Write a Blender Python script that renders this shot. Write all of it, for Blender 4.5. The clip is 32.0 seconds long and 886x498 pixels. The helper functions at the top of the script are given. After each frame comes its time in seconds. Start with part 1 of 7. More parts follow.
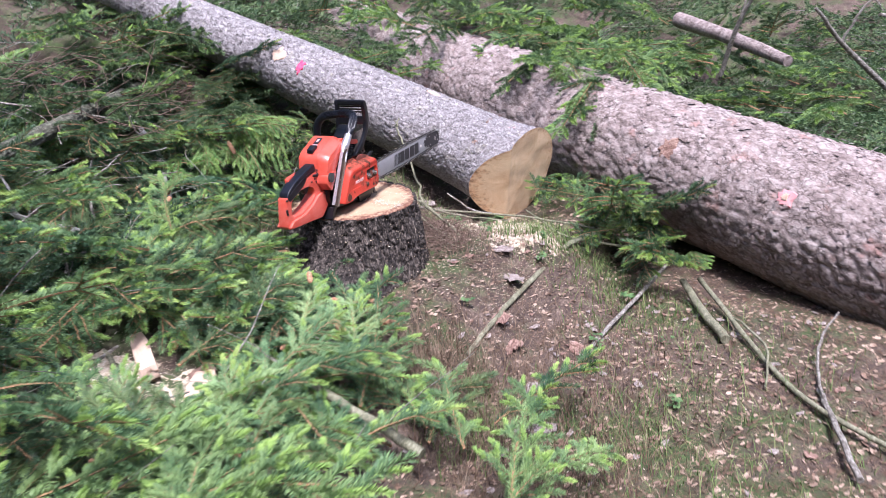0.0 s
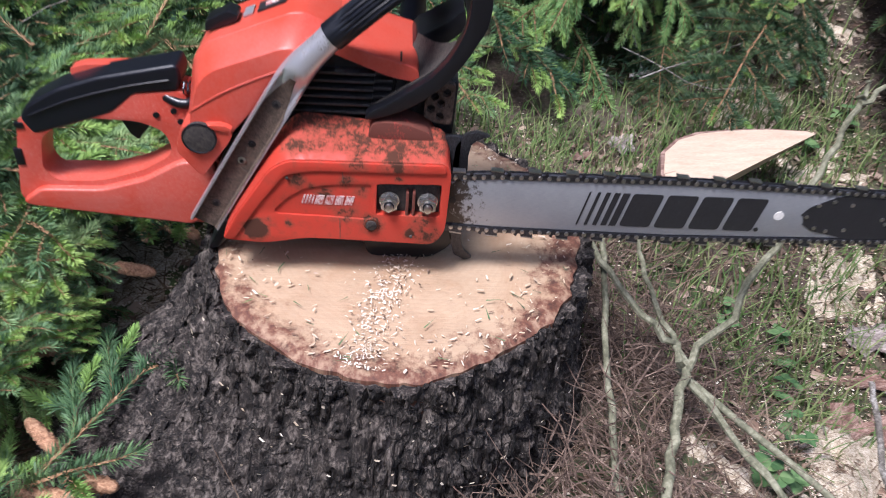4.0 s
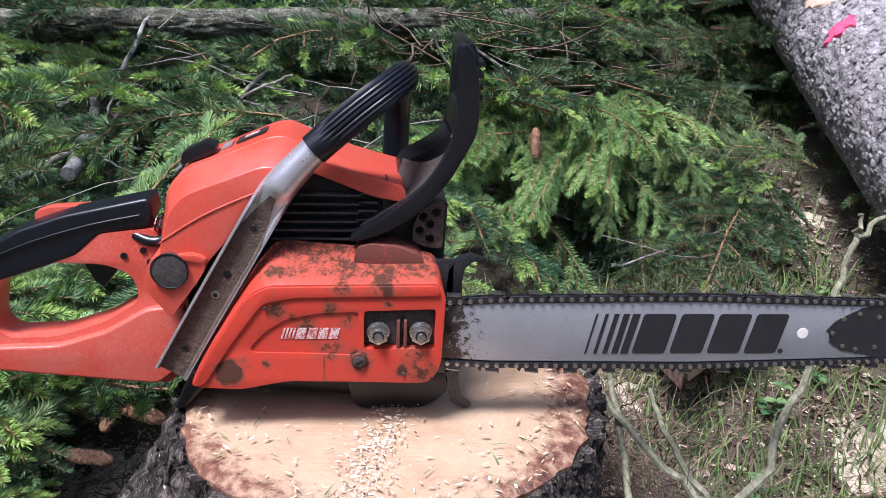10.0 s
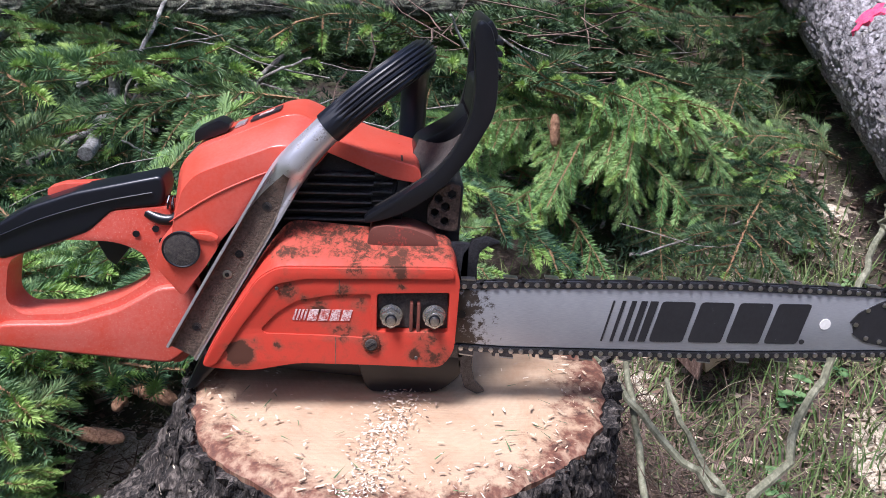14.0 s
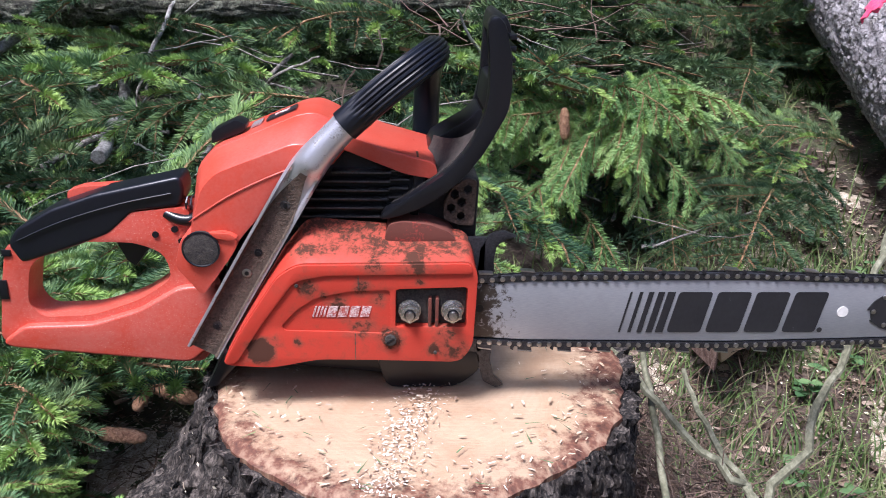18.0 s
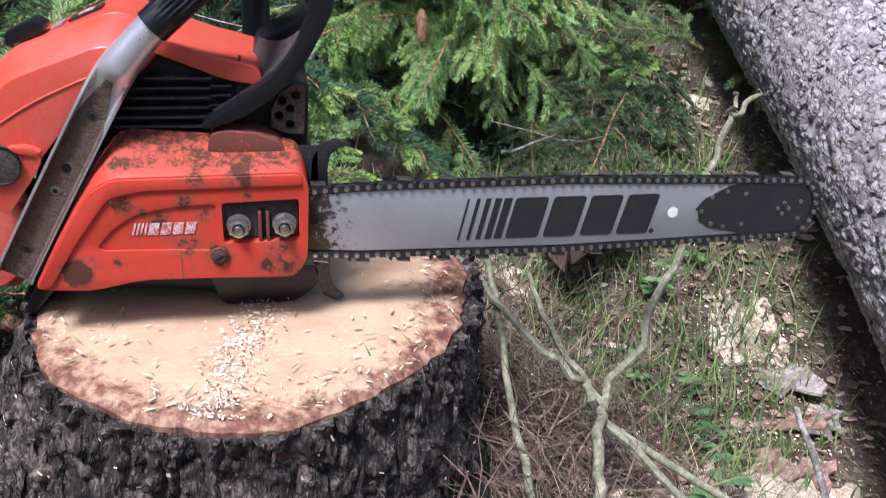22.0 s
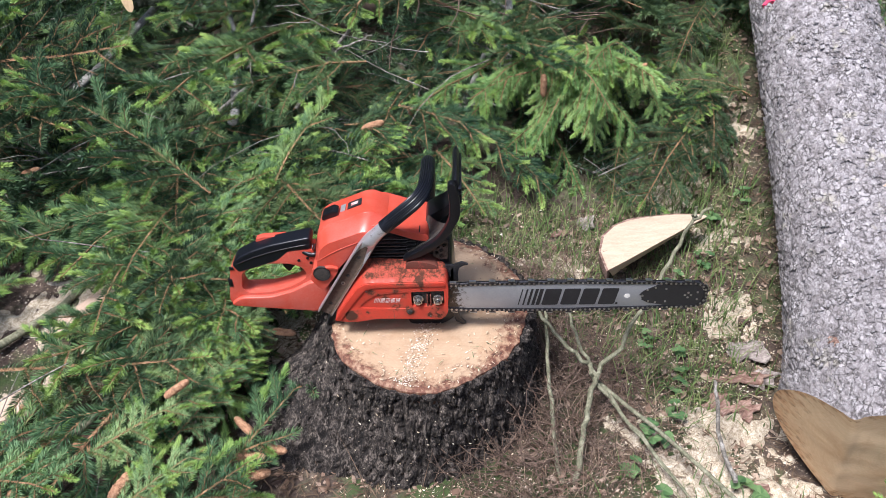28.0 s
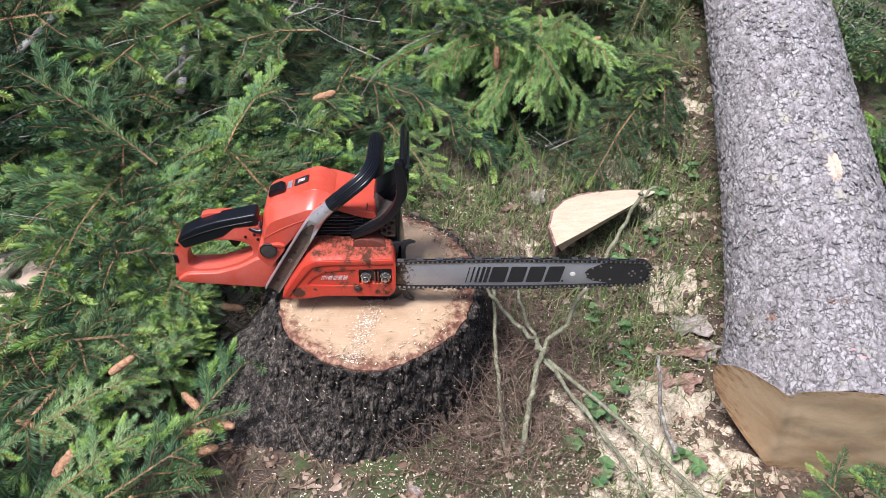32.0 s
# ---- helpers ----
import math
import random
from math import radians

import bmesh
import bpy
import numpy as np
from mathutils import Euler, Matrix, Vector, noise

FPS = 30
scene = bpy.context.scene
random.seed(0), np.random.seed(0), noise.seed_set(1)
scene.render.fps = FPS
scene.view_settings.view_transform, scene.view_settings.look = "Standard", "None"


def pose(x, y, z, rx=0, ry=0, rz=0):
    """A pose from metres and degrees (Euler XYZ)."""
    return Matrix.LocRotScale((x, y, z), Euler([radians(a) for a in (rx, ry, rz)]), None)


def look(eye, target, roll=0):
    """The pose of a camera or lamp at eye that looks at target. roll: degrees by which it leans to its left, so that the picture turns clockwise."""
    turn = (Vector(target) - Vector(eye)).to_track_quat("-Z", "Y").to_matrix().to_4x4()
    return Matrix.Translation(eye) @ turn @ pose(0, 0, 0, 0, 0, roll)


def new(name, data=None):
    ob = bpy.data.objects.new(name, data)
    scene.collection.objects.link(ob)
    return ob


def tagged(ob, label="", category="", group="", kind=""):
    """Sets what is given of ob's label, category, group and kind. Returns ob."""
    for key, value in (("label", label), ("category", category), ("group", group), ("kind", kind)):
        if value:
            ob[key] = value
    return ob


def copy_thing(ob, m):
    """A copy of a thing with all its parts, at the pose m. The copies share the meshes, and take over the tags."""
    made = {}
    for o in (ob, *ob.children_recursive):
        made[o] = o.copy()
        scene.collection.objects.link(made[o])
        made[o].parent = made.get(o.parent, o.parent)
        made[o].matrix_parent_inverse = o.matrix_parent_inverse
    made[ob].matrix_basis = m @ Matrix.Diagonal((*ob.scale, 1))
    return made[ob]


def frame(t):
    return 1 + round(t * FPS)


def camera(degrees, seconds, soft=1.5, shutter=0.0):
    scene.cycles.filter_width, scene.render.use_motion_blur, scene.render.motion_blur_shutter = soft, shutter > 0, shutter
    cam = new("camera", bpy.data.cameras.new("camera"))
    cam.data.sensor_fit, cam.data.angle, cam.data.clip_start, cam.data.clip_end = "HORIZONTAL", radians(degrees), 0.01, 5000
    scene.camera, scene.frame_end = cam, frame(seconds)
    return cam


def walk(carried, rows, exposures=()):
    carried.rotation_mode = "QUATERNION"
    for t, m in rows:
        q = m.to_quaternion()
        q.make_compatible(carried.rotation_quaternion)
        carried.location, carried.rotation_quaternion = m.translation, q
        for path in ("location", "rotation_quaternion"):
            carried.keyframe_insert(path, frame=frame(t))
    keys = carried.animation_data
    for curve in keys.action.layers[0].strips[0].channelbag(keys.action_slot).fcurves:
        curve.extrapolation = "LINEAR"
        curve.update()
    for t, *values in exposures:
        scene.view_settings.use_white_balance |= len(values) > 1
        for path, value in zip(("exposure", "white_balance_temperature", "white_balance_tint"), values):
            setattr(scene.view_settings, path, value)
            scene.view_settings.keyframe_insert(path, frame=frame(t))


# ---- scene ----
cam = camera(56.3, 32.0, soft=0.6, shutter=0.3)
PATH = [
    (0, (-2.2, -1.521, 1.139), (-0.59, -0.6, 0.391), -5.8),
    (0.5, (-1.717, -1.526, 1.093), (-0.214, -0.453, 0.326), -4.4),
    (1, (-1.286, -1.556, 1.127), (-0.01, -0.232, 0.339), -3.5),
    (1.5, (-0.876, -1.426, 1.183), (0.18, -0.048, 0.19), -1.4),
    (2, (-0.571, -1.348, 1.182), (0.205, 0.126, 0.075), -0.6),
    (2.5, (-0.316, -1.233, 1.234), (0.101, 0.307, 0.029), -0.8),
    (4.5, (0.009, -0.565, 0.681), (0.125, 0.998, -0.56), 5.8),
    (5, (0.003, -0.623, 0.659), (0.107, 1.121, -0.316), 6.0),
    (5.5, (0.0, -0.626, 0.66), (0.037, 1.166, -0.227), 4.1),
    (6, (0.003, -0.617, 0.657), (0.082, 1.186, -0.204), 3.1),
    (6.5, (0.0, -0.604, 0.649), (0.1, 1.199, -0.21), 2.3),
    (7, (0.003, -0.604, 0.652), (0.208, 1.215, -0.155), 4.3),
    (7.5, (0.002, -0.627, 0.661), (0.277, 1.217, -0.065), 4.8),
    (8, (0.0, -0.635, 0.662), (0.237, 1.239, 0.004), 4.2),
    (9, (-0.001, -0.636, 0.659), (0.149, 1.244, -0.005), 3.1),
    (10, (-0.008, -0.642, 0.661), (0.169, 1.232, -0.015), 2.3),
    (11, (-0.005, -0.64, 0.658), (0.193, 1.227, -0.032), 3.2),
    (12, (-0.002, -0.642, 0.658), (0.15, 1.229, -0.03), 3.0),
    (13, (-0.005, -0.638, 0.656), (0.123, 1.237, -0.028), 2.9),
    (14, (-0.005, -0.633, 0.652), (0.131, 1.234, -0.05), 2.8),
    (15, (-0.01, -0.637, 0.653), (0.147, 1.228, -0.052), 2.8),
    (17.5, (-0.01, -0.632, 0.65), (0.152, 1.232, -0.057), 2.4),
    (18, (-0.013, -0.637, 0.652), (0.104, 1.229, -0.059), 1.5),
    (19, (-0.016, -0.637, 0.653), (0.01, 1.225, -0.075), -0.1),
    (20, (-0.019, -0.642, 0.656), (-0.001, 1.22, -0.074), -0.3),
    (21, (-0.015, -0.631, 0.65), (0.125, 1.223, -0.087), 1.8),
    (21.5, (0.008, -0.621, 0.644), (0.303, 1.193, -0.142), 3.4),
    (22, (0.03, -0.622, 0.647), (0.421, 1.119, -0.256), 3.5),
    (22.5, (0.036, -0.616, 0.645), (0.427, 1.069, -0.36), 3.5),
    (23, (0.061, -0.613, 0.656), (0.397, 1.079, -0.356), 3.9),
    (23.5, (0.1, -0.62, 0.862), (0.315, 0.885, -0.437), 5.9),
    (24, (0.116, -0.756, 1.197), (0.146, 0.579, -0.292), 1.7),
    (24.5, (0.118, -0.998, 1.352), (0.099, 0.439, -0.038), -1.6),
    (25, (0.107, -1.071, 1.361), (0.107, 0.484, 0.103), -1.6),
    (25.5, (0.088, -1.097, 1.374), (0.072, 0.49, 0.156), -1.7),
    (27.5, (0.09, -1.131, 1.369), (0.042, 0.428, 0.118), -2.8),
    (28, (0.088, -1.125, 1.371), (0.033, 0.435, 0.12), -2.0),
    (28.5, (0.094, -1.116, 1.37), (0.036, 0.453, 0.131), -2.3),
    (29, (0.094, -1.118, 1.37), (0.038, 0.449, 0.128), -2.4),
    (29.5, (0.092, -1.108, 1.364), (0.046, 0.447, 0.108), -2.3),
    (30, (0.095, -1.109, 1.373), (0.034, 0.464, 0.139), -2.9),
    (30.5, (0.093, -1.105, 1.374), (0.035, 0.484, 0.161), -2.9),
    (31, (0.096, -1.102, 1.379), (0.055, 0.452, 0.121), -2.1),
    (31.5, (0.106, -1.106, 1.391), (0.106, 0.403, 0.078), -0.4),
    (32, (0.112, -1.108, 1.395), (0.151, 0.392, 0.072), 0.6),
]
walk(cam, [(t, look(eye, target, roll)) for t, eye, target, roll in PATH], [(0, 1.7, 5800, 24), (1.2, 1.58, 5800, 22), (2.5, 1.36, 5800, 18), (4.5, 1.2, 5750, 19), (6, 1.4, 5720, 19), (21, 1.46, 5720, 20), (23.2, 1.33, 5750, 16), (24, 0.9, 5850, 17), (25, 1.08, 5950, 16), (28, 1.28, 6000, 14), (32, 1.28, 6000, 14)])

# ---- light ----
world = bpy.data.worlds.new("overcast")
scene.world = world
world.use_nodes = True
wn = world.node_tree
sky = wn.nodes.new("ShaderNodeTexSky")
sky.sky_type = "NISHITA"
sky.sun_disc = False
sky.sun_elevation, sky.sun_rotation = radians(65), radians(222)
sky.air_density, sky.dust_density = 1.0, 3.0
wn.nodes["Background"].inputs["Strength"].default_value = 0.09
wn.links.new(sky.outputs[0], wn.nodes["Background"].inputs["Color"])
sun = new("sun", bpy.data.lights.new("sun", "SUN"))
sun.data.energy, sun.data.angle, sun.data.color = 2.7, radians(15), (1.0, 0.96, 0.9)
sun.matrix_world = look((-1.1, -1.2, 3.5), (0, 0, 0))


# ---- materials ----
def nodes_of(name, rough=0.7, metal=0.0):
    m = bpy.data.materials.new(name)
    m.use_nodes = True
    t = m.node_tree
    b = t.nodes["Principled BSDF"]
    b.inputs["Roughness"].default_value, b.inputs["Metallic"].default_value = rough, metal
    return m, t, b


def coords(t, kind="Object", scale=(1, 1, 1)):
    c, mp = t.nodes.new("ShaderNodeTexCoord"), t.nodes.new("ShaderNodeMapping")
    mp.inputs["Scale"].default_value = scale
    t.links.new(c.outputs[kind], mp.inputs["Vector"])
    return mp.outputs[0]


def noise_of(t, vec, scale, detail=5.0, rough=0.6, distort=0.0):
    n = t.nodes.new("ShaderNodeTexNoise")
    n.inputs["Scale"].default_value, n.inputs["Detail"].default_value = scale, detail
    n.inputs["Roughness"].default_value, n.inputs["Distortion"].default_value = rough, distort
    t.links.new(vec, n.inputs["Vector"])
    return n.outputs["Fac"]


def cells_of(t, vec, scale, feature="F1"):
    n = t.nodes.new("ShaderNodeTexVoronoi")
    n.feature = feature
    n.inputs["Scale"].default_value = scale
    t.links.new(vec, n.inputs["Vector"])
    return n.outputs["Distance"]


def ramp(t, fac, stops):
    r = t.nodes.new("ShaderNodeValToRGB")
    e = r.color_ramp.elements
    while len(e) < len(stops):
        e.new(0.5)
    for k, (pos, col) in zip(e, stops):
        k.position, k.color = pos, (*col, 1) if len(col) == 3 else col
    t.links.new(fac, r.inputs[0])
    return r.outputs[0]


def grey(t, fac, lo, hi):
    return ramp(t, fac, [(lo, (0, 0, 0)), (hi, (1, 1, 1))])


def blend(t, fac, a, b, how="MIX"):
    n = t.nodes.new("ShaderNodeMix")
    n.data_type, n.blend_type = "RGBA", how
    for k, v in ((0, fac), (6, a), (7, b)):
        if isinstance(v, (int, float)):
            n.inputs[k].default_value = v
        elif isinstance(v, tuple):
            n.inputs[k].default_value = (*v, 1)
        else:
            t.links.new(v, n.inputs[k])
    return n.outputs[2]


def bump(t, b, height, strength=0.5, dist=0.002):
    n = t.nodes.new("ShaderNodeBump")
    n.inputs["Strength"].default_value, n.inputs["Distance"].default_value = strength, dist
    t.links.new(height, n.inputs["Height"])
    t.links.new(n.outputs[0], b.inputs["Normal"])


def set_col(t, b, col):
    t.links.new(col, b.inputs["Base Color"])


def speckled(name, stops, scale, rough, fine=4.0, strength=0.5, dist=0.002, metal=0.0, stretch=(1, 1, 1), kind="Object"):
    """Two scales of noise in colour, the finer one in relief too."""
    m, t, b = nodes_of(name, rough, metal)
    v = coords(t, kind, stretch)
    big, small = noise_of(t, v, scale), noise_of(t, v, scale * fine)
    mix = blend(t, 0.5, big, small)
    set_col(t, b, ramp(t, mix, stops))
    bump(t, b, small, strength, dist)
    return m


def painted(name, base, dirt, rough, amount=0.62, scale=28.0, dust=0.0, specks=0.0, smear=None, soft=0.10):
    """Moulded plastic with smears of oily dirt, a thin bloom of dust, specks of sawdust and, between two heights, a wider smear."""
    m, t, b = nodes_of(name, rough)
    v = coords(t)
    big, fine = noise_of(t, v, scale, 6, 0.58, 0.8), noise_of(t, v, scale * 9, 4)
    tone = blend(t, blend(t, 0.5, big, fine), tuple(c * 0.84 for c in base), tuple(min(1, c * 1.12) for c in base))
    if dust:
        bloom = grey(t, blend(t, 0.4, noise_of(t, v, scale * 0.5, 5, 0.6, 1.0), noise_of(t, v, scale * 14, 3)), 0.40, 0.66)
        tone = blend(t, blend(t, bloom, (0, 0, 0), (dust,) * 3), tone, (0.56, 0.33, 0.29))
    if specks:
        tone = blend(t, blend(t, grey(t, noise_of(t, v, 900, 2, 0.5), specks, specks + 0.04), (0, 0, 0), (0.45,) * 3), tone, (0.62, 0.45, 0.36))
    how = blend(t, 0.42, big, fine)
    if smear:
        x = t.nodes.new("ShaderNodeSeparateXYZ")
        t.links.new(v, x.inputs[0])
        rise = t.nodes.new("ShaderNodeMapRange")
        for k, val in ((1, smear[0]), (2, smear[1]), (3, 0.0), (4, smear[2])):
            rise.inputs[k].default_value = val
        t.links.new(x.outputs[2], rise.inputs[0])
        add = t.nodes.new("ShaderNodeMath")
        t.links.new(rise.outputs[0], add.inputs[0])
        t.links.new(how, add.inputs[1])
        how = add.outputs[0]
    mask = grey(t, how, amount, amount + soft)
    set_col(t, b, blend(t, blend(t, mask, (0, 0, 0), (0.78, 0.78, 0.78)), tone, dirt))
    t.links.new(ramp(t, mask, [(0, (rough,) * 3), (1, (0.85,) * 3)]), b.inputs["Roughness"])
    bump(t, b, fine, 0.16, 0.0006)
    return m


RED = painted("red_plastic", (0.48, 0.055, 0.030), (0.07, 0.03, 0.022), 0.32, 0.64, dust=0.15)
RED_DUSTY = painted("red_plastic_sawdust", (0.48, 0.055, 0.030), (0.07, 0.03, 0.022), 0.42, 0.66, dust=0.22, specks=0.64)
def cover_plastic():
    """Red moulded cover: oily smears on its upper slope, dried spatter in patches round the bolts and along the rim."""
    m, t, b = nodes_of("red_cover_plastic", 0.36)
    v = coords(t)
    big, mid, fine = noise_of(t, v, 34, 6, 0.62, 0.6), noise_of(t, v, 130, 6, 0.7, 0.4), noise_of(t, v, 620, 3)
    tone = blend(t, blend(t, 0.5, big, fine), (0.40, 0.036, 0.022), (0.52, 0.058, 0.034))
    xyz = t.nodes.new("ShaderNodeSeparateXYZ")
    t.links.new(v, xyz.inputs[0])

    def maths(how, a, c):
        n = t.nodes.new("ShaderNodeMath")
        n.operation = how
        for k, q in enumerate((a, c)):
            if hasattr(q, "links"):
                t.links.new(q, n.inputs[k])
            else:
                n.inputs[k].default_value = q
        return n.outputs[0]

    def slope(q, a, c, out):
        n = t.nodes.new("ShaderNodeMapRange")
        for k, val in ((1, a), (2, c), (3, 0.0), (4, out)):
            n.inputs[k].default_value = val
        t.links.new(q, n.inputs[0])
        return n.outputs[0]

    extra = slope(xyz.outputs[2], 0.398, 0.405, 0.185)
    for x, z, r, k in ((-0.125, 0.3205, 0.016, 0.52), (-0.112, 0.3285, 0.010, 0.16), (-0.094, 0.3285, 0.007, 0.22), (-0.016, 0.3315, 0.015, 0.34), (0.020, 0.322, 0.009, 0.32), (0.038, 0.317, 0.020, 0.22),
                       (-0.084, 0.378, 0.012, 0.24), (-0.071, 0.371, 0.007, 0.22), (-0.040, 0.379, 0.012, 0.24), (0.008, 0.384, 0.007, 0.20), (-0.060, 0.363, 0.014, 0.24), (-0.025, 0.366, 0.014, 0.16), (-0.040, 0.341, 0.024, 0.12), (-0.030, 0.399, 0.016, 0.22), (0.006, 0.400, 0.022, 0.24), (0.030, 0.336, 0.020, 0.20)):
        here = t.nodes.new("ShaderNodeCombineXYZ")
        t.links.new(xyz.outputs[0], here.inputs[0])
        t.links.new(xyz.outputs[2], here.inputs[2])
        d = t.nodes.new("ShaderNodeVectorMath")
        d.operation = "DISTANCE"
        d.inputs[1].default_value = (x, 0, z)
        t.links.new(here.outputs[0], d.inputs[0])
        extra = maths("MAXIMUM", extra, slope(d.outputs["Value"], r, r * 0.25, k))
    how = maths("ADD", blend(t, 0.45, mid, blend(t, 0.35, big, fine)), extra)
    film = grey(t, how, 0.52, 0.70)
    crust = grey(t, how, 0.665, 0.74)
    col = blend(t, blend(t, film, (0, 0, 0), (0.68,) * 3), tone, (0.15, 0.060, 0.034))
    col = blend(t, blend(t, crust, (0, 0, 0), (0.90,) * 3), col, (0.046, 0.021, 0.012))
    set_col(t, b, col)
    t.links.new(ramp(t, film, [(0, (0.36,) * 3), (1, (0.95,) * 3)]), b.inputs["Roughness"])
    b.inputs["Specular IOR Level"].default_value = 0.3
    bump(t, b, blend(t, 0.5, crust, fine), 0.22, 0.0008)
    return m


RED_COVER = cover_plastic()
RED_GRIMY = painted("red_plastic_grimy", (0.34, 0.034, 0.024), (0.050, 0.030, 0.018), 0.6, 0.36, 60)
BLACK = painted("black_plastic", (0.006, 0.0065, 0.009), (0.05, 0.045, 0.04), 0.3, 0.64)
RUBBER = painted("grip_rubber", (0.005, 0.006, 0.010), (0.05, 0.05, 0.05), 0.34, 0.72)
SILVER = painted("cast_alloy", (0.58, 0.58, 0.62), (0.13, 0.10, 0.085), 0.30, 0.555, 80)
SILVER.node_tree.nodes["Principled BSDF"].inputs["Metallic"].default_value = 0.7
for m in (BLACK, RUBBER):
    m.node_tree.nodes["Principled BSDF"].inputs["Specular IOR Level"].default_value = 0.45
GRIME = speckled("oily_grime", [(0.34, (0.030, 0.020, 0.014)), (0.66, (0.15, 0.105, 0.075))], 160, 0.85, 3.0, 0.8, 0.002)
STEEL = speckled("bright_steel", [(0.3, (0.35, 0.34, 0.33)), (0.7, (0.62, 0.61, 0.6))], 200, 0.3, metal=1.0, strength=0.1)
NUT_STEEL = speckled("nut_steel", [(0.3, (0.26, 0.25, 0.235)), (0.7, (0.60, 0.58, 0.55))], 220, 0.26, metal=0.9, strength=0.1)
FIN_METAL = speckled("sooty_fin", [(0.3, (0.03, 0.03, 0.032)), (0.7, (0.11, 0.11, 0.115))], 120, 0.3, metal=0.6, strength=0.15)
BADGE = speckled("pale_metal", [(0.3, (0.62, 0.60, 0.56)), (0.7, (0.74, 0.72, 0.68))], 60, 0.6, strength=0.1)
CHAIN = speckled("chain_steel", [(0.3, (0.025, 0.025, 0.03)), (0.7, (0.10, 0.10, 0.11))], 300, 0.35, metal=0.8, strength=0.2)
CAP_DUST = speckled("dusty_black_plastic", [(0.35, (0.012, 0.011, 0.011)), (0.7, (0.07, 0.058, 0.048))], 150, 0.8)
FINS = speckled("sooty_metal", [(0.3, (0.004, 0.004, 0.004)), (0.75, (0.02, 0.019, 0.018))], 90, 0.6)
WHITE_PRINT = speckled("worn_white_print", [(0.42, (0.38, 0.06, 0.045)), (0.56, (0.62, 0.5, 0.48))], 190, 0.6)
BLACK_PRINT = speckled("worn_black_print", [(0.3, (0.012, 0.012, 0.014)), (0.68, (0.02, 0.02, 0.023)), (0.74, (0.2, 0.2, 0.2))], 60, 0.45, strength=0.1)


def bar_metal():
    m, t, b = nodes_of("bar_steel", 0.36, 0.45)
    v = coords(t)
    streak = noise_of(t, coords(t, "Object", (6, 6, 60)), 30, 6)
    tone = ramp(t, blend(t, 0.5, streak, noise_of(t, v, 14)), [(0.3, (0.24, 0.25, 0.27)), (0.7, (0.38, 0.39, 0.41))])
    x = t.nodes.new("ShaderNodeSeparateXYZ")
    t.links.new(v, x.inputs[0])
    edge = t.nodes.new("ShaderNodeMapRange")
    for k, val in ((1, 0.055), (2, 0.105), (3, 0.22), (4, -0.12)):
        edge.inputs[k].default_value = val
    t.links.new(x.outputs[0], edge.inputs[0])
    add = t.nodes.new("ShaderNodeMath")
    t.links.new(edge.outputs[0], add.inputs[0])
    t.links.new(noise_of(t, v, 130, 8, 0.75), add.inputs[1])
    set_col(t, b, blend(t, grey(t, add.outputs[0], 0.54, 0.62), tone, (0.045, 0.035, 0.028)))
    bump(t, b, streak, 0.08, 0.0005)
    return m


BAR = bar_metal()


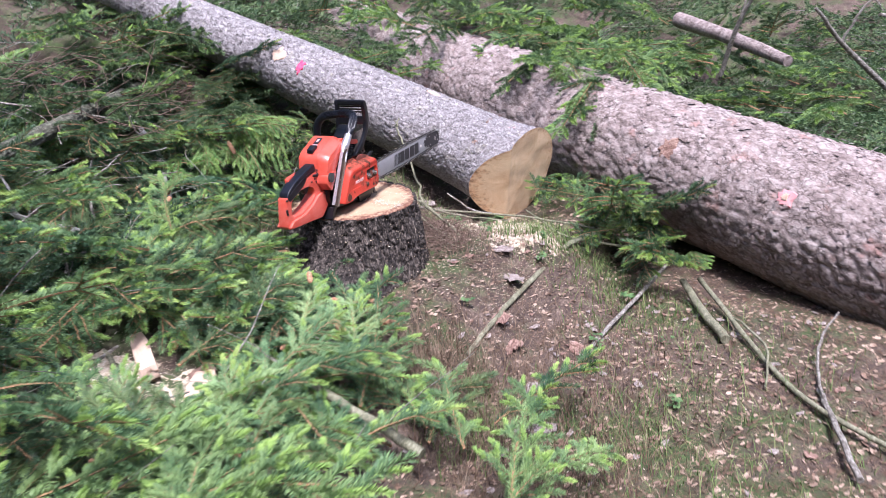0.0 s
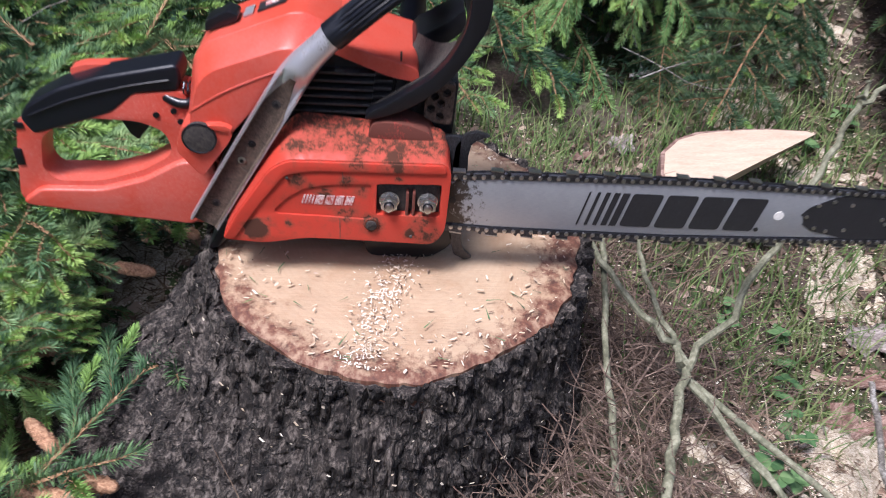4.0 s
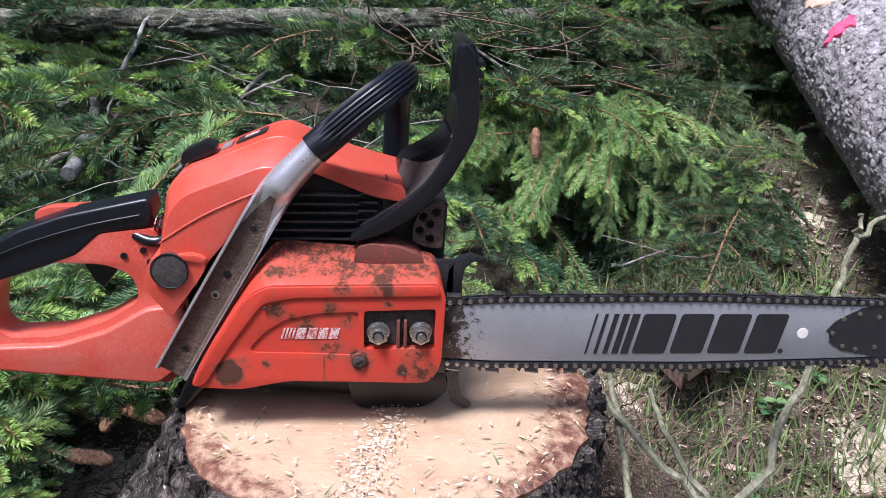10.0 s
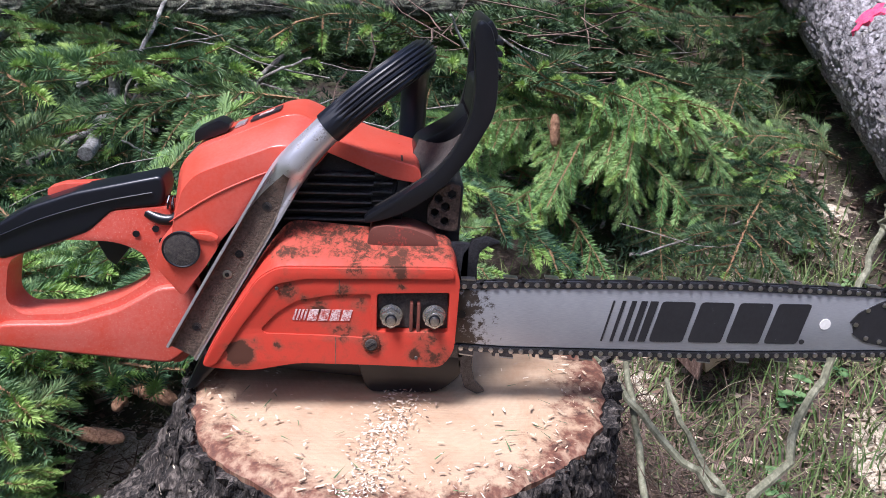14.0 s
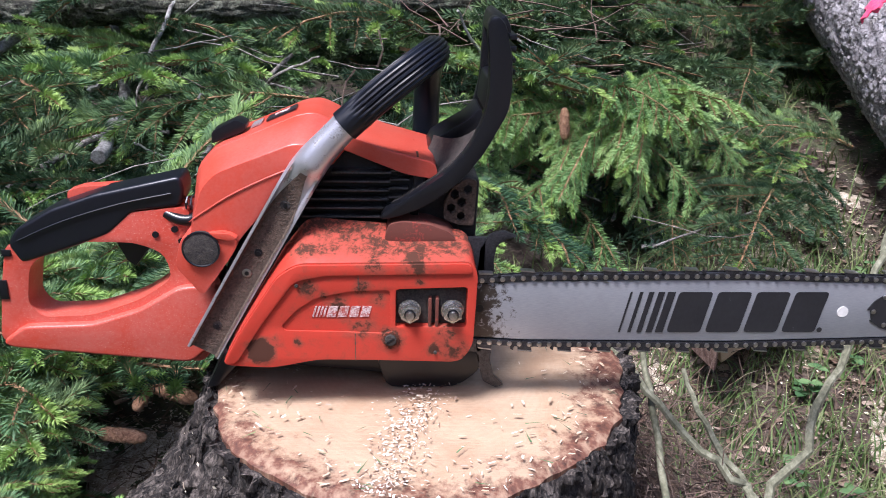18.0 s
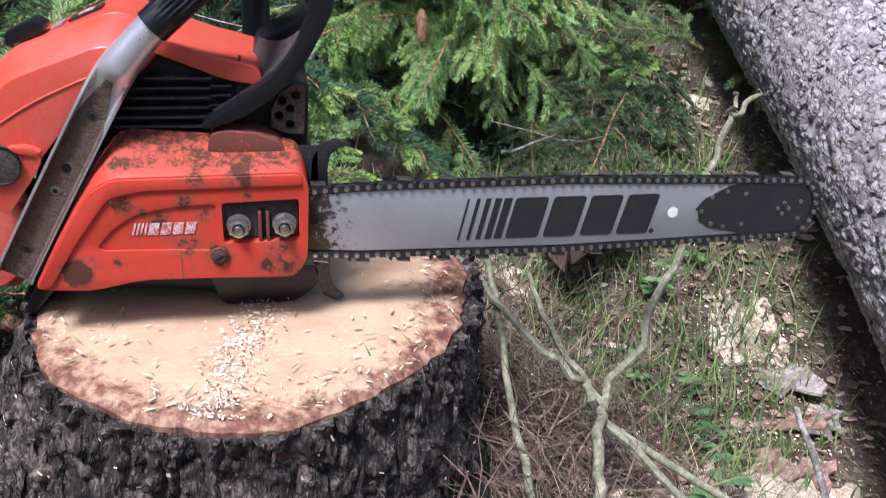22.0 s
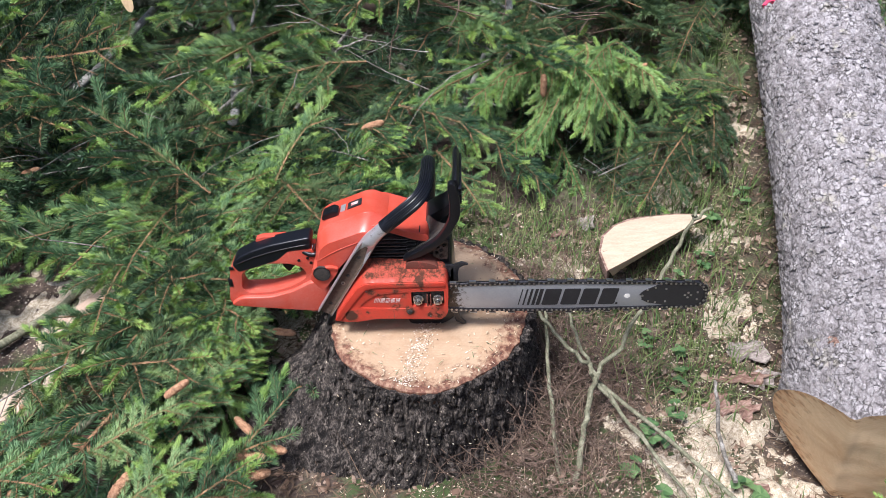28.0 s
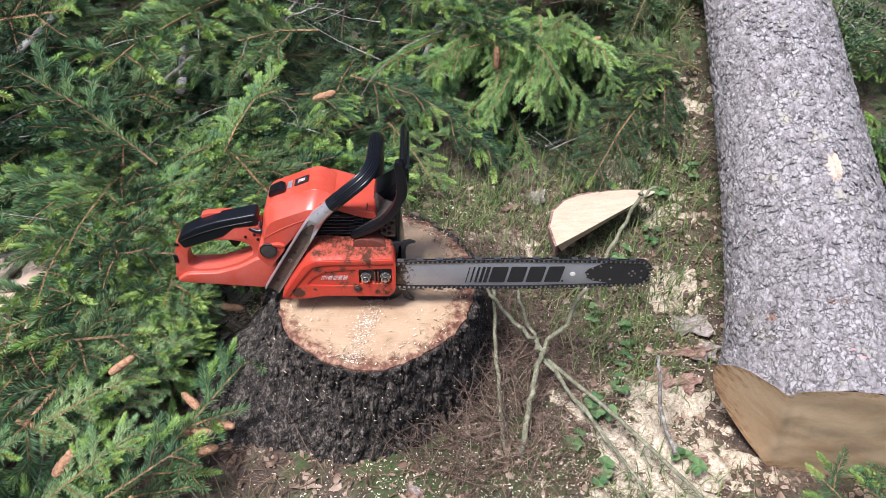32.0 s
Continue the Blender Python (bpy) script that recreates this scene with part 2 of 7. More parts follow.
def cut_wood(name, pale, edge, r, centre, squash=(1, 1, 1), tilt=(0, 0, 0)):
    """Sawn end grain: growth rings about a centre, a darker resinous rim, saw marks."""
    m, t, b = nodes_of(name, 0.75)
    c, mp = t.nodes.new("ShaderNodeTexCoord"), t.nodes.new("ShaderNodeMapping")
    mp.inputs["Location"].default_value = tuple(-v * s for v, s in zip(centre, squash))
    mp.inputs["Scale"].default_value = squash
    t.links.new(c.outputs["Object"], mp.inputs["Vector"])
    v = mp.outputs[0]
    ln = t.nodes.new("ShaderNodeVectorMath")
    ln.operation = "LENGTH"
    t.links.new(v, ln.inputs[0])
    wob = t.nodes.new("ShaderNodeMath")
    wob.operation = "MULTIPLY_ADD"
    wob.inputs[1].default_value = 0.05
    t.links.new(noise_of(t, v, 9, 4), wob.inputs[0])
    t.links.new(ln.outputs["Value"], wob.inputs[2])
    sine = t.nodes.new("ShaderNodeMath")
    sine.operation = "MULTIPLY"
    sine.inputs[1].default_value = 1100
    t.links.new(wob.outputs[0], sine.inputs[0])
    s2 = t.nodes.new("ShaderNodeMath")
    s2.operation = "SINE"
    t.links.new(sine.outputs[0], s2.inputs[0])
    half = t.nodes.new("ShaderNodeMath")
    half.operation = "MULTIPLY_ADD"
    half.inputs[1].default_value, half.inputs[2].default_value = 0.5, 0.5
    t.links.new(s2.outputs[0], half.inputs[0])
    marks = noise_of(t, coords(t, "Object", (3, 40, 40)), 7, 6)
    body = ramp(t, noise_of(t, v, 22, 6), [(0.25, tuple(p * 0.8 for p in pale)), (0.7, pale)])
    body = blend(t, blend(t, 0.14, (0, 0, 0), half.outputs[0]), body, tuple(p * q for p, q in zip(pale, (0.72, 0.6, 0.48))))
    body = blend(t, blend(t, 0.45, (0, 0, 0), grey(t, marks, 0.45, 0.7)), body, tuple(p * 0.72 for p in pale))
    stain = grey(t, noise_of(t, v, 13, 7, 0.72, 0.9), 0.44, 0.66)
    body = blend(t, blend(t, 0.62, (0, 0, 0), stain), body, tuple(p * q for p, q in zip(pale, (0.66, 0.54, 0.45))))
    rim = t.nodes.new("ShaderNodeMath")
    rim.operation = "MULTIPLY_ADD"
    rim.inputs[1].default_value = 1.0 / r
    t.links.new(wob.outputs[0], rim.inputs[0])
    rim.inputs[2].default_value = -0.42
    rough_rim = t.nodes.new("ShaderNodeMath")
    rough_rim.operation = "MULTIPLY_ADD"
    rough_rim.inputs[1].default_value = 0.7
    t.links.new(noise_of(t, v, 60, 6, 0.7), rough_rim.inputs[0])
    t.links.new(rim.outputs[0], rough_rim.inputs[2])
    tint = ramp(t, noise_of(t, v, 90, 5), [(0.36, tuple(0.45 * e for e in edge)), (0.50, edge), (0.66, tuple(0.5 * e + 0.5 * q for e, q in zip(edge, pale)))])
    set_col(t, b, blend(t, grey(t, rough_rim.outputs[0], 0.86, 0.99), body, tint))
    bump(t, b, blend(t, 0.5, marks, noise_of(t, v, 160, 5)), 0.5, 0.002)
    return m


def bark_mat(name, lo, mid, hi, scale, stretch, strength, dist, lichen=None, cracks=0):
    m, t, b = nodes_of(name, 0.9)
    v = coords(t, "Object", stretch)
    f = noise_of(t, v, scale, 8, 0.68, 0.7)
    fine = noise_of(t, v, scale * 5, 5, 0.6)
    col = ramp(t, blend(t, 0.4, f, fine), [(0.34, lo), (0.48, mid), (0.62, hi)])
    if lichen:
        col = blend(t, grey(t, noise_of(t, v, scale * 0.6, 6), 0.6, 0.7), col, lichen)
    high = blend(t, 0.4, f, fine)
    if cracks:
        off = t.nodes.new("ShaderNodeVectorMath")
        off.operation = "MULTIPLY_ADD"
        w = t.nodes.new("ShaderNodeTexNoise")
        w.inputs["Scale"].default_value, w.inputs["Detail"].default_value = cracks * 1.4, 4
        t.links.new(v, w.inputs["Vector"])
        t.links.new(w.outputs["Color"], off.inputs[0])
        off.inputs[1].default_value = (1.6 / cracks,) * 3
        t.links.new(v, off.inputs[2])
        gap = grey(t, cells_of(t, off.outputs[0], cracks, "DISTANCE_TO_EDGE"), 0.0, 0.11)
        worn = grey(t, noise_of(t, v, cracks * 0.5, 4), 0.36, 0.56)
        gap = blend(t, worn, (1, 1, 1), gap)
        col = blend(t, 0.8, col, blend(t, gap, lo, col))
        high = blend(t, 0.4, high, gap)
    set_col(t, b, col)
    bump(t, b, high, strength, dist)
    return m


STUMP_BARK = bark_mat("furrowed_dark_bark", (0.004, 0.003, 0.0026), (0.021, 0.0155, 0.0125), (0.185, 0.155, 0.132), 75, (1, 1, 0.32), 1.0, 0.010, None, 70)
LOG_BARK = bark_mat("scaly_grey_bark", (0.085, 0.072, 0.072), (0.230, 0.214, 0.218), (0.41, 0.39, 0.395), 38, (1, 1, 0.8), 1.0, 0.006, (0.33, 0.31, 0.26), 75)
PINK_BARK = bark_mat("scaly_pinkish_bark", (0.085, 0.062, 0.056), (0.225, 0.180, 0.168), (0.38, 0.33, 0.315), 22, (1, 1, 0.7), 0.9, 0.007, (0.27, 0.165, 0.145), 36)
MOSS_BARK = bark_mat("mossy_bark", (0.010, 0.010, 0.007), (0.045, 0.044, 0.030), (0.21, 0.22, 0.16), 46, (1, 1, 1), 0.9, 0.006, (0.14, 0.17, 0.10))
TWIG_BARK = bark_mat("lichened_twig_bark", (0.035, 0.029, 0.024), (0.125, 0.112, 0.095), (0.36, 0.345, 0.315), 60, (1, 1, 1), 0.5, 0.002)
LICHEN_BARK = bark_mat("grey_lichened_bark", (0.08, 0.072, 0.065), (0.24, 0.23, 0.215), (0.46, 0.46, 0.43), 70, (1, 1, 1), 0.5, 0.002)
ROOT = bark_mat("dark_root_bark", (0.03, 0.018, 0.012), (0.09, 0.058, 0.042), (0.21, 0.15, 0.115), 80, (1, 1, 1), 0.4, 0.001)
GREEN_BARK = bark_mat("green_grey_bark", (0.055, 0.055, 0.034), (0.135, 0.135, 0.085), (0.27, 0.265, 0.185), 45, (1, 1, 0.5), 0.4, 0.0015)
FLAKE = bark_mat("red_brown_bark_flake", (0.06, 0.03, 0.022), (0.17, 0.095, 0.072), (0.38, 0.27, 0.22), 55, (0.5, 1.6, 1), 0.9, 0.004)
GREY_FLAKE = bark_mat("grey_bark_flake", (0.07, 0.055, 0.05), (0.20, 0.165, 0.15), (0.42, 0.37, 0.34), 55, (0.5, 1.6, 1), 0.9, 0.004)
CONE = bark_mat("cone_scales", (0.10, 0.048, 0.028), (0.30, 0.155, 0.085), (0.52, 0.32, 0.19), 70, (1, 1, 1), 0.4, 0.001)
STEM = bark_mat("young_stem_bark", (0.09, 0.05, 0.026), (0.25, 0.135, 0.068), (0.42, 0.265, 0.15), 80, (1, 1, 1), 0.4, 0.001)
STUMP_WOOD = cut_wood("fresh_stump_wood", (0.44, 0.315, 0.205), (0.135, 0.052, 0.030), 0.2, (0.008, 0.08, 0.262), (1, 0.877, 0))
LOG_WOOD = cut_wood("log_end_wood", (0.76, 0.57, 0.36), (0.50, 0.29, 0.15), 0.225, (0, 0, 0), (1, 1, 0.02))
CHUNK_WOOD = speckled("fresh_split_wood", [(0.3, (0.42, 0.29, 0.21)), (0.7, (0.57, 0.44, 0.35))], 26, 0.75, 6, 0.4, 0.002, stretch=(1, 5, 5))
WEDGE_WOOD = speckled("bright_split_wood", [(0.3, (0.37, 0.26, 0.18)), (0.7, (0.56, 0.44, 0.33))], 22, 0.75, 7, 0.4, 0.002, stretch=(1, 4, 4))
SAWDUST = speckled("pale_sawdust", [(0.34, (0.13, 0.095, 0.06)), (0.46, (0.33, 0.27, 0.19)), (0.64, (0.64, 0.575, 0.47))], 110, 0.95, kind="Object")
PINK_PAINT = speckled("pink_marking_paint", [(0.35, (0.75, 0.04, 0.13)), (0.7, (0.85, 0.12, 0.22))], 60, 0.7)


def leafy(name, stops, rough=0.45, scale=24.0):
    """Foliage: each needle has a tone of its own, patches differ, thin enough to let light through."""
    m, t, b = nodes_of(name, rough)
    g = t.nodes.new("ShaderNodeNewGeometry")
    o = t.nodes.new("ShaderNodeObjectInfo")
    v = coords(t, "Object")
    patch = grey(t, noise_of(t, v, scale, 2), 0.3, 0.7)
    mix = blend(t, 0.42, blend(t, 0.62, g.outputs["Random Per Island"], o.outputs["Random"]), patch)
    set_col(t, b, ramp(t, mix, stops))
    b.inputs["Specular IOR Level"].default_value = 0.2
    thin, mixer = t.nodes.new("ShaderNodeBsdfTranslucent"), t.nodes.new("ShaderNodeMixShader")
    mixer.inputs[0].default_value = 0.08
    t.links.new(b.inputs["Base Color"].links[0].from_socket, thin.inputs["Color"])
    t.links.new(b.outputs[0], mixer.inputs[1])
    t.links.new(thin.outputs[0], mixer.inputs[2])
    t.links.new(mixer.outputs[0], t.nodes["Material Output"].inputs["Surface"])
    return m


NEEDLE = leafy("spruce_needles", [(0.2, (0.026, 0.066, 0.036)), (0.5, (0.092, 0.172, 0.078)), (0.8, (0.225, 0.335, 0.125))], scale=12)
NEEDLE_BRIGHT = leafy("fresh_spruce_needles", [(0.2, (0.085, 0.175, 0.062)), (0.5, (0.21, 0.355, 0.125)), (0.8, (0.36, 0.51, 0.19))])
# Darker copy of NEEDLE: the shade inside the heap is in its colour.
NEEDLE_SHADED = leafy("shaded_spruce_needles", [(0.2, (0.018, 0.042, 0.025)), (0.5, (0.058, 0.106, 0.052)), (0.8, (0.150, 0.215, 0.088))])
# Lighter copy of NEEDLE: stands in for more light beside the stump.
NEEDLE_LIT = leafy("lit_spruce_needles", [(0.2, (0.075, 0.160, 0.080)), (0.5, (0.200, 0.325, 0.150)), (0.8, (0.35, 0.47, 0.21))], scale=12)
SHOOT = leafy("young_spruce_needles", [(0.2, (0.16, 0.28, 0.075)), (0.5, (0.24, 0.38, 0.10)), (0.8, (0.36, 0.49, 0.145))])
DRY = leafy("dry_brown_needles", [(0.25, (0.09, 0.06, 0.04)), (0.5, (0.20, 0.145, 0.10)), (0.75, (0.38, 0.31, 0.23))], 0.8)
GRASS = leafy("forest_grass", [(0.25, (0.035, 0.070, 0.022)), (0.5, (0.085, 0.145, 0.042)), (0.75, (0.20, 0.225, 0.095))], 0.6)
LEAF = leafy("soft_green_leaves", [(0.25, (0.045, 0.10, 0.04)), (0.5, (0.075, 0.145, 0.055)), (0.75, (0.13, 0.21, 0.085))], 0.55, 30)
CHIPS = leafy("wood_chips", [(0.25, (0.45, 0.35, 0.24)), (0.5, (0.66, 0.57, 0.44)), (0.75, (0.82, 0.77, 0.67))], 0.9)
STUMP_CHIPS = leafy("pinkish_wood_chips", [(0.25, (0.45, 0.33, 0.22)), (0.5, (0.64, 0.54, 0.42)), (0.75, (0.82, 0.77, 0.68))], 0.9)
LITTER = leafy("dead_litter", [(0.25, (0.06, 0.035, 0.025)), (0.5, (0.19, 0.125, 0.09)), (0.75, (0.40, 0.31, 0.24))], 0.9)


FADED_PAINT = speckled("faded_pink_paint", [(0.35, (0.42, 0.26, 0.25)), (0.6, (0.62, 0.25, 0.27))], 26, 0.9)


def ground_mat():
    m, t, b = nodes_of("forest_floor", 0.95)
    v = coords(t)
    big, mid, fine = noise_of(t, v, 2.6, 5), noise_of(t, v, 18, 6, 0.7), noise_of(t, v, 120, 6, 0.7)
    soil = ramp(t, blend(t, 0.5, mid, fine), [(0.3, (0.016, 0.011, 0.009)), (0.5, (0.075, 0.052, 0.04)), (0.68, (0.25, 0.19, 0.15))])
    moss = ramp(t, blend(t, 0.6, mid, fine), [(0.3, (0.018, 0.032, 0.010)), (0.6, (0.055, 0.085, 0.025))])
    set_col(t, b, blend(t, grey(t, blend(t, 0.4, big, mid), 0.47, 0.58), soil, moss))
    bump(t, b, blend(t, 0.5, mid, fine), 0.9, 0.012)
    return m


GROUND = ground_mat()
SKY_SCREEN = speckled("sky_screen_green", [(0.3, (0.012, 0.018, 0.010)), (0.5, (0.03, 0.045, 0.022)), (0.7, (0.07, 0.085, 0.05))], 0.6, 0.95, 6, 0.3, 0.2)


# ---- mesh helpers ----
from mathutils.geometry import tessellate_polygon


def finish(name, bm, material, parent=None, smooth=40, label=""):
    me = bpy.data.meshes.new(name)
    bm.to_mesh(me)
    bm.free()
    return finish_mesh(name, me, material, parent, smooth, label)


def finish_mesh(name, me, material, parent=None, smooth=40, label=""):
    if smooth:
        me.polygons.foreach_set("use_smooth", [True] * len(me.polygons))
        me.set_sharp_from_angle(angle=radians(smooth))
    me.materials.append(material)
    ob = new(name, me)
    if parent is not None:
        ob.parent = parent
        ob.matrix_parent_inverse = parent.matrix_basis.inverted()
    return tagged(ob, label)


def part(name, bm, material, parent, label=""):
    return finish(name, bm, material, parent, 40, label)


def empty(name, at, label, category, group="", kind=""):
    ob = new(name)
    ob.empty_display_size = 0.05
    ob.matrix_basis = Matrix.Translation(at)
    return tagged(ob, label, category, group, kind)


def soften(bm, width, segments=2, angle=35):
    bm.normal_update()
    edges = [e for e in bm.edges if len(e.link_faces) == 2 and e.calc_face_angle(0) > radians(angle)]
    if width > 0 and edges:
        bmesh.ops.bevel(bm, geom=edges, offset=width, offset_type="OFFSET", segments=segments, profile=0.6, affect="EDGES", clamp_overlap=True)


def prism(front, y0, y1, back=None, holes=(), width=0.0, segments=2, hole_depth=None):
    """A solid between an outline in x, z at y0 and the same, or another of as many corners, at y1. Holes go through, or to hole_depth."""
    back = back or front
    bm = bmesh.new()
    a = [bm.verts.new((x, y0, z)) for x, z in front]
    b = [bm.verts.new((x, y1, z)) for x, z in back]
    n = len(a)
    for i in range(n):
        bm.faces.new((a[i], a[(i + 1) % n], b[(i + 1) % n], b[i]))
    if not holes:
        bm.faces.new(a[::-1])
        bm.faces.new(b)
    else:
        rims, ends = [], []
        for hole in holes:
            deep = y1 if hole_depth is None else y0 + hole_depth
            r = [bm.verts.new((x, y0, z)) for x, z in hole]
            e = [bm.verts.new((x, deep, z)) for x, z in hole]
            rims.append(r), ends.append(e)
            k = len(r)
            for i in range(k):
                bm.faces.new((r[(i + 1) % k], r[i], e[i], e[(i + 1) % k]))
            if hole_depth is not None:
                bm.faces.new(e[::-1])
        flat = [v for loop in [a] + rims for v in loop]
        for tri in tessellate_polygon([[Vector((v.co.x, v.co.z, 0)) for v in loop] for loop in [a] + rims]):
            bm.faces.new([flat[i] for i in tri])
        if hole_depth is None:
            flat = [v for loop in [b] + ends for v in loop]
            for tri in tessellate_polygon([[Vector((v.co.x, v.co.z, 0)) for v in loop] for loop in [b] + ends]):
                bm.faces.new([flat[i] for i in tri])
        else:
            bm.faces.new(b)
    bmesh.ops.recalc_face_normals(bm, faces=bm.faces)
    soften(bm, width, segments)
    return bm


def block(x0, x1, y0, y1, z0, z1, width=0.002):
    return prism([(x0, z0), (x1, z0), (x1, z1), (x0, z1)], y0, y1, width=width)


def rounded(points, r, n=4):
    """An outline with its corners rounded."""
    out, k = [], len(points)
    for i in range(k):
        p, q, s = (Vector(points[(i + d) % k]) for d in (-1, 0, 1))
        a, b = (p - q), (s - q)
        ra = min(r, a.length * 0.45, b.length * 0.45)
        a, b = q + a.normalized() * ra, q + b.normalized() * ra
        for j in range(n + 1):
            f = j / n
            out.append(tuple((1 - f) ** 2 * a + 2 * f * (1 - f) * q + f * f * b))
    return out


def tube(points, radii, sides=12, caps=True, flat=1.0):
    """A tube along points, with a radius for each."""
    bm = bmesh.new()
    pts = [Vector(p) for p in points]
    if isinstance(radii, (int, float)):
        radii = [radii] * len(pts)
    rings, up = [], Vector((0.13, 0.21, 0.97))
    for i, p in enumerate(pts):
        d = (pts[min(i + 1, len(pts) - 1)] - pts[max(i - 1, 0)]).normalized()
        side = d.cross(up)
        if side.length < 1e-4:
            side = d.orthogonal()
        side.normalize()
        up = side.cross(d).normalized()
        rings.append([bm.verts.new(p + radii[i] * (math.cos(s) * side + math.sin(s) * flat * up)) for s in (2 * math.pi * j / sides for j in range(sides))])
    for a, b in zip(rings, rings[1:]):
        for j in range(sides):
            bm.faces.new((a[j], a[(j + 1) % sides], b[(j + 1) % sides], b[j]))
    if caps:
        bm.faces.new(rings[0][::-1])
        bm.faces.new(rings[-1])
    bmesh.ops.recalc_face_normals(bm, faces=bm.faces)
    return bm


def curve(points, n=6):
    """A smooth line through points."""
    pts = [Vector(p) for p in points]
    out = []
    for i in range(len(pts) - 1):
        p0, p1, p2, p3 = pts[max(i - 1, 0)], pts[i], pts[i + 1], pts[min(i + 2, len(pts) - 1)]
        for j in range(n):
            t = j / n
            out.append(0.5 * (2 * p1 + (p2 - p0) * t + (2 * p0 - 5 * p1 + 4 * p2 - p3) * t * t + (3 * p1 - p0 - 3 * p2 + p3) * t ** 3))
    return out + [pts[-1]]


def disc(at, axis, r, depth, sides=20, width=0.001, r2=None):
    bm = bmesh.new()
    bmesh.ops.create_cone(bm, cap_ends=True, segments=sides, radius1=r, radius2=r if r2 is None else r2, depth=depth)
    soften(bm, width, 2)
    m = Matrix.Translation(at) @ Vector(axis).to_track_quat("Z", "Y").to_matrix().to_4x4()
    bmesh.ops.transform(bm, matrix=m, verts=bm.verts)
    return bm


def merge(*parts):
    """One bmesh out of several pieces of the same part."""
    out = bmesh.new()
    for p in parts:
        me = bpy.data.meshes.new("tmp")
        p.to_mesh(me)
        p.free()
        out.from_mesh(me)
        bpy.data.meshes.remove(me)
    return out


def mesh_of(name, verts, faces):
    me = bpy.data.meshes.new(name)
    me.from_pydata(verts, [], faces)
    me.validate()
    return me


def wav(p, s, k=0.0):
    return noise.noise(Vector((p[0] * s + k, p[1] * s - k, p[2] * s + 2 * k)))


# ---- ground ----
def smooth(a, b, x):
    t = min(1.0, max(0.0, (x - a) / (b - a)))
    return t * t * (3 - 2 * t)


def ground_z(x, y):
    """Height of the forest floor: falling away in front of the stump, rising behind it and under the logs."""
    z = 0.035 * wav((x, y, 0), 1.3, 3) + 0.02 * wav((x, y, 0), 5.0, 7) + 0.008 * wav((x, y, 0), 17.0, 1)
    z += 0.05 * smooth(0.6, 0.25, math.hypot(x - 0.0, y - 0.05))
    z += 0.11 * smooth(0.1, 0.5, y)
    z -= 0.085 * smooth(0.42, 0.8, x) * smooth(0.45, 0.0, y)
    z += 0.06 * smooth(0.7, 1.5, y) * smooth(0.75, 0.3, x)
    drop = max(0.0, -y - 0.22 - 0.17 * smooth(0.1, 0.5, x) * smooth(-0.8, -0.45, y)) * smooth(-1.3, -0.5, x)
    z -= 0.55 * min(drop, 0.34) + 0.03 * max(0.0, drop - 0.34)
    z += 0.36 * max(0.0, min(y, 3.5) - 0.55) * smooth(0.5, 0.85, x)
    far = math.hypot(x - 0.3, y - 0.0)
    return z + 0.9 * smooth(2.6, 7.0, far) + 2.5 * smooth(6, 30, far) - 0.02


def axis_steps():
    near = np.arange(-2.4, 2.4001, 0.04)
    out = [2.4 + 0.05 * (1.17 ** k - 1) / 0.17 for k in range(1, 52)]
    return np.concatenate([-np.array(out[::-1]), near, out])


def make_ground():
    s = axis_steps()
    n = len(s)
    verts = [(x, y, ground_z(x, y)) for y in s for x in s]
    faces = [(j * n + i, j * n + i + 1, (j + 1) * n + i + 1, (j + 1) * n + i) for j in range(n - 1) for i in range(n - 1)]
    tagged(finish_mesh("ground", mesh_of("ground", verts, faces), GROUND, smooth=180), "brown forest floor with needle litter and moss", "forest floor", kind="structure")


make_ground()

# ---- stump ----
SX, SY, TOP = 0.011, 0.080, 0.262


def stump_radius(a, h):
    """Radius at an angle and a height from 0 (ground) to 1 (cut)."""
    top = 1 / math.hypot(math.cos(a) / 0.205, math.sin(a) / 0.228) + 0.004 * math.sin(3 * a + 1) + 0.003 * math.sin(7 * a)
    left = max(0.0, math.cos(a - radians(188))) ** 5
    front = max(0.0, math.cos(a - radians(250))) ** 6
    right = max(0.0, math.cos(a - radians(335))) ** 6
    back = max(0.0, math.cos(a - radians(60))) ** 6
    k = (1 - h)
    return top + (0.010 + 0.20 * left + 0.02 * front + 0.02 * right + 0.06 * back) * k ** 1.8 + 0.012 * k


def plates(p, sx, sz, sharp=0.25):
    """0 in the furrows between bark plates, 1 on the plates."""
    d = noise.voronoi(Vector((p[0] * sx, p[1] * sx, p[2] * sz)))[0]
    return smooth(0.0, sharp, d[1] - d[0])


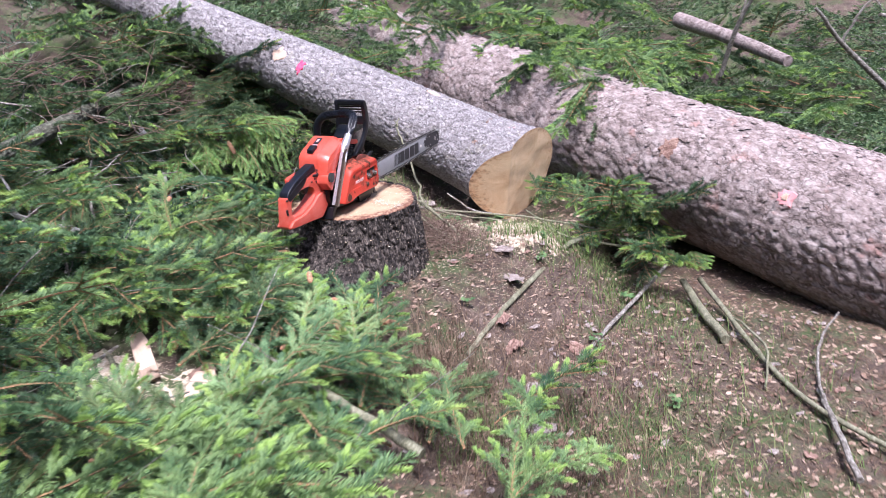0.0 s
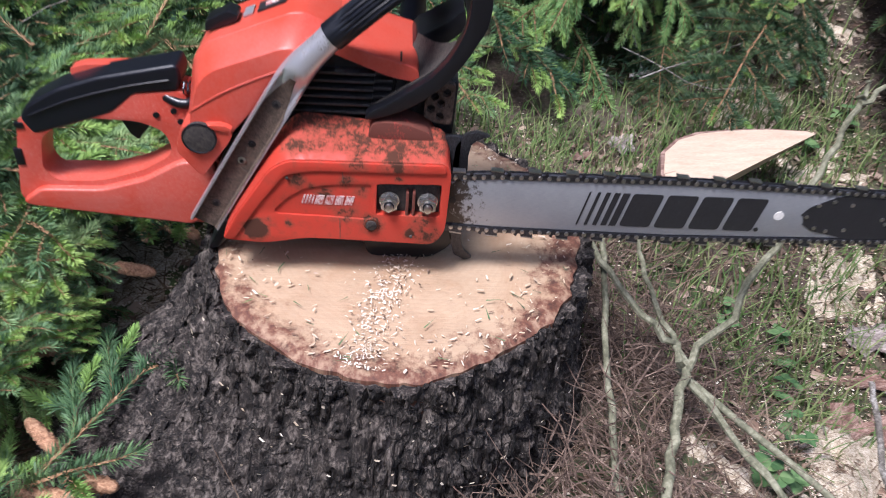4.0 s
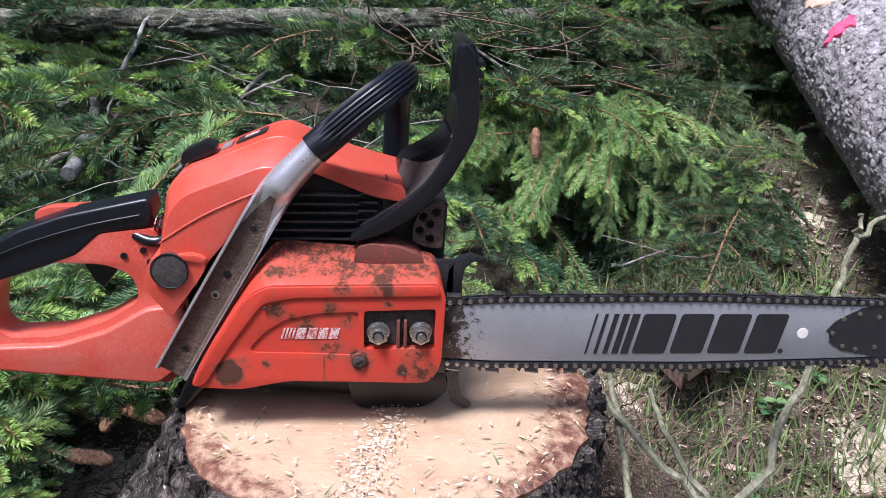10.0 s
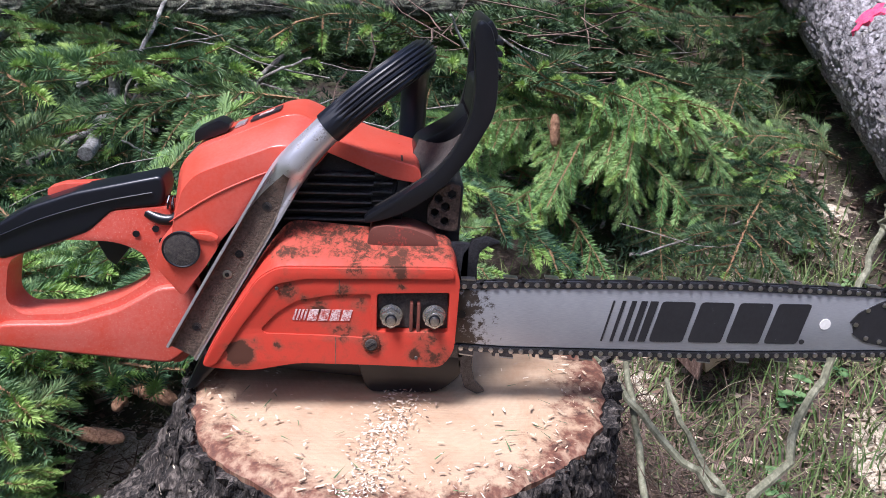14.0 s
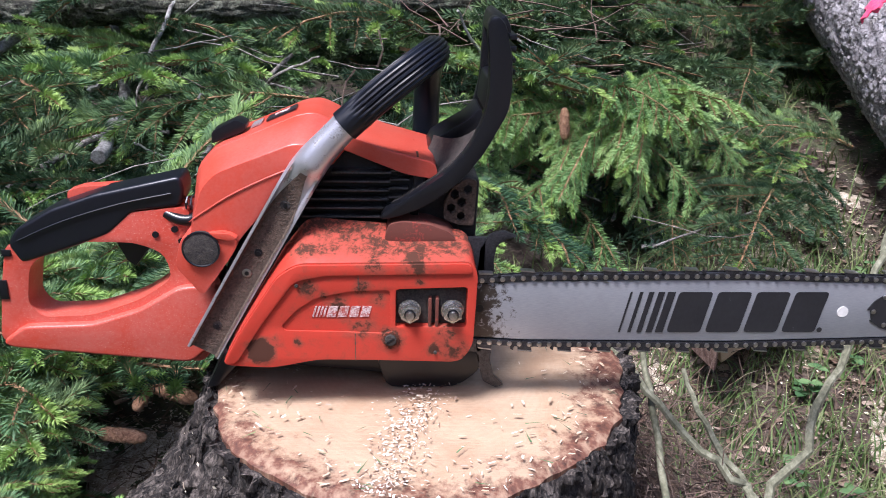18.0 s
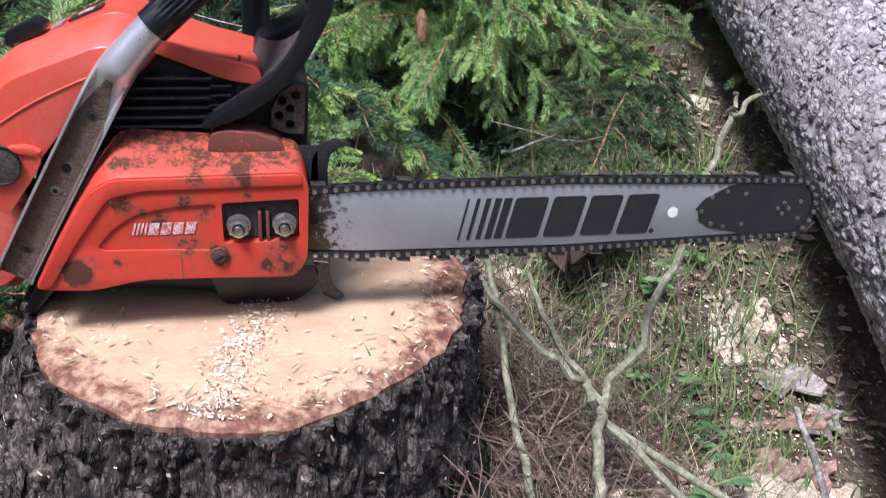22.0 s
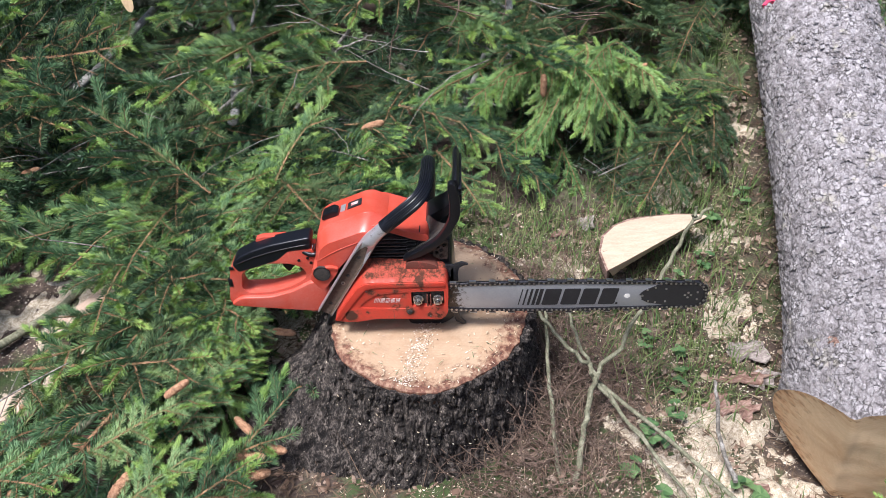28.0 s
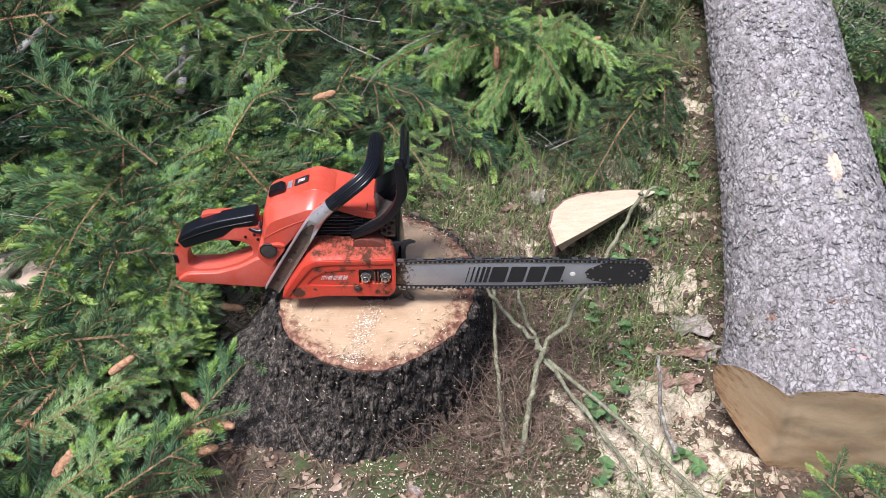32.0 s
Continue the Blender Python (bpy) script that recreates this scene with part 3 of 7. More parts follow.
def make_stump():
    base = empty("tree_stump", (SX, SY, 0), "freshly cut spruce stump with dark furrowed bark and flared roots", "tree stump")
    na, nh = 480, 110
    verts, faces = [], []
    for j in range(nh + 1):
        h = j / nh
        z = -0.10 + (TOP + 0.10) * h
        hh = max(0.0, z / TOP)
        for i in range(na):
            a = 2 * math.pi * i / na
            r = stump_radius(a, hh)
            p = (SX + r * math.cos(a), SY + r * math.sin(a), z)
            q = (p[0] + 0.012 * wav(p, 14), p[1] + 0.012 * wav(p, 14, 5), z)
            q = (q[0] + 0.006 * wav(p, 60), q[1] + 0.006 * wav(p, 60, 5), q[2] + 0.02 * wav(p, 30, 9))
            f = plates(q, 46, 13, 0.34)
            g = plates(q, 100, 34, 0.40)
            r += 0.009 * (f - 0.75) + 0.005 * (g - 0.6) * f + 0.006 * wav(p, 9) + 0.005 * wav(p, 48) + 0.004 * wav(p, 130)
            zz = z - (0.006 * (1 - f) + 0.003 if j == nh else 0)
            verts.append((SX + r * math.cos(a), SY + r * math.sin(a), zz))
    for j in range(nh):
        for i in range(na):
            k = (i + 1) % na
            faces.append((j * na + i, j * na + k, (j + 1) * na + k, (j + 1) * na + i))
    n0 = len(verts)
    for i in range(na):
        a = 2 * math.pi * i / na
        r = stump_radius(a, 1) - 0.022
        verts.append((SX + r * math.cos(a), SY + r * math.sin(a), TOP - 0.012))
    for i in range(na):
        k = (i + 1) % na
        faces.append((nh * na + i, nh * na + k, n0 + k, n0 + i))
    finish_mesh("bark", mesh_of("bark", verts, faces), STUMP_BARK, base, 60)
    verts, faces = [(SX, SY, TOP)], []
    rings = 26
    for j in range(1, rings + 1):
        for i in range(na // 3):
            a = 2 * math.pi * i / (na // 3)
            r = (stump_radius(a, 1) - 0.009 + 0.004 * wav((math.cos(a) * 3, math.sin(a) * 3, 0), 3) + 0.005 * wav((math.cos(a), math.sin(a), 0), 14)) * j / rings
            x, y = SX + r * math.cos(a), SY + r * math.sin(a)
            z = TOP + 0.0018 * wav((x, y, 0), 16) + 0.001 * wav((x * 6, y, 0), 30) - (0.004 if j == rings else 0)
            verts.append((x, y, z))
    m = na // 3
    for i in range(m):
        faces.append((0, 1 + i, 1 + (i + 1) % m))
        for j in range(rings - 1):
            a, b = 1 + j * m, 1 + (j + 1) * m
            faces.append((a + i, b + i, b + (i + 1) % m, a + (i + 1) % m))
    low = len(verts)
    for i in range(m):
        x, y, z = verts[1 + (rings - 1) * m + i]
        verts.append((x, y, z - 0.05))
    for i in range(m):
        k = (i + 1) % m
        faces.append((1 + (rings - 1) * m + i, low + i, low + k, 1 + (rings - 1) * m + k))
    finish_mesh("cut_face", mesh_of("cut_face", verts, faces), STUMP_WOOD, base, 40, "pale sawn end grain with reddish rim")
    rng = random.Random(4)
    verts, faces = [], []
    for _ in range(260):
        a, h = rng.uniform(0, 2 * math.pi), rng.uniform(0.02, 0.985)
        r = stump_radius(a, h) + 0.001
        p = (SX + r * math.cos(a), SY + r * math.sin(a), h * TOP)
        r += 0.006 * wav(p, 9)
        w, tall = rng.uniform(0.0018, 0.0055), rng.uniform(0.004, 0.016)
        lift, turn, k = rng.uniform(-0.002, 0.003), rng.uniform(-0.35, 0.35), len(verts)
        for v in (-1, -0.2, 0.8):
            for u in (-1, 0, 1):
                uu, vv = u * rng.uniform(0.7, 1.2), v * rng.uniform(0.75, 1.15)
                rr = r + lift * (0.5 + 0.5 * turn * u) + 0.003 * (1 - u * u) * (1 - 0.5 * v * v)
                b, zz = a + (uu * w + turn * vv * tall * 0.5) / r, h * TOP + vv * tall
                zz = min(zz, TOP - 0.004)
                grow = stump_radius(b, max(0, zz / TOP)) - stump_radius(a, h)
                verts.append((SX + (rr + grow) * math.cos(b), SY + (rr + grow) * math.sin(b), zz))
        faces += [(k + q + s, k + q + s + 1, k + q + s + 4, k + q + s + 3) for q in (0, 3) for s in (0, 1)]
    tagged(finish_mesh("flaking_bark", mesh_of("flaking_bark", verts, faces), STUMP_BARK, base, 0), kind="stuff")
    verts, faces = [], []
    for _ in range(420):
        a, h = rng.uniform(0, 2 * math.pi), rng.random() ** 1.3 * 0.97
        r, ln, w, turn, k = stump_radius(a, h) + 0.007, rng.uniform(0.001, 0.0035), rng.uniform(0.0005, 0.0016), rng.uniform(0, 3.14), len(verts)
        for u, v in ((-1, -1), (1, -0.6), (0.8, 1), (-0.7, 0.8)):
            du, dv = u * ln * math.cos(turn) - v * w * math.sin(turn), u * ln * math.sin(turn) + v * w * math.cos(turn)
            b, rr = a + du / r, r + 0.3 * v * w
            verts.append((SX + rr * math.cos(b), SY + rr * math.sin(b), h * TOP + dv))
        faces.append((k, k + 1, k + 2, k + 3))
    tagged(finish_mesh("chips_on_bark", mesh_of("chips_on_bark", verts, faces), CHIPS, base, 0, "pale sawdust flecks caught in the bark"), kind="stuff")
    return base


make_stump()


# ---- felled logs ----
def make_log(label, p0, p1, r0, r1, bark, wood, face=None, scale=30, seed=0, scales=0, cut=True, na=150, nl=260, sag=0.0, butt=None, depth=0.006, flake=1.0):
    """A felled trunk with its sawn end at p0: plated bark, loose scales, and the end grain."""
    p0, p1 = Vector(p0), Vector(p1)
    length = (p1 - p0).length
    top = empty("log", p0, label, "log")
    top.matrix_basis = Matrix.Translation(p0) @ (p1 - p0).to_track_quat("Z", "Y").to_matrix().to_4x4()
    bpy.context.view_layer.update()
    rng = random.Random(seed)
    ahead = (p1 - p0).normalized()
    right = ahead.cross(Vector((0, 0, 1))).normalized()
    up = right.cross(ahead)
    right, up = (top.matrix_basis.to_3x3().inverted() @ v for v in (right, up))
    toe = math.atan2(*((top.matrix_basis.to_3x3().inverted() @ Vector(butt)).yx)) if butt else 0.0

    def surf(a, f):
        r = r0 + (r1 - r0) * f + 0.05 * r0 * wav((math.cos(a), math.sin(a), f * length * 1.2), 0.9, seed)
        if cut:
            r += 0.02 * math.exp(-f * length / 0.12)
        if butt:
            r += 0.014 * max(0.0, math.cos(a - toe)) ** 2 * math.exp(-f * length / 0.16)
        return r

    def ring_z(f, a, r):
        z = f * length
        if face:
            v = Vector((r * math.cos(a), r * math.sin(a), 0))
            z += max(0.0, 1 - f * 5) * face(v.dot(right), v.dot(up))
        return z

    verts, faces = [], []
    for j in range(nl + 1):
        f = (j / nl) ** 1.35
        for i in range(na):
            a = 2 * math.pi * i / na
            r = surf(a, f)
            p = (r * math.cos(a), r * math.sin(a), f * length)
            q = (p[0] + 0.008 * wav(p, 20), p[1] + 0.008 * wav(p, 20, 4), p[2] + 0.01 * wav(p, 20, 8) + seed)
            r += depth * (plates(q, scale * 1.1, scale * 0.8, 0.3) - 0.6) + 0.003 * wav(p, 60) + 0.004 * wav(p, 12)
            verts.append((r * math.cos(a), r * math.sin(a), ring_z(f, a, r) + sag * f * f))
    for j in range(nl):
        for i in range(na):
            k = (i + 1) % na
            faces.append((j * na + i, j * na + k, (j + 1) * na + k, (j + 1) * na + i))
    ob = finish_mesh("bark", mesh_of("bark", verts, faces), bark, top, 60)
    ob.matrix_parent_inverse = Matrix()
    verts, faces = [(0, 0, ring_z(0, 0, 0) - 0.003)], []
    rings = 28
    for j in range(1, rings + 1):
        for i in range(na):
            a = 2 * math.pi * i / na
            r = (surf(a, 0) + 0.006) * j / rings
            verts.append((r * math.cos(a), r * math.sin(a), ring_z(0, a, r) - 0.003 + 0.003 * wav((r * math.cos(a), r * math.sin(a), 0), 14, seed)))
    for i in range(na):
        faces.append((0, 1 + (i + 1) % na, 1 + i))
        for j in range(rings - 1):
            a, b = 1 + j * na, 1 + (j + 1) * na
            faces.append((a + i, a + (i + 1) % na, b + (i + 1) % na, b + i))
    ob = finish_mesh("cut_end", mesh_of("cut_end", verts, faces), wood, top, 40, "sawn end grain")
    ob.matrix_parent_inverse = Matrix()
    if scales:
        verts, faces = [], []
        for _ in range(scales):
            a, f = rng.uniform(0, 2 * math.pi), 0.012 + rng.uniform(0, 1) ** 1.3 * 0.8
            r = surf(a, f) + 0.0015
            w, h = flake * rng.uniform(0.004, 0.009), flake * rng.uniform(0.003, 0.007)
            da, k = w / r, len(verts)
            lift, turn = flake * rng.uniform(0.0008, 0.0030), rng.uniform(-0.5, 0.5)
            for v in (-1, -0.3, 0.7):
                for u in (-1, 0, 1):
                    uu = u * (1 if v > -1 else 0.6) * rng.uniform(0.75, 1.15)
                    vv = v * rng.uniform(0.8, 1.1) + turn * u * 0.6
                    rr = r + lift * (v + 1) * 0.55 + 0.0015 * (1 - u * u)
                    verts.append((rr * math.cos(a + uu * da), rr * math.sin(a + uu * da), ring_z(f, a, r) + vv * h))
            faces += [(k + q + s, k + q + s + 1, k + q + s + 4, k + q + s + 3) for q in (0, 3) for s in (0, 1)]
        ob = finish_mesh("flaking_bark", mesh_of("flaking_bark", verts, faces), bark, top, 0)
        ob.matrix_parent_inverse = Matrix()
        tagged(ob, kind="stuff")
    return top


def felling_cut(x, y):
    """How far into the log the saw cut lies: a slightly leaning face, and the notch on its lower side."""
    a, b = 0.022 + 0.06 * y - 0.13 * x, 0.125 - 1.2 * (0.187 + x) - 0.15 * y
    k = min(1.0, max(0.0, 0.5 + (b - a) / 0.03))
    return a + (b - a) * k - 0.0075 * k * (1 - k)


LOG1 = make_log("grey scaly spruce log with a notched sawn end beside the stump", (0.890, -0.20, 0.0885), (1.140, 2.714, 1.109), 0.178, 0.090, LOG_BARK, LOG_WOOD, felling_cut, 42, 1, 9000, butt=(-0.8, 0, -0.6))
LOG2 = make_log("thick pinkish spruce log with flaking bark", (0.642, -2.0, -0.158), (2.75, 1.90, 0.393), 0.300, 0.258, PINK_BARK, LOG_WOOD, None, 17, 5, 2600, cut=False, na=220, nl=420, depth=0.007, flake=2.0)
MOSSY = make_log("mossy lichened log lying behind the brush", (-0.865, 1.14, 0.482), (0.62, 1.68, 0.50), 0.034, 0.030, MOSS_BARK, LOG_WOOD, lambda x, y: 0.42 * x, 60, 9, 0, cut=False, na=60, nl=120)


# ---- unseen ring added round the place, to hold back the low sky ----
def make_sky_screen():
    verts, faces = [], []
    n = 160
    for i in range(n):
        a = 2 * math.pi * i / n
        r = 15 + 1.2 * wav((math.cos(a) * 4, math.sin(a) * 4, 0), 1.5)
        # higher behind and lower in front, to set how much sky reaches the fronts
        top = 11 + 5 * math.sin(a) + 3 * wav((math.cos(a) * 9, math.sin(a) * 9, 3), 1.7)
        for q in range(6):
            verts.append(((r + 0.5 * wav((a * 9, q, 0), 2)) * math.cos(a), r * math.sin(a), -1 + (top + 1) * q / 5))
    for i in range(n):
        k = (i + 1) % n
        faces += [(i * 6 + q, k * 6 + q, k * 6 + q + 1, i * 6 + q + 1) for q in range(5)]
    tagged(finish_mesh("backdrop", mesh_of("backdrop", verts, faces), SKY_SCREEN, None, 180), "unseen ring added to hold back low sky light, coloured like dark forest", "forest", kind="structure")


make_sky_screen()


# ---- spruce branches ----
def twig(rng, p, d, length, out, dens, droop=0.35, shoot=0.0, nlen=0.0145, stem_r=0.0015, thick=0.0008):
    """One needled twig from p along d: adds to out["stem"], out["needle"] and out["shoot"], and returns its line."""
    steps = 5
    line, dirs = [np.array(p)], []
    d = np.array(d) / np.linalg.norm(d)
    for _ in range(steps):
        d = d + np.array([rng.gauss(0, 0.09), rng.gauss(0, 0.09), rng.gauss(0, 0.06) - droop * length / steps])
        d = d / np.linalg.norm(d)
        dirs.append(d)
        line.append(line[-1] + d * length / steps)
    out["stem"].append((line, [stem_r * (1 - 0.55 * k / steps) for k in range(steps + 1)]))
    line = np.array(line)
    dirs = np.array(dirs + [dirs[-1]])
    gen = np.random.RandomState(rng.randrange(1 << 30))
    tip = min(0.7, shoot * 0.042 / length) if shoot else 0
    for kind, lo, hi, density, ln in (("needle", 0.0, 1 - tip * 0.8, dens, nlen), ("shoot", 1 - tip, 1.0, dens * 1.5, nlen * 0.72)):
        n = int((hi - lo) * length * density)
        if n < 2:
            continue
        s = lo + (hi - lo) * (np.arange(n) + gen.rand(n)) / n
        idx = np.minimum((s * steps).astype(int), steps - 1)
        fr = (s * steps - idx)[:, None]
        pos = line[idx] * (1 - fr) + line[idx + 1] * fr
        ax = dirs[idx]
        up = np.array([0, 0, 1.0])
        side = np.cross(ax, up)
        side /= np.linalg.norm(side, axis=1)[:, None] + 1e-9
        top = np.cross(side, ax)
        phi = np.arange(n) * 2.39996 + gen.randn(n) * 0.08
        phi = np.where((np.sin(phi) < -0.2) & (gen.rand(n) < 0.8), -phi, phi)[:, None]
        end = np.clip((1 - s) * length / 0.016, 0, 1)
        lean = np.radians(20 + 34 * end + gen.randn(n) * 5)[:, None]
        way = np.cos(lean) * ax + np.sin(lean) * (np.cos(phi) * side + np.sin(phi) * top)
        ln_n = (ln * (0.86 + 0.22 * gen.rand(n)) * np.minimum(1, 0.55 + s * length / 0.03))[:, None]
        across = np.cross(way, gen.randn(n, 3))
        across /= np.linalg.norm(across, axis=1)[:, None] + 1e-9
        mid = pos + way * ln_n * 0.5
        out[kind].append(np.stack([pos, mid + across * thick, pos + way * ln_n, mid - across * thick], 1))
    return line


def stems_mesh(name, stems, sides=5):
    verts, faces = [], []
    for line, radii in stems:
        k = len(verts)
        up = np.array([0.1, 0.3, 0.95])
        for i, p in enumerate(line):
            d = np.array(line[min(i + 1, len(line) - 1)]) - np.array(line[max(i - 1, 0)])
            d /= np.linalg.norm(d) + 1e-9
            u = np.cross(d, up)
            u /= np.linalg.norm(u) + 1e-9
            v = np.cross(u, d)
            for j in range(sides):
                a = 2 * math.pi * j / sides
                verts.append(tuple(np.array(p) + radii[i] * (math.cos(a) * u + math.sin(a) * v)))
        for i in range(len(line) - 1):
            for j in range(sides):
                m = (j + 1) % sides
                faces.append((k + i * sides + j, k + i * sides + m, k + (i + 1) * sides + m, k + (i + 1) * sides + j))
        faces.append(tuple(k + j for j in range(sides))[::-1])
        faces.append(tuple(k + (len(line) - 1) * sides + j for j in range(sides)))
    return mesh_of(name, verts, faces)


def needles_mesh(name, chunks):
    quads = np.concatenate(chunks) if chunks else np.zeros((0, 4, 3))
    n = len(quads)
    me = bpy.data.meshes.new(name)
    me.vertices.add(4 * n)
    me.vertices.foreach_set("co", quads.reshape(-1))
    me.loops.add(4 * n)
    me.loops.foreach_set("vertex_index", np.arange(4 * n))
    me.polygons.add(n)
    me.polygons.foreach_set("loop_start", np.arange(0, 4 * n, 4))
    me.update(calc_edges=True)
    return me


def frond_parts(seed, length, dens=2300, shoot=0.5, droop=0.35, spread=0.34, nlen=0.0190, gap=0.060, thick=0.00085, hang=0.0):
    """A spray of spruce along +x: a stem, blunt side twigs in pairs, and on the longer ones a few twigs of their own."""
    rng = random.Random(seed)
    out = {"stem": [], "needle": [], "shoot": []}
    line = twig(rng, (0, 0, 0), (1, 0, 0.12), length, out, dens * 0.7, droop, 1.0 if rng.random() < shoot else 0, nlen, 0.0042, thick)
    n = int(length / gap)
    for i in range(n):
        f = 0.12 + 0.86 * (i + rng.uniform(-0.2, 0.2)) / n
        k = min(4, int(f * 5))
        at = line[k] + (line[k + 1] - line[k]) * (f * 5 - k)
        ax = line[k + 1] - line[k]
        ax /= np.linalg.norm(ax)
        for s in (-1, 1):
            if rng.random() < 0.12:
                continue
            ang = radians(rng.uniform(42, 56))
            d = ax * math.cos(ang) + np.array([-ax[1], ax[0], 0]) * s * math.sin(ang) + np.array([0, 0, rng.uniform(-0.15, 0.2) - hang])
            tl = spread * length * (1 - 0.66 * f) * rng.uniform(0.65, 1.1) + 0.028
            sub = twig(rng, at, d, tl, out, dens, droop * 1.3, 1.0 if rng.random() < shoot else 0, nlen, 0.0027, thick)
            for g, ss in ((0.36, 1), (0.40, -1), (0.66, -1), (0.68, 1)):
                if (1 - g) * tl < 0.05 or rng.random() < 0.3:
                    continue
                kk = min(4, int(g * 5))
                at2 = sub[kk] + (sub[kk + 1] - sub[kk]) * (g * 5 - kk)
                a2 = sub[kk + 1] - sub[kk]
                a2 /= np.linalg.norm(a2)
                d2 = a2 * 0.70 + np.array([-a2[1], a2[0], 0]) * ss * 0.70 + np.array([0, 0, rng.uniform(-0.1, 0.15) - hang])
                twig(rng, at2, d2, (1 - g) * tl * 0.6 * rng.uniform(0.8, 1.1) + 0.018, out, dens, droop * 1.4, 1.0 if rng.random() < shoot else 0, nlen * 0.94, 0.0020, thick)
    return out


BRANCH_LABEL = "cut green spruce branch with bright young tips"


def make_frond(seed, length, needle=NEEDLE, label=BRANCH_LABEL, **kw):
    out = frond_parts(seed, length, **kw)
    top = empty("spruce_branch", (0, 0, 0), label, "branch", "cut spruce branches")
    finish_mesh("stem", stems_mesh("stem", out["stem"], 3), STEM, top, 60)
    finish_mesh("needles", needles_mesh("needles", out["needle"]), needle, top, 0)["kind"] = "stuff"
    if out["shoot"]:
        finish_mesh("young_growth", needles_mesh("young_growth", out["shoot"]), SHOOT, top, 0, "bright yellow-green young shoots")["kind"] = "stuff"
    return top


FROND_SPECS = [(11, 0.34, 0.75, 0.5), (12, 0.42, 0.55, 0.9), (13, 0.50, 0.5, 0.6), (14, 0.30, 0.8, 1.6), (15, 0.46, 0.45, 2.2)]
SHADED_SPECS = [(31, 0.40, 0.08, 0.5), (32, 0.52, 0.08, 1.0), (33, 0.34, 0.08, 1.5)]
FRONDS = [make_frond(seed, ln, shoot=sh, droop=dr) for seed, ln, sh, dr in FROND_SPECS]
SHADED = [make_frond(seed, ln, NEEDLE_SHADED, "cut dark green spruce branch in the pile", shoot=sh, droop=dr) for seed, ln, sh, dr in SHADED_SPECS]
BRIGHT = [make_frond(51 + k, ln, NEEDLE_BRIGHT, "bright yellow-green spruce branch with soft young tips", shoot=0.6, droop=dr, hang=hang) for k, (ln, dr, hang) in enumerate(((0.36, 1.6, 0.5), (0.42, 2.6, 0.9), (0.32, 0.9, 0.2)))]
# sprigs and sprays in the lightened needles, for the well-lit left side
SPRIGS = [make_frond(61 + k, ln, NEEDLE_LIT, shoot=sh, droop=0.3, spread=0.30, nlen=0.0175, gap=0.055) for k, (ln, sh) in enumerate(((0.20, 0.0), (0.17, 0.15), (0.16, 1.0)))]
LIT_FRONDS = [make_frond(71 + k, ln, NEEDLE_LIT, shoot=0.6, droop=0.6) for k, ln in enumerate((0.36, 0.42))]
USED = set()
FAR = []


def put_branch(proto, at, heading, pitch=0.0, roll=0.0, size=1.0):
    tip = 0.30 * size
    if in_gap(at[0] + tip * math.cos(radians(heading)), at[1] + tip * math.sin(radians(heading))):
        return None
    m = pose(*at, 0, 0, heading) @ pose(0, 0, 0, roll, -pitch, 0) @ Matrix.Scale(size, 4)
    if at[1] > 1.45 or at[0] > 1.15 or at[0] < -1.4 or at[0] + at[1] < -1.55:
        FAR.append((proto, m))
        return None
    if proto.name not in USED:
        USED.add(proto.name)
        proto.matrix_basis = m
        return proto
    return copy_thing(proto, m)


def log1_left(y):
    return 0.715 + 0.11 * (y + 0.1)


def pile_z(x, y):
    """Top of the heap of branches over the ground; zero where the ground lies open."""
    edge = 0.62 + max(0.0, log1_left(y) - 0.70) * smooth(1.15, 1.6, y)
    back = smooth(0.30, 1.05, y - 0.1 * math.sin(5 * x)) * smooth(edge, edge - 0.22, x)
    left = smooth(-0.38, -0.62, x) * smooth(-0.75, -0.35, y)
    h = 0.26 * back + 0.10 * left + 0.16 * smooth(1.3, 2.3, y) * smooth(edge + 0.1, edge - 0.3, x)
    return h


def in_gap(x, y):
    """The places inside the heap that lie open."""
    return -1.00 < x < -0.67 and 0.06 < y < 0.42


rng = random.Random(77)
count = 0
while count < 250:
    x, y = rng.uniform(-2.2, 1.0), rng.uniform(-0.6, 2.9)
    h = pile_z(x, y)
    if h < 0.05 or (x > -0.62 and y < 0.28) or (x > -0.36 and y < 0.66) or in_gap(x, y) or (x > 0.08 and y < 1.2) or rng.random() < 0.35 * smooth(1.6, 2.6, y):
        continue
    # shade-coloured sprays come more often to the back and the left
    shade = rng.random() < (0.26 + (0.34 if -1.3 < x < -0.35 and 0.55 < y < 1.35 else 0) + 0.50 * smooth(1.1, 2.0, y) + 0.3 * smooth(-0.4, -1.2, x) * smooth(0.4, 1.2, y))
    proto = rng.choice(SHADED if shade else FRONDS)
    z = ground_z(x, y) + h * rng.uniform(0.30, 0.98) * (0.35 if math.hypot(x + 0.56, y - 0.95) < 0.33 or math.hypot(x + 0.95, y - 0.95) < 0.22 else 1) + 0.03
    put_branch(proto, (x, y, z), rng.gauss(-90, 70), rng.uniform(-12, 22), rng.uniform(-35, 35), rng.uniform(0.85, 1.25))
    count += 1
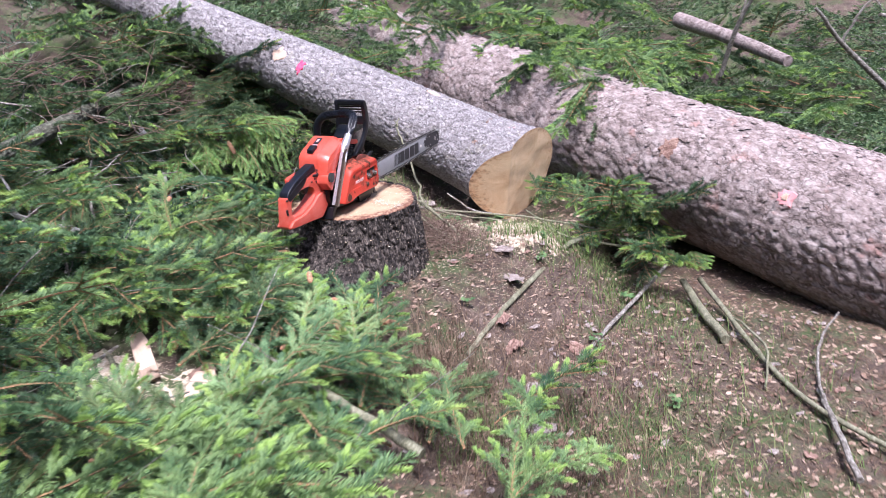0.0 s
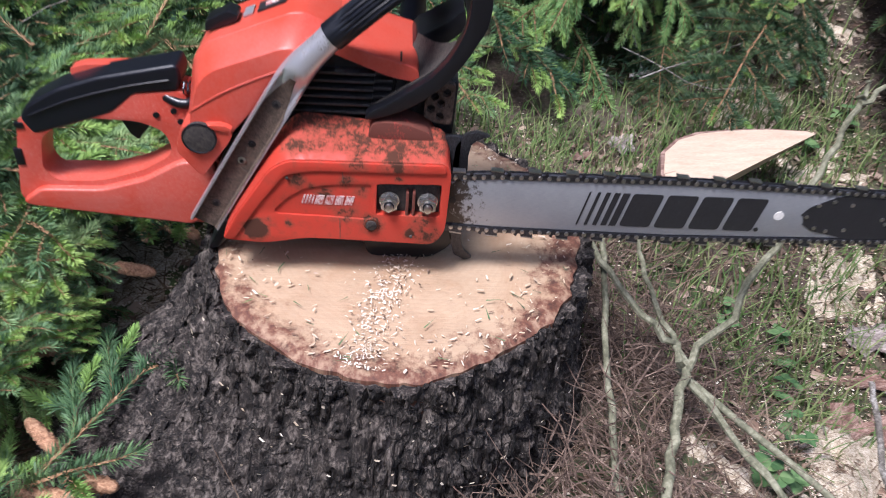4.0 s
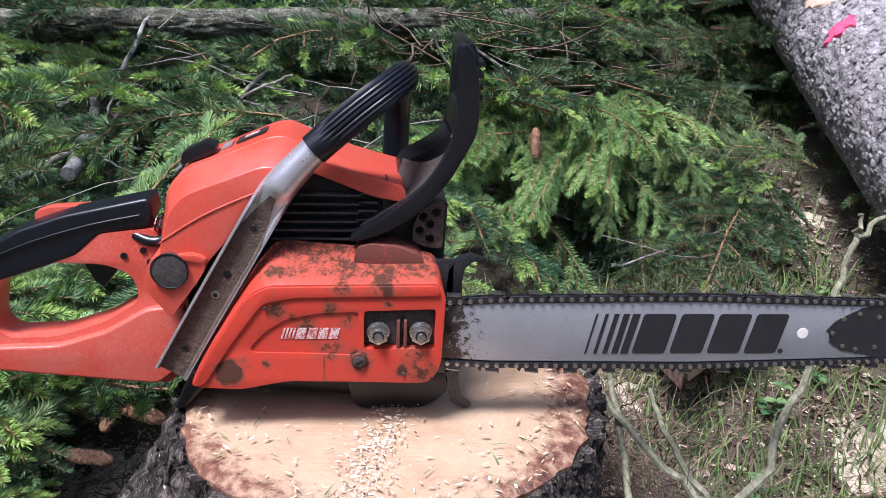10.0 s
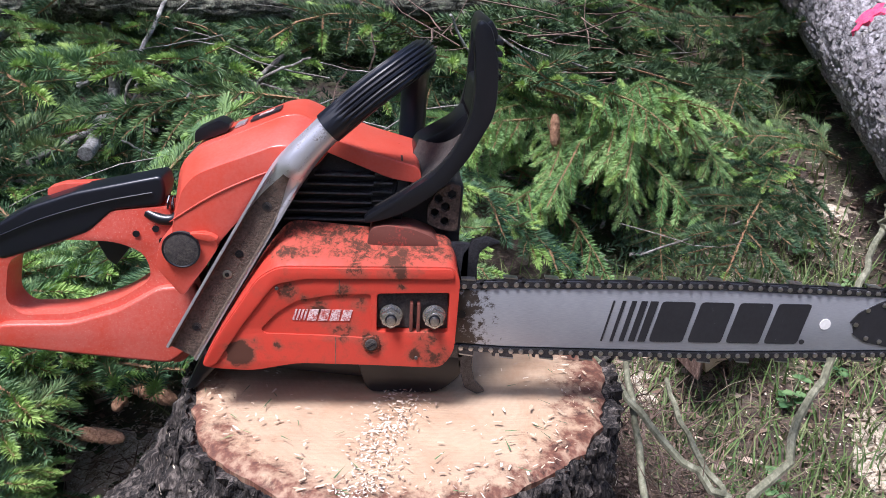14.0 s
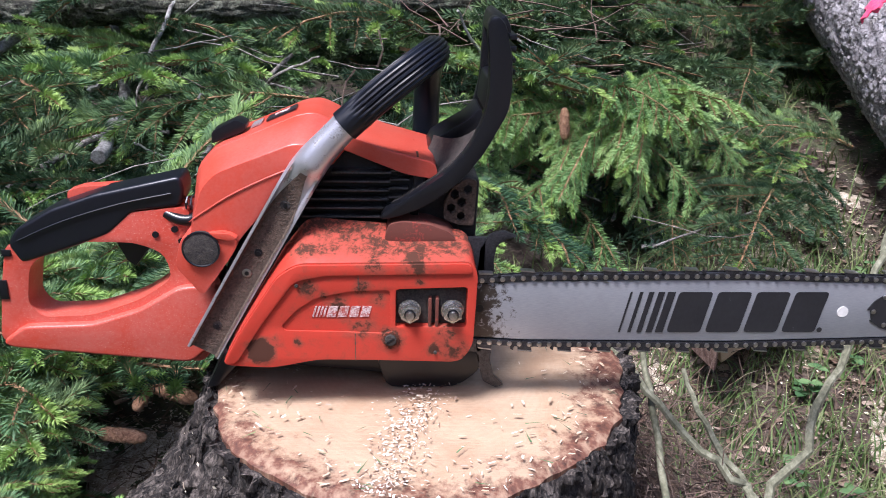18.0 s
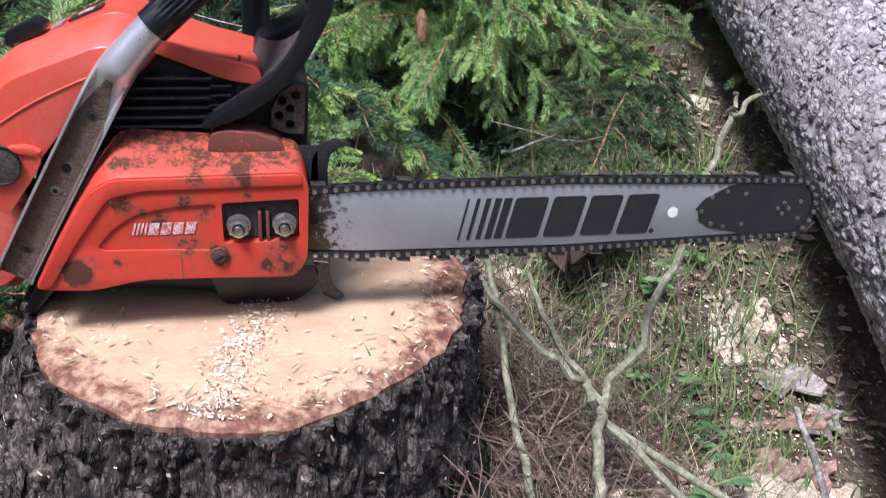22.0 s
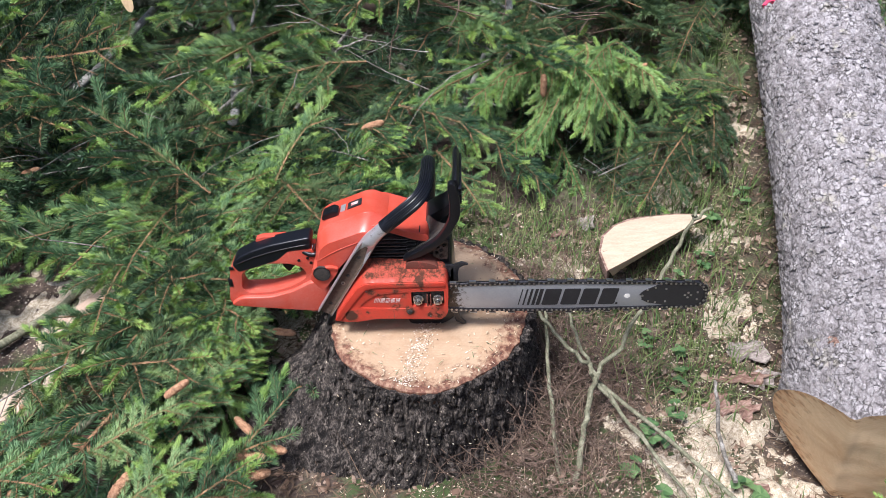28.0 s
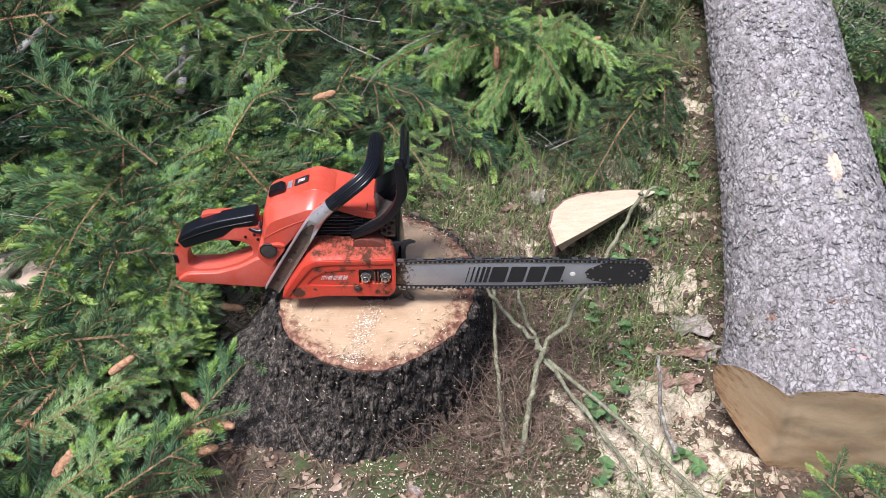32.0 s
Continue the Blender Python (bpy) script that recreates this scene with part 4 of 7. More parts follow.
# the drooping bright spray behind the bar
for k in range(15):
    a = rng.uniform(-150, 25)
    put_branch(rng.choice(BRIGHT), (0.34 + rng.uniform(-0.16, 0.10), 0.98 + rng.uniform(-0.08, 0.12), rng.uniform(0.16, 0.40)), a, rng.uniform(-12, 30), rng.uniform(-25, 25), rng.uniform(0.75, 1.05))
put_branch(BRIGHT[2], (0.40, 0.90, 0.20), 70, 75, 0, 0.7)
for k in range(9):
    put_branch(BRIGHT[rng.choice((0, 1))], (0.36 + 0.035 * k - 0.1, 0.94 + rng.uniform(-0.04, 0.06), rng.uniform(0.30, 0.42)), -90 + rng.uniform(-45, 55), rng.uniform(-30, 10), rng.uniform(-20, 20), rng.uniform(0.7, 0.9))
for k in range(26):
    x, y = rng.uniform(0.05, 0.80), rng.uniform(1.25, 2.5)
    put_branch(rng.choice(SHADED + FRONDS[2:]), (x, y, ground_z(x, y) + rng.uniform(0.08, 0.32)), rng.uniform(-180, 0), rng.uniform(-5, 25), rng.uniform(-30, 30), rng.uniform(0.9, 1.25))
for k in range(22):
    put_branch(rng.choice(FRONDS[:3] + SHADED), (rng.uniform(-0.3, 0.85), rng.uniform(1.7, 2.3), rng.uniform(0.34, 0.60)), rng.uniform(-170, -10), rng.uniform(-5, 25), rng.uniform(-30, 30), rng.uniform(0.9, 1.25))
# low branches beside the stump and in the near corner
for k in range(30):
    x, y = rng.uniform(-1.5, -0.55), rng.uniform(-0.95, 0.0)
    if in_gap(x, y) or x + 0.55 > -0.3 * (y + 0.2) or abs((x + 0.74) - 0.52 * (y + 0.06)) < 0.2:
        continue
    put_branch(rng.choice(FRONDS + LIT_FRONDS + LIT_FRONDS), (x, y, ground_z(x, y) + rng.uniform(0.05, 0.13)), rng.uniform(-60, 120), rng.uniform(5, 28), rng.uniform(-25, 25), rng.uniform(0.8, 1.1))
for k in range(18):
    x, y = rng.uniform(-0.85, -0.40), rng.uniform(0.50, 0.82)
    put_branch(rng.choice(FRONDS + SHADED), (x, y, ground_z(x, y) + rng.uniform(0.05, 0.13)), rng.uniform(-150, 30), rng.uniform(-5, 12), rng.uniform(-25, 25), rng.uniform(0.8, 1.1))
for k in range(20):
    x, y = rng.uniform(-1.05, -0.38), rng.uniform(0.72, 1.20)
    put_branch(rng.choice(FRONDS + SHADED), (x, y, ground_z(x, y) + rng.uniform(0.02, 0.08)), rng.uniform(-180, 180), rng.uniform(-2, 6), rng.uniform(-15, 15), rng.uniform(0.7, 1.0))
for k in range(4):
    x, y = rng.uniform(-0.62, -0.42), rng.uniform(-0.02, 0.34)
    put_branch(rng.choice(FRONDS[:1] + BRIGHT), (x, y, ground_z(x, y) + rng.uniform(0.05, 0.11)), rng.uniform(-30, 55), rng.uniform(0, 14), rng.uniform(-20, 20), rng.uniform(0.5, 0.7))
for k in range(18):
    y = rng.uniform(1.35, 2.7)
    x = rng.uniform(0.50, log1_left(y) - 0.06)
    put_branch(rng.choice(SHADED + FRONDS[:3]), (x, y, ground_z(x, y) + rng.uniform(0.05, 0.25)), rng.uniform(-180, 0), rng.uniform(0, 20), rng.uniform(-20, 20), rng.uniform(0.7, 1.0))
for k in range(12):
    x, y = rng.uniform(-0.36, 0.12), rng.uniform(0.58, 0.86)
    put_branch(rng.choice(FRONDS), (x, y, ground_z(x, y) + rng.uniform(0.05, 0.14)), rng.uniform(-160, 0), rng.uniform(-5, 15), rng.uniform(-25, 25), rng.uniform(0.55, 0.8))
for k in range(16):
    y = rng.uniform(0.85, 1.6)
    x = rng.uniform(0.52, log1_left(y) - 0.02)
    put_branch(rng.choice(SHADED + FRONDS[:2]), (x, y, ground_z(x, y) + rng.uniform(0.03, 0.10)), rng.uniform(-180, 180), rng.uniform(0, 15), rng.uniform(-20, 20), rng.uniform(0.45, 0.7))
put_branch(FRONDS[0], (-0.400, 0.525, 0.09), 30, 40, 0, 0.85)
for k in range(14):
    y = rng.uniform(-0.40, 0.22)
    put_branch(rng.choice(FRONDS), (1.60 + 0.54 * (y + 0.5) + rng.uniform(-0.14, 0.16), y, rng.uniform(0.40, 0.50)), rng.uniform(120, 300), rng.uniform(-30, 5), rng.uniform(-30, 30), rng.uniform(0.8, 1.1))
for k in range(16):
    f = 0.6 * rng.random()
    put_branch(rng.choice(FRONDS + SHADED), (0.78 + 0.45 * f + rng.uniform(-0.08, 0.08), -0.88 + 0.62 * f + rng.uniform(-0.08, 0.08), rng.uniform(-0.17, -0.05)), rng.uniform(110, 250), rng.uniform(5, 40), rng.uniform(-30, 30), rng.uniform(0.55, 0.85))
for k in range(64):
    x, y = rng.uniform(1.95, 3.8), rng.uniform(-1.6, 2.4)
    put_branch(rng.choice(SHADED + FRONDS[1:3]), (x, y, ground_z(x, y) + rng.uniform(0.12, 0.45)), rng.uniform(100, 280), rng.uniform(0, 30), rng.uniform(-30, 30), rng.uniform(1.0, 1.4))
for x, y, z, a, p in ((-0.70, 0.10, 0.08, -10, 12), (-0.78, -0.12, 0.08, 60, 22), (-0.55, -0.32, 0.05, 50, 14), (-0.72, -0.38, 0.06, 25, 18), (-0.85, -0.30, 0.07, 80, 20), (-0.58, 0.38, 0.09, -40, 10), (-0.95, -0.22, 0.09, 10, 15), (-1.05, -0.05, 0.10, -60, 15),
                      (-0.48, 0.45, 0.10, -70, 5), (-0.95, -0.50, 0.08, 70, 20), (-1.20, -0.40, 0.10, 30, 20), (-1.15, 0.12, 0.10, 0, 12), (-0.80, -0.52, 0.06, 110, 25), (-0.62, -0.48, 0.05, 85, 30), (-0.40, 0.52, 0.10, 60, 40), (-1.35, -0.15, 0.10, -20, 14), (-1.3, 0.3, 0.12, -90, 10), (-0.30, 0.62, 0.1, -60, 10)):
    put_branch(rng.choice(FRONDS + LIT_FRONDS + LIT_FRONDS), (x, y, z + ground_z(x, y)), a, p, rng.uniform(-20, 20), rng.uniform(0.75, 1.0))
# long branches reaching over to the foot of the stump
for x, y, z, a, p, size in ((-0.64, 0.11, 0.125, 4, 2, 0.85), (-0.66, 0.02, 0.10, 34, 8, 0.95), (-0.60, 0.20, 0.13, 30, 6, 0.90), (-0.62, 0.33, 0.15, 10, 4, 0.9), (-0.66, -0.16, 0.06, 22, 10, 0.85), (-0.60, -0.30, 0.03, 32, 12, 0.8), (-0.52, 0.02, 0.05, 12, 4, 0.6)):
    put_branch(LIT_FRONDS[0] if size < 0.9 else LIT_FRONDS[1], (x, y, z + 0.03), a, p, 0, size)
for k in range(12):
    x, y = rng.uniform(-0.72, -0.50), rng.uniform(0.16, 0.55)
    put_branch(rng.choice(FRONDS[:2] + LIT_FRONDS + BRIGHT[:1]), (x, y, rng.uniform(0.14, 0.21)), rng.uniform(-5, 55), rng.uniform(0, 14), rng.uniform(-20, 20), rng.uniform(0.7, 0.9))
# single sprigs that show their stems beside the stump
for k, x, y, z, a, p, size in ((0, -0.475, 0.152, 0.145, -6, 0, 0.80), (0, -0.490, 0.090, 0.100, 62, 14, 1.20), (1, -0.375, 0.195, 0.150, 28, 8, 0.75), (1, -0.430, 0.245, 0.160, 35, 6, 0.9), (0, -0.540, 0.225, 0.160, 20, 4, 0.8), (1, -0.365, 0.275, 0.155, 5, 4, 0.7),
                               (2, -0.400, 0.020, 0.090, 42, 14, 0.7), (2, -0.375, 0.060, 0.085, 25, 20, 0.6), (2, -0.440, 0.070, 0.080, 70, 25, 0.5), (2, -0.550, 0.190, 0.170, 60, 20, 0.6), (0, -0.540, 0.060, 0.120, 15, 2, 0.9), (1, -0.560, 0.020, 0.110, 80, 12, 0.9), (1, -0.600, 0.180, 0.170, -25, 4, 0.9), (0, -0.610, 0.280, 0.180, 0, 4, 0.9)):
    put_branch(SPRIGS[k], (x, y, z + 0.018), a, p, 0, size)
for x, y, z, a, p, size in ((-0.58, 0.06, 0.150, 10, 2, 0.75), (-0.53, -0.06, 0.110, 32, 6, 0.70), (-0.56, 0.19, 0.185, 2, 0, 0.70), (-0.50, -0.10, 0.070, 48, 10, 0.70), (-0.60, 0.30, 0.200, -12, 0, 0.80), (-0.50, 0.04, 0.105, 20, 4, 0.55)):
    put_branch(LIT_FRONDS[0], (x, y, z), a, p, 0, size)
for k, x, y, z, a, p, size in ((2, -0.410, 0.045, 0.120, 18, 6, 0.80), (2, -0.405, 0.085, 0.125, 5, 4, 0.75), (2, -0.370, 0.020, 0.095, 50, 12, 0.65), (0, -0.440, 0.130, 0.155, -4, -2, 0.80), (1, -0.420, 0.175, 0.155, 10, 0, 0.85), (0, -0.430, 0.205, 0.165, 16, 2, 0.85)):
    put_branch(SPRIGS[k], (x, y, z), a, p, 0, size)
for k in range(12):
    x, y = rng.uniform(-0.62, -0.36), rng.uniform(-0.02, 0.36)
    put_branch(SPRIGS[k % 3], (x, y, 0.13 + 0.12 * max(0, y) + rng.uniform(0, 0.03)), rng.uniform(-20, 80), rng.uniform(0, 14), 0, rng.uniform(0.6, 0.9))
# branches round and over the thick log, and under the log ends
for x, y, z, a, p in ((0.92, -0.72, -0.12, 170, 25), (0.80, -0.80, -0.14, 190, 30), (0.72, -0.95, -0.18, 150, 30), (1.00, -0.55, -0.10, 200, 30), (1.55, -0.25, 0.36, 200, -10), (1.62, -0.05, 0.40, 240, -15), (1.45, -0.30, 0.36, 180, -20),
                      (1.75, 0.0, 0.42, 150, 0), (2.35, -0.35, 0.35, 160, 25), (2.5, 0.0, 0.4, 200, 25), (2.6, 0.4, 0.45, 220, 25), (2.2, -0.7, 0.3, 140, 20), (2.0, -1.0, 0.2, 120, 20), (2.8, 0.2, 0.5, 180, 30), (2.4, 0.7, 0.45, 240, 20), (2.9, -0.3, 0.4, 150, 30), (1.8, -1.35, 0.15, 160, 25),
                      (2.7, -0.9, 0.35, 190, 30), (2.3, -1.4, 0.2, 100, 30), (1.9, -1.8, 0.2, 130, 20), (1.45, 0.9, 0.35, 270, 10), (1.6, 1.2, 0.4, 260, 10), (1.5, 1.6, 0.5, 250, 15), (0.85, 1.75, 0.50, -40, 15), (0.75, 1.5, 0.35, -60, 10), (0.65, 1.25, 0.22, -70, 10)):
    put_branch(rng.choice(FRONDS + SHADED), (x, y, z), a, p, rng.uniform(-25, 25), rng.uniform(0.8, 1.2))
# low growth between the two logs
for k in range(26):
    y = rng.uniform(-0.45, 1.0)
    x = 1.14 + 0.25 * max(0.0, y) + rng.uniform(-0.04, 0.08 + 0.12 * max(0.0, y))
    put_branch(rng.choice(SHADED + FRONDS[:2]), (x, y, ground_z(x, y) + rng.uniform(0.01, 0.08)), rng.uniform(200, 330), rng.uniform(-5, 25), rng.uniform(-30, 30), rng.uniform(0.5, 0.75))
# growth under the far part of the grey log, its shade put into darker needles
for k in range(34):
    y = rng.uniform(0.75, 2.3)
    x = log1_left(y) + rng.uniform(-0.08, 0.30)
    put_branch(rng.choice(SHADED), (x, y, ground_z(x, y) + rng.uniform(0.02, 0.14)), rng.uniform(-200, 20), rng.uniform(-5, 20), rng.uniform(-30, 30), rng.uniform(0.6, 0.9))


def join_far():
    """The sprays farther off, joined by kind of growth."""
    for group, specs, mat, label in ((FRONDS, FROND_SPECS, NEEDLE, "green spruce branches farther back in the heap"), (SHADED, SHADED_SPECS, NEEDLE_SHADED, "dark green spruce branches farther back in the heap")):
        sets = []
        for seed, ln, sh, dr in specs:
            q = frond_parts(seed, ln, dens=1500, thick=0.0014, shoot=sh, droop=dr)
            sets.append((np.concatenate(q["needle"]), np.concatenate(q["shoot"]) if q["shoot"] else None, q["stem"]))
        green, young, stems = [], [], []
        for proto, m in FAR:
            if proto not in group:
                continue
            needle, shoot, stem = sets[group.index(proto)]
            mm = np.array(m)
            green.append(needle @ mm[:3, :3].T + mm[:3, 3])
            if shoot is not None:
                young.append(shoot @ mm[:3, :3].T + mm[:3, 3])
            stems += [(np.array(line)[::2] @ mm[:3, :3].T + mm[:3, 3], rad[::2]) for line, rad in stem[:9]]
        top = tagged(finish_mesh("far_brush", needles_mesh("far_brush", green), mat, None, 0), label, "brushwood", kind="stuff")
        finish_mesh("stems", stems_mesh("stems", stems, 3), STEM, top, 60)
        if young:
            finish_mesh("young_growth", needles_mesh("young_growth", young), SHOOT, top, 0, "bright yellow-green young shoots")["kind"] = "stuff"


join_far()
for proto in FRONDS + SHADED + BRIGHT:
    if proto.name not in USED:
        for kid in list(proto.children):
            bpy.data.objects.remove(kid)
        bpy.data.objects.remove(proto)


def brush_under(n, area, seed, needle, label):
    """The depth of the heap: many more sprays, joined."""
    r = random.Random(seed)
    protos = [frond_parts(900 + seed + k, 0.45, dens=380, shoot=0.0, droop=0.8, thick=0.0022, nlen=0.018) for k in range(4)]
    protos = [(np.concatenate(p["needle"]), p["stem"]) for p in protos]
    chunks, stems = [], []
    for _ in range(n):
        for _ in range(50):
            x, y = r.uniform(*area[0]), r.uniform(*area[1])
            h = pile_z(x, y) if seed < 50 else (0.36 if x > 1.80 + 0.54 * (y + 0.5) or y > 0.2 and 1.2 < x < 1.1 + 0.54 * (y + 0.5) else 0)
            if h > 0.06 and not in_gap(x, y) and not (x > -0.42 and y < 0.5 and seed < 50):
                break
        m = np.array(pose(x, y, ground_z(x, y) + 0.02 + h * r.uniform(0, 0.5), r.uniform(-40, 40), r.uniform(-25, 25), r.uniform(0, 360)))
        needle_quads, st = r.choice(protos)
        m[:3, :3] *= 1.0 + 0.45 * smooth(1.6, 2.6, math.hypot(x, y))
        chunks.append(needle_quads @ m[:3, :3].T + m[:3, 3])
        for line, rad in st[:6]:
            stems.append((np.array(line) @ m[:3, :3].T + m[:3, 3], rad))
    ob = finish_mesh("brush", needles_mesh("brush", chunks), needle, None, 0)
    tagged(ob, label, "brushwood", kind="stuff")
    finish_mesh("stems", stems_mesh("stems", stems, 3), TWIG_BARK, ob, 60)


# needles coloured for shade fill the depth, so that the gaps stay dark
brush_under(380, ((-2.6, 1.25), (0.3, 4.4)), 3, NEEDLE_SHADED, "dense heap of cut spruce brush")
brush_under(400, ((1.1, 4.8), (-2.6, 4.2)), 60, NEEDLE_SHADED, "dark brushwood beyond the logs")


def dead_twigs(n, seed, area=((-2.0, 0.9), (-0.5, 2.6)), mat=TWIG_BARK, up=0.03, label="thin bare grey twigs tangled in the brush"):
    """Thin bare twigs tangled over and through the heap."""
    r = random.Random(seed)
    stems = []
    while len(stems) < n:
        x, y = r.uniform(*area[0]), r.uniform(*area[1])
        h = pile_z(x, y) + 0.12 * smooth(1.2, 1.6, y)
        if h < 0.06 or in_gap(x, y):
            continue
        z = ground_z(x, y) + h * r.uniform(0.5, 1.2) + up
        a, ln, p = r.uniform(0, 6.283), r.uniform(0.10, 0.38), r.uniform(-0.4, 0.6)
        d = np.array([math.cos(a), math.sin(a), p])
        line = [np.array([x, y, z])]
        for _ in range(5):
            d = d + np.array([r.gauss(0, 0.16), r.gauss(0, 0.16), r.gauss(0, 0.12)])
            line.append(line[-1] + d / np.linalg.norm(d) * ln / 5)
        r0 = r.uniform(0.0008, 0.0028)
        stems.append((line, [r0 * (1 - 0.12 * k) for k in range(6)]))
    tagged(finish_mesh("dead_twigs", stems_mesh("dead_twigs", stems, 4), mat, None, 60), label, "twigs", kind="stuff")


dead_twigs(230, 6)
dead_twigs(170, 16, ((-0.1, 0.7), (1.15, 1.9)), ROOT, 0.10, "tangle of thin brown dead twigs in the heap")


# ---- chainsaw ----
def make_saw():
    saw = empty("chainsaw", (0, 0.06, TOP), "red and black chainsaw resting on the stump, dirty from use", "chainsaw")

    # clutch cover with its recessed nuts
    front = rounded([(-0.159, 0.307), (-0.141, 0.340), (-0.108, 0.390), (-0.092, 0.400), (0.050, 0.402), (0.056, 0.391), (0.054, 0.325), (0.044, 0.309), (-0.019, 0.311), (-0.077, 0.312), (-0.116, 0.304)], 0.009, 3)
    rear = rounded([(-0.159, 0.307), (-0.139, 0.345), (-0.105, 0.402), (-0.086, 0.426), (0.048, 0.415), (0.056, 0.395), (0.054, 0.325), (0.044, 0.309), (-0.019, 0.311), (-0.077, 0.312), (-0.116, 0.304)], 0.009, 3)
    pocket = rounded([(-0.012, 0.342), (0.048, 0.342), (0.048, 0.379), (-0.012, 0.377)], 0.003, 2)
    scoop = rounded([(-0.107, 0.3435), (-0.094, 0.358), (-0.078, 0.369), (-0.050, 0.375), (-0.0165, 0.3765), (-0.0165, 0.336), (-0.060, 0.338), (-0.104, 0.339)], 0.004, 3)
    cover = part("clutch_cover", prism(front, -0.009, 0.032, rear, [pocket, scoop], 0.0018, 2, 0.009), RED_COVER, saw, "red plastic clutch cover smeared with oily dirt")
    rim = rounded([(-0.157, 0.3085), (-0.1405, 0.339), (-0.108, 0.3885), (-0.092, 0.3985), (0.049, 0.4005), (0.052, 0.3915), (-0.070, 0.3895), (-0.095, 0.384), (-0.122, 0.347), (-0.146, 0.309)], 0.006, 3)
    part("raised_rim", prism(rim, -0.0112, -0.006, width=0.0014), RED_COVER, cover)
    part("recessed_panel", prism(scoop, -0.0072, 0.001, width=0.0), RED_COVER, cover)
    for x, z0, z1 in ((-0.043, 0.378, 0.3885), (-0.046, 0.311, 0.3365)):
        part("mould_line", block(x, x + 0.0007, -0.0093, -0.008, z0, z1, 0.0), GRIME, cover)
    part("recess_floor", block(-0.0115, 0.0475, -0.0015, 0.003, 0.3425, 0.3765, 0.001), CAP_DUST, cover, "oily grime in the nut recess")
    for x in (0.0155, 0.0215):
        part("divider", block(x, x + 0.0028, -0.0085, 0.0, 0.342, 0.368, 0.001), RED_GRIMY, cover)
    for x in (0.0, 0.036):
        nut = part("nut", disc((x, -0.0075, 0.3555), (0, -1, 0), 0.0088, 0.009, 6, 0.0004), NUT_STEEL, cover, "steel flange nut")
        part("washer", disc((x, -0.0030, 0.3555), (0, -1, 0), 0.0098, 0.0022, 28, 0.0004), NUT_STEEL, nut)
        part("chamfer", disc((x, -0.0123, 0.3555), (0, -1, 0), 0.0060, 0.0014, 24, 0.0), NUT_STEEL, nut)
        part("thread_gap", disc((x, -0.0131, 0.3555), (0, -1, 0), 0.0048, 0.0006, 20, 0.0), BLACK, nut)
        part("stud", disc((x, -0.0146, 0.3555), (0, -1, 0), 0.0036, 0.0050, 16, 0.0006), STEEL, nut)
    part("adjuster_collar", disc((-0.016, -0.0090, 0.3315), (0, -1, 0), 0.0072, 0.004, 24, 0.001), RED_COVER, cover)
    screw = part("adjuster", disc((-0.016, -0.0112, 0.3315), (0, -1, 0), 0.0050, 0.004, 20, 0.001), CAP_DUST, cover)
    part("slot", prism([(-0.0195, 0.3300), (-0.0190, 0.3292), (-0.0125, 0.3330), (-0.0130, 0.3338)], -0.0138, -0.0128), BLACK, screw)
    for x, z in ((0.022, 0.319), (-0.093, 0.3805)):
        part("screw", disc((x, -0.0105, z), (0, -1, 0), 0.0015, 0.002, 10, 0.0004), CAP_DUST, cover)
    for i in range(4):
        x = -0.0815 + 0.0029 * i
        part("print_stripe", prism([(x, 0.351), (x + 0.0016, 0.351), (x + 0.0046, 0.361), (x + 0.0030, 0.361)], -0.0078, -0.0068), WHITE_PRINT, cover)
    for i in range(4):
        x = -0.0695 + 0.0092 * i
        part("print_block", prism([(x, 0.351), (x + 0.0076, 0.351), (x + 0.0102, 0.361), (x + 0.0028, 0.361)], -0.0078, -0.0068), WHITE_PRINT, cover, "worn white print")

    # engine body
    part("crankcase", prism(rounded([(-0.160, 0.288), (0.012, 0.270), (0.060, 0.276), (0.068, 0.300), (0.062, 0.40), (-0.02, 0.42), (-0.15, 0.40), (-0.175, 0.33)], 0.01), 0.033, 0.160, width=0.006), BLACK, saw, "black magnesium crankcase")
    part("base_foot", prism(rounded([(-0.02, 0.264), (0.045, 0.264), (0.066, 0.282), (0.066, 0.302), (-0.03, 0.300)], 0.010, 3), 0.026, 0.150, width=0.005), BLACK, saw)
    part("rear_foot", prism([(-0.183, 0.262), (-0.165, 0.298), (-0.140, 0.304), (-0.150, 0.290), (-0.172, 0.264)], 0.030, 0.120, width=0.002), BLACK, saw)
    core = part("cylinder", prism(rounded([(-0.10, 0.41), (0.045, 0.405), (0.04, 0.452), (0.0, 0.468), (-0.06, 0.49), (-0.11, 0.46)], 0.008), 0.045, 0.150, width=0.004), FINS, saw, "sooty finned cylinder")
    for i in range(6):
        z = 0.424 + 0.0078 * i
        x0, x1 = -0.092 + 0.0065 * max(0, i - 1), -0.004 + 0.0008 * i
        part("fin", block(x0, x1 - 0.016, 0.0345, 0.062, z, z + 0.0019, 0.0006), FIN_METAL, core)
        part("fin", block(x1 - 0.0165, x1, 0.0365, 0.062, z + 0.0014, z + 0.0033, 0.0006), FIN_METAL, core)
    part("fin_frame", prism([(-0.001, 0.424), (0.007, 0.424), (0.015, 0.472), (0.005, 0.478)], 0.037, 0.060, width=0.002), BLACK, core)
    hexes = [[(x + 0.0042 * math.cos(k * 1.0472 + 0.5), z + 0.0046 * math.sin(k * 1.0472 + 0.5)) for k in range(6)] for x, z in ((0.0380, 0.4460), (0.0352, 0.4335), (0.0440, 0.4390), (0.0438, 0.4260), (0.0490, 0.4500))]
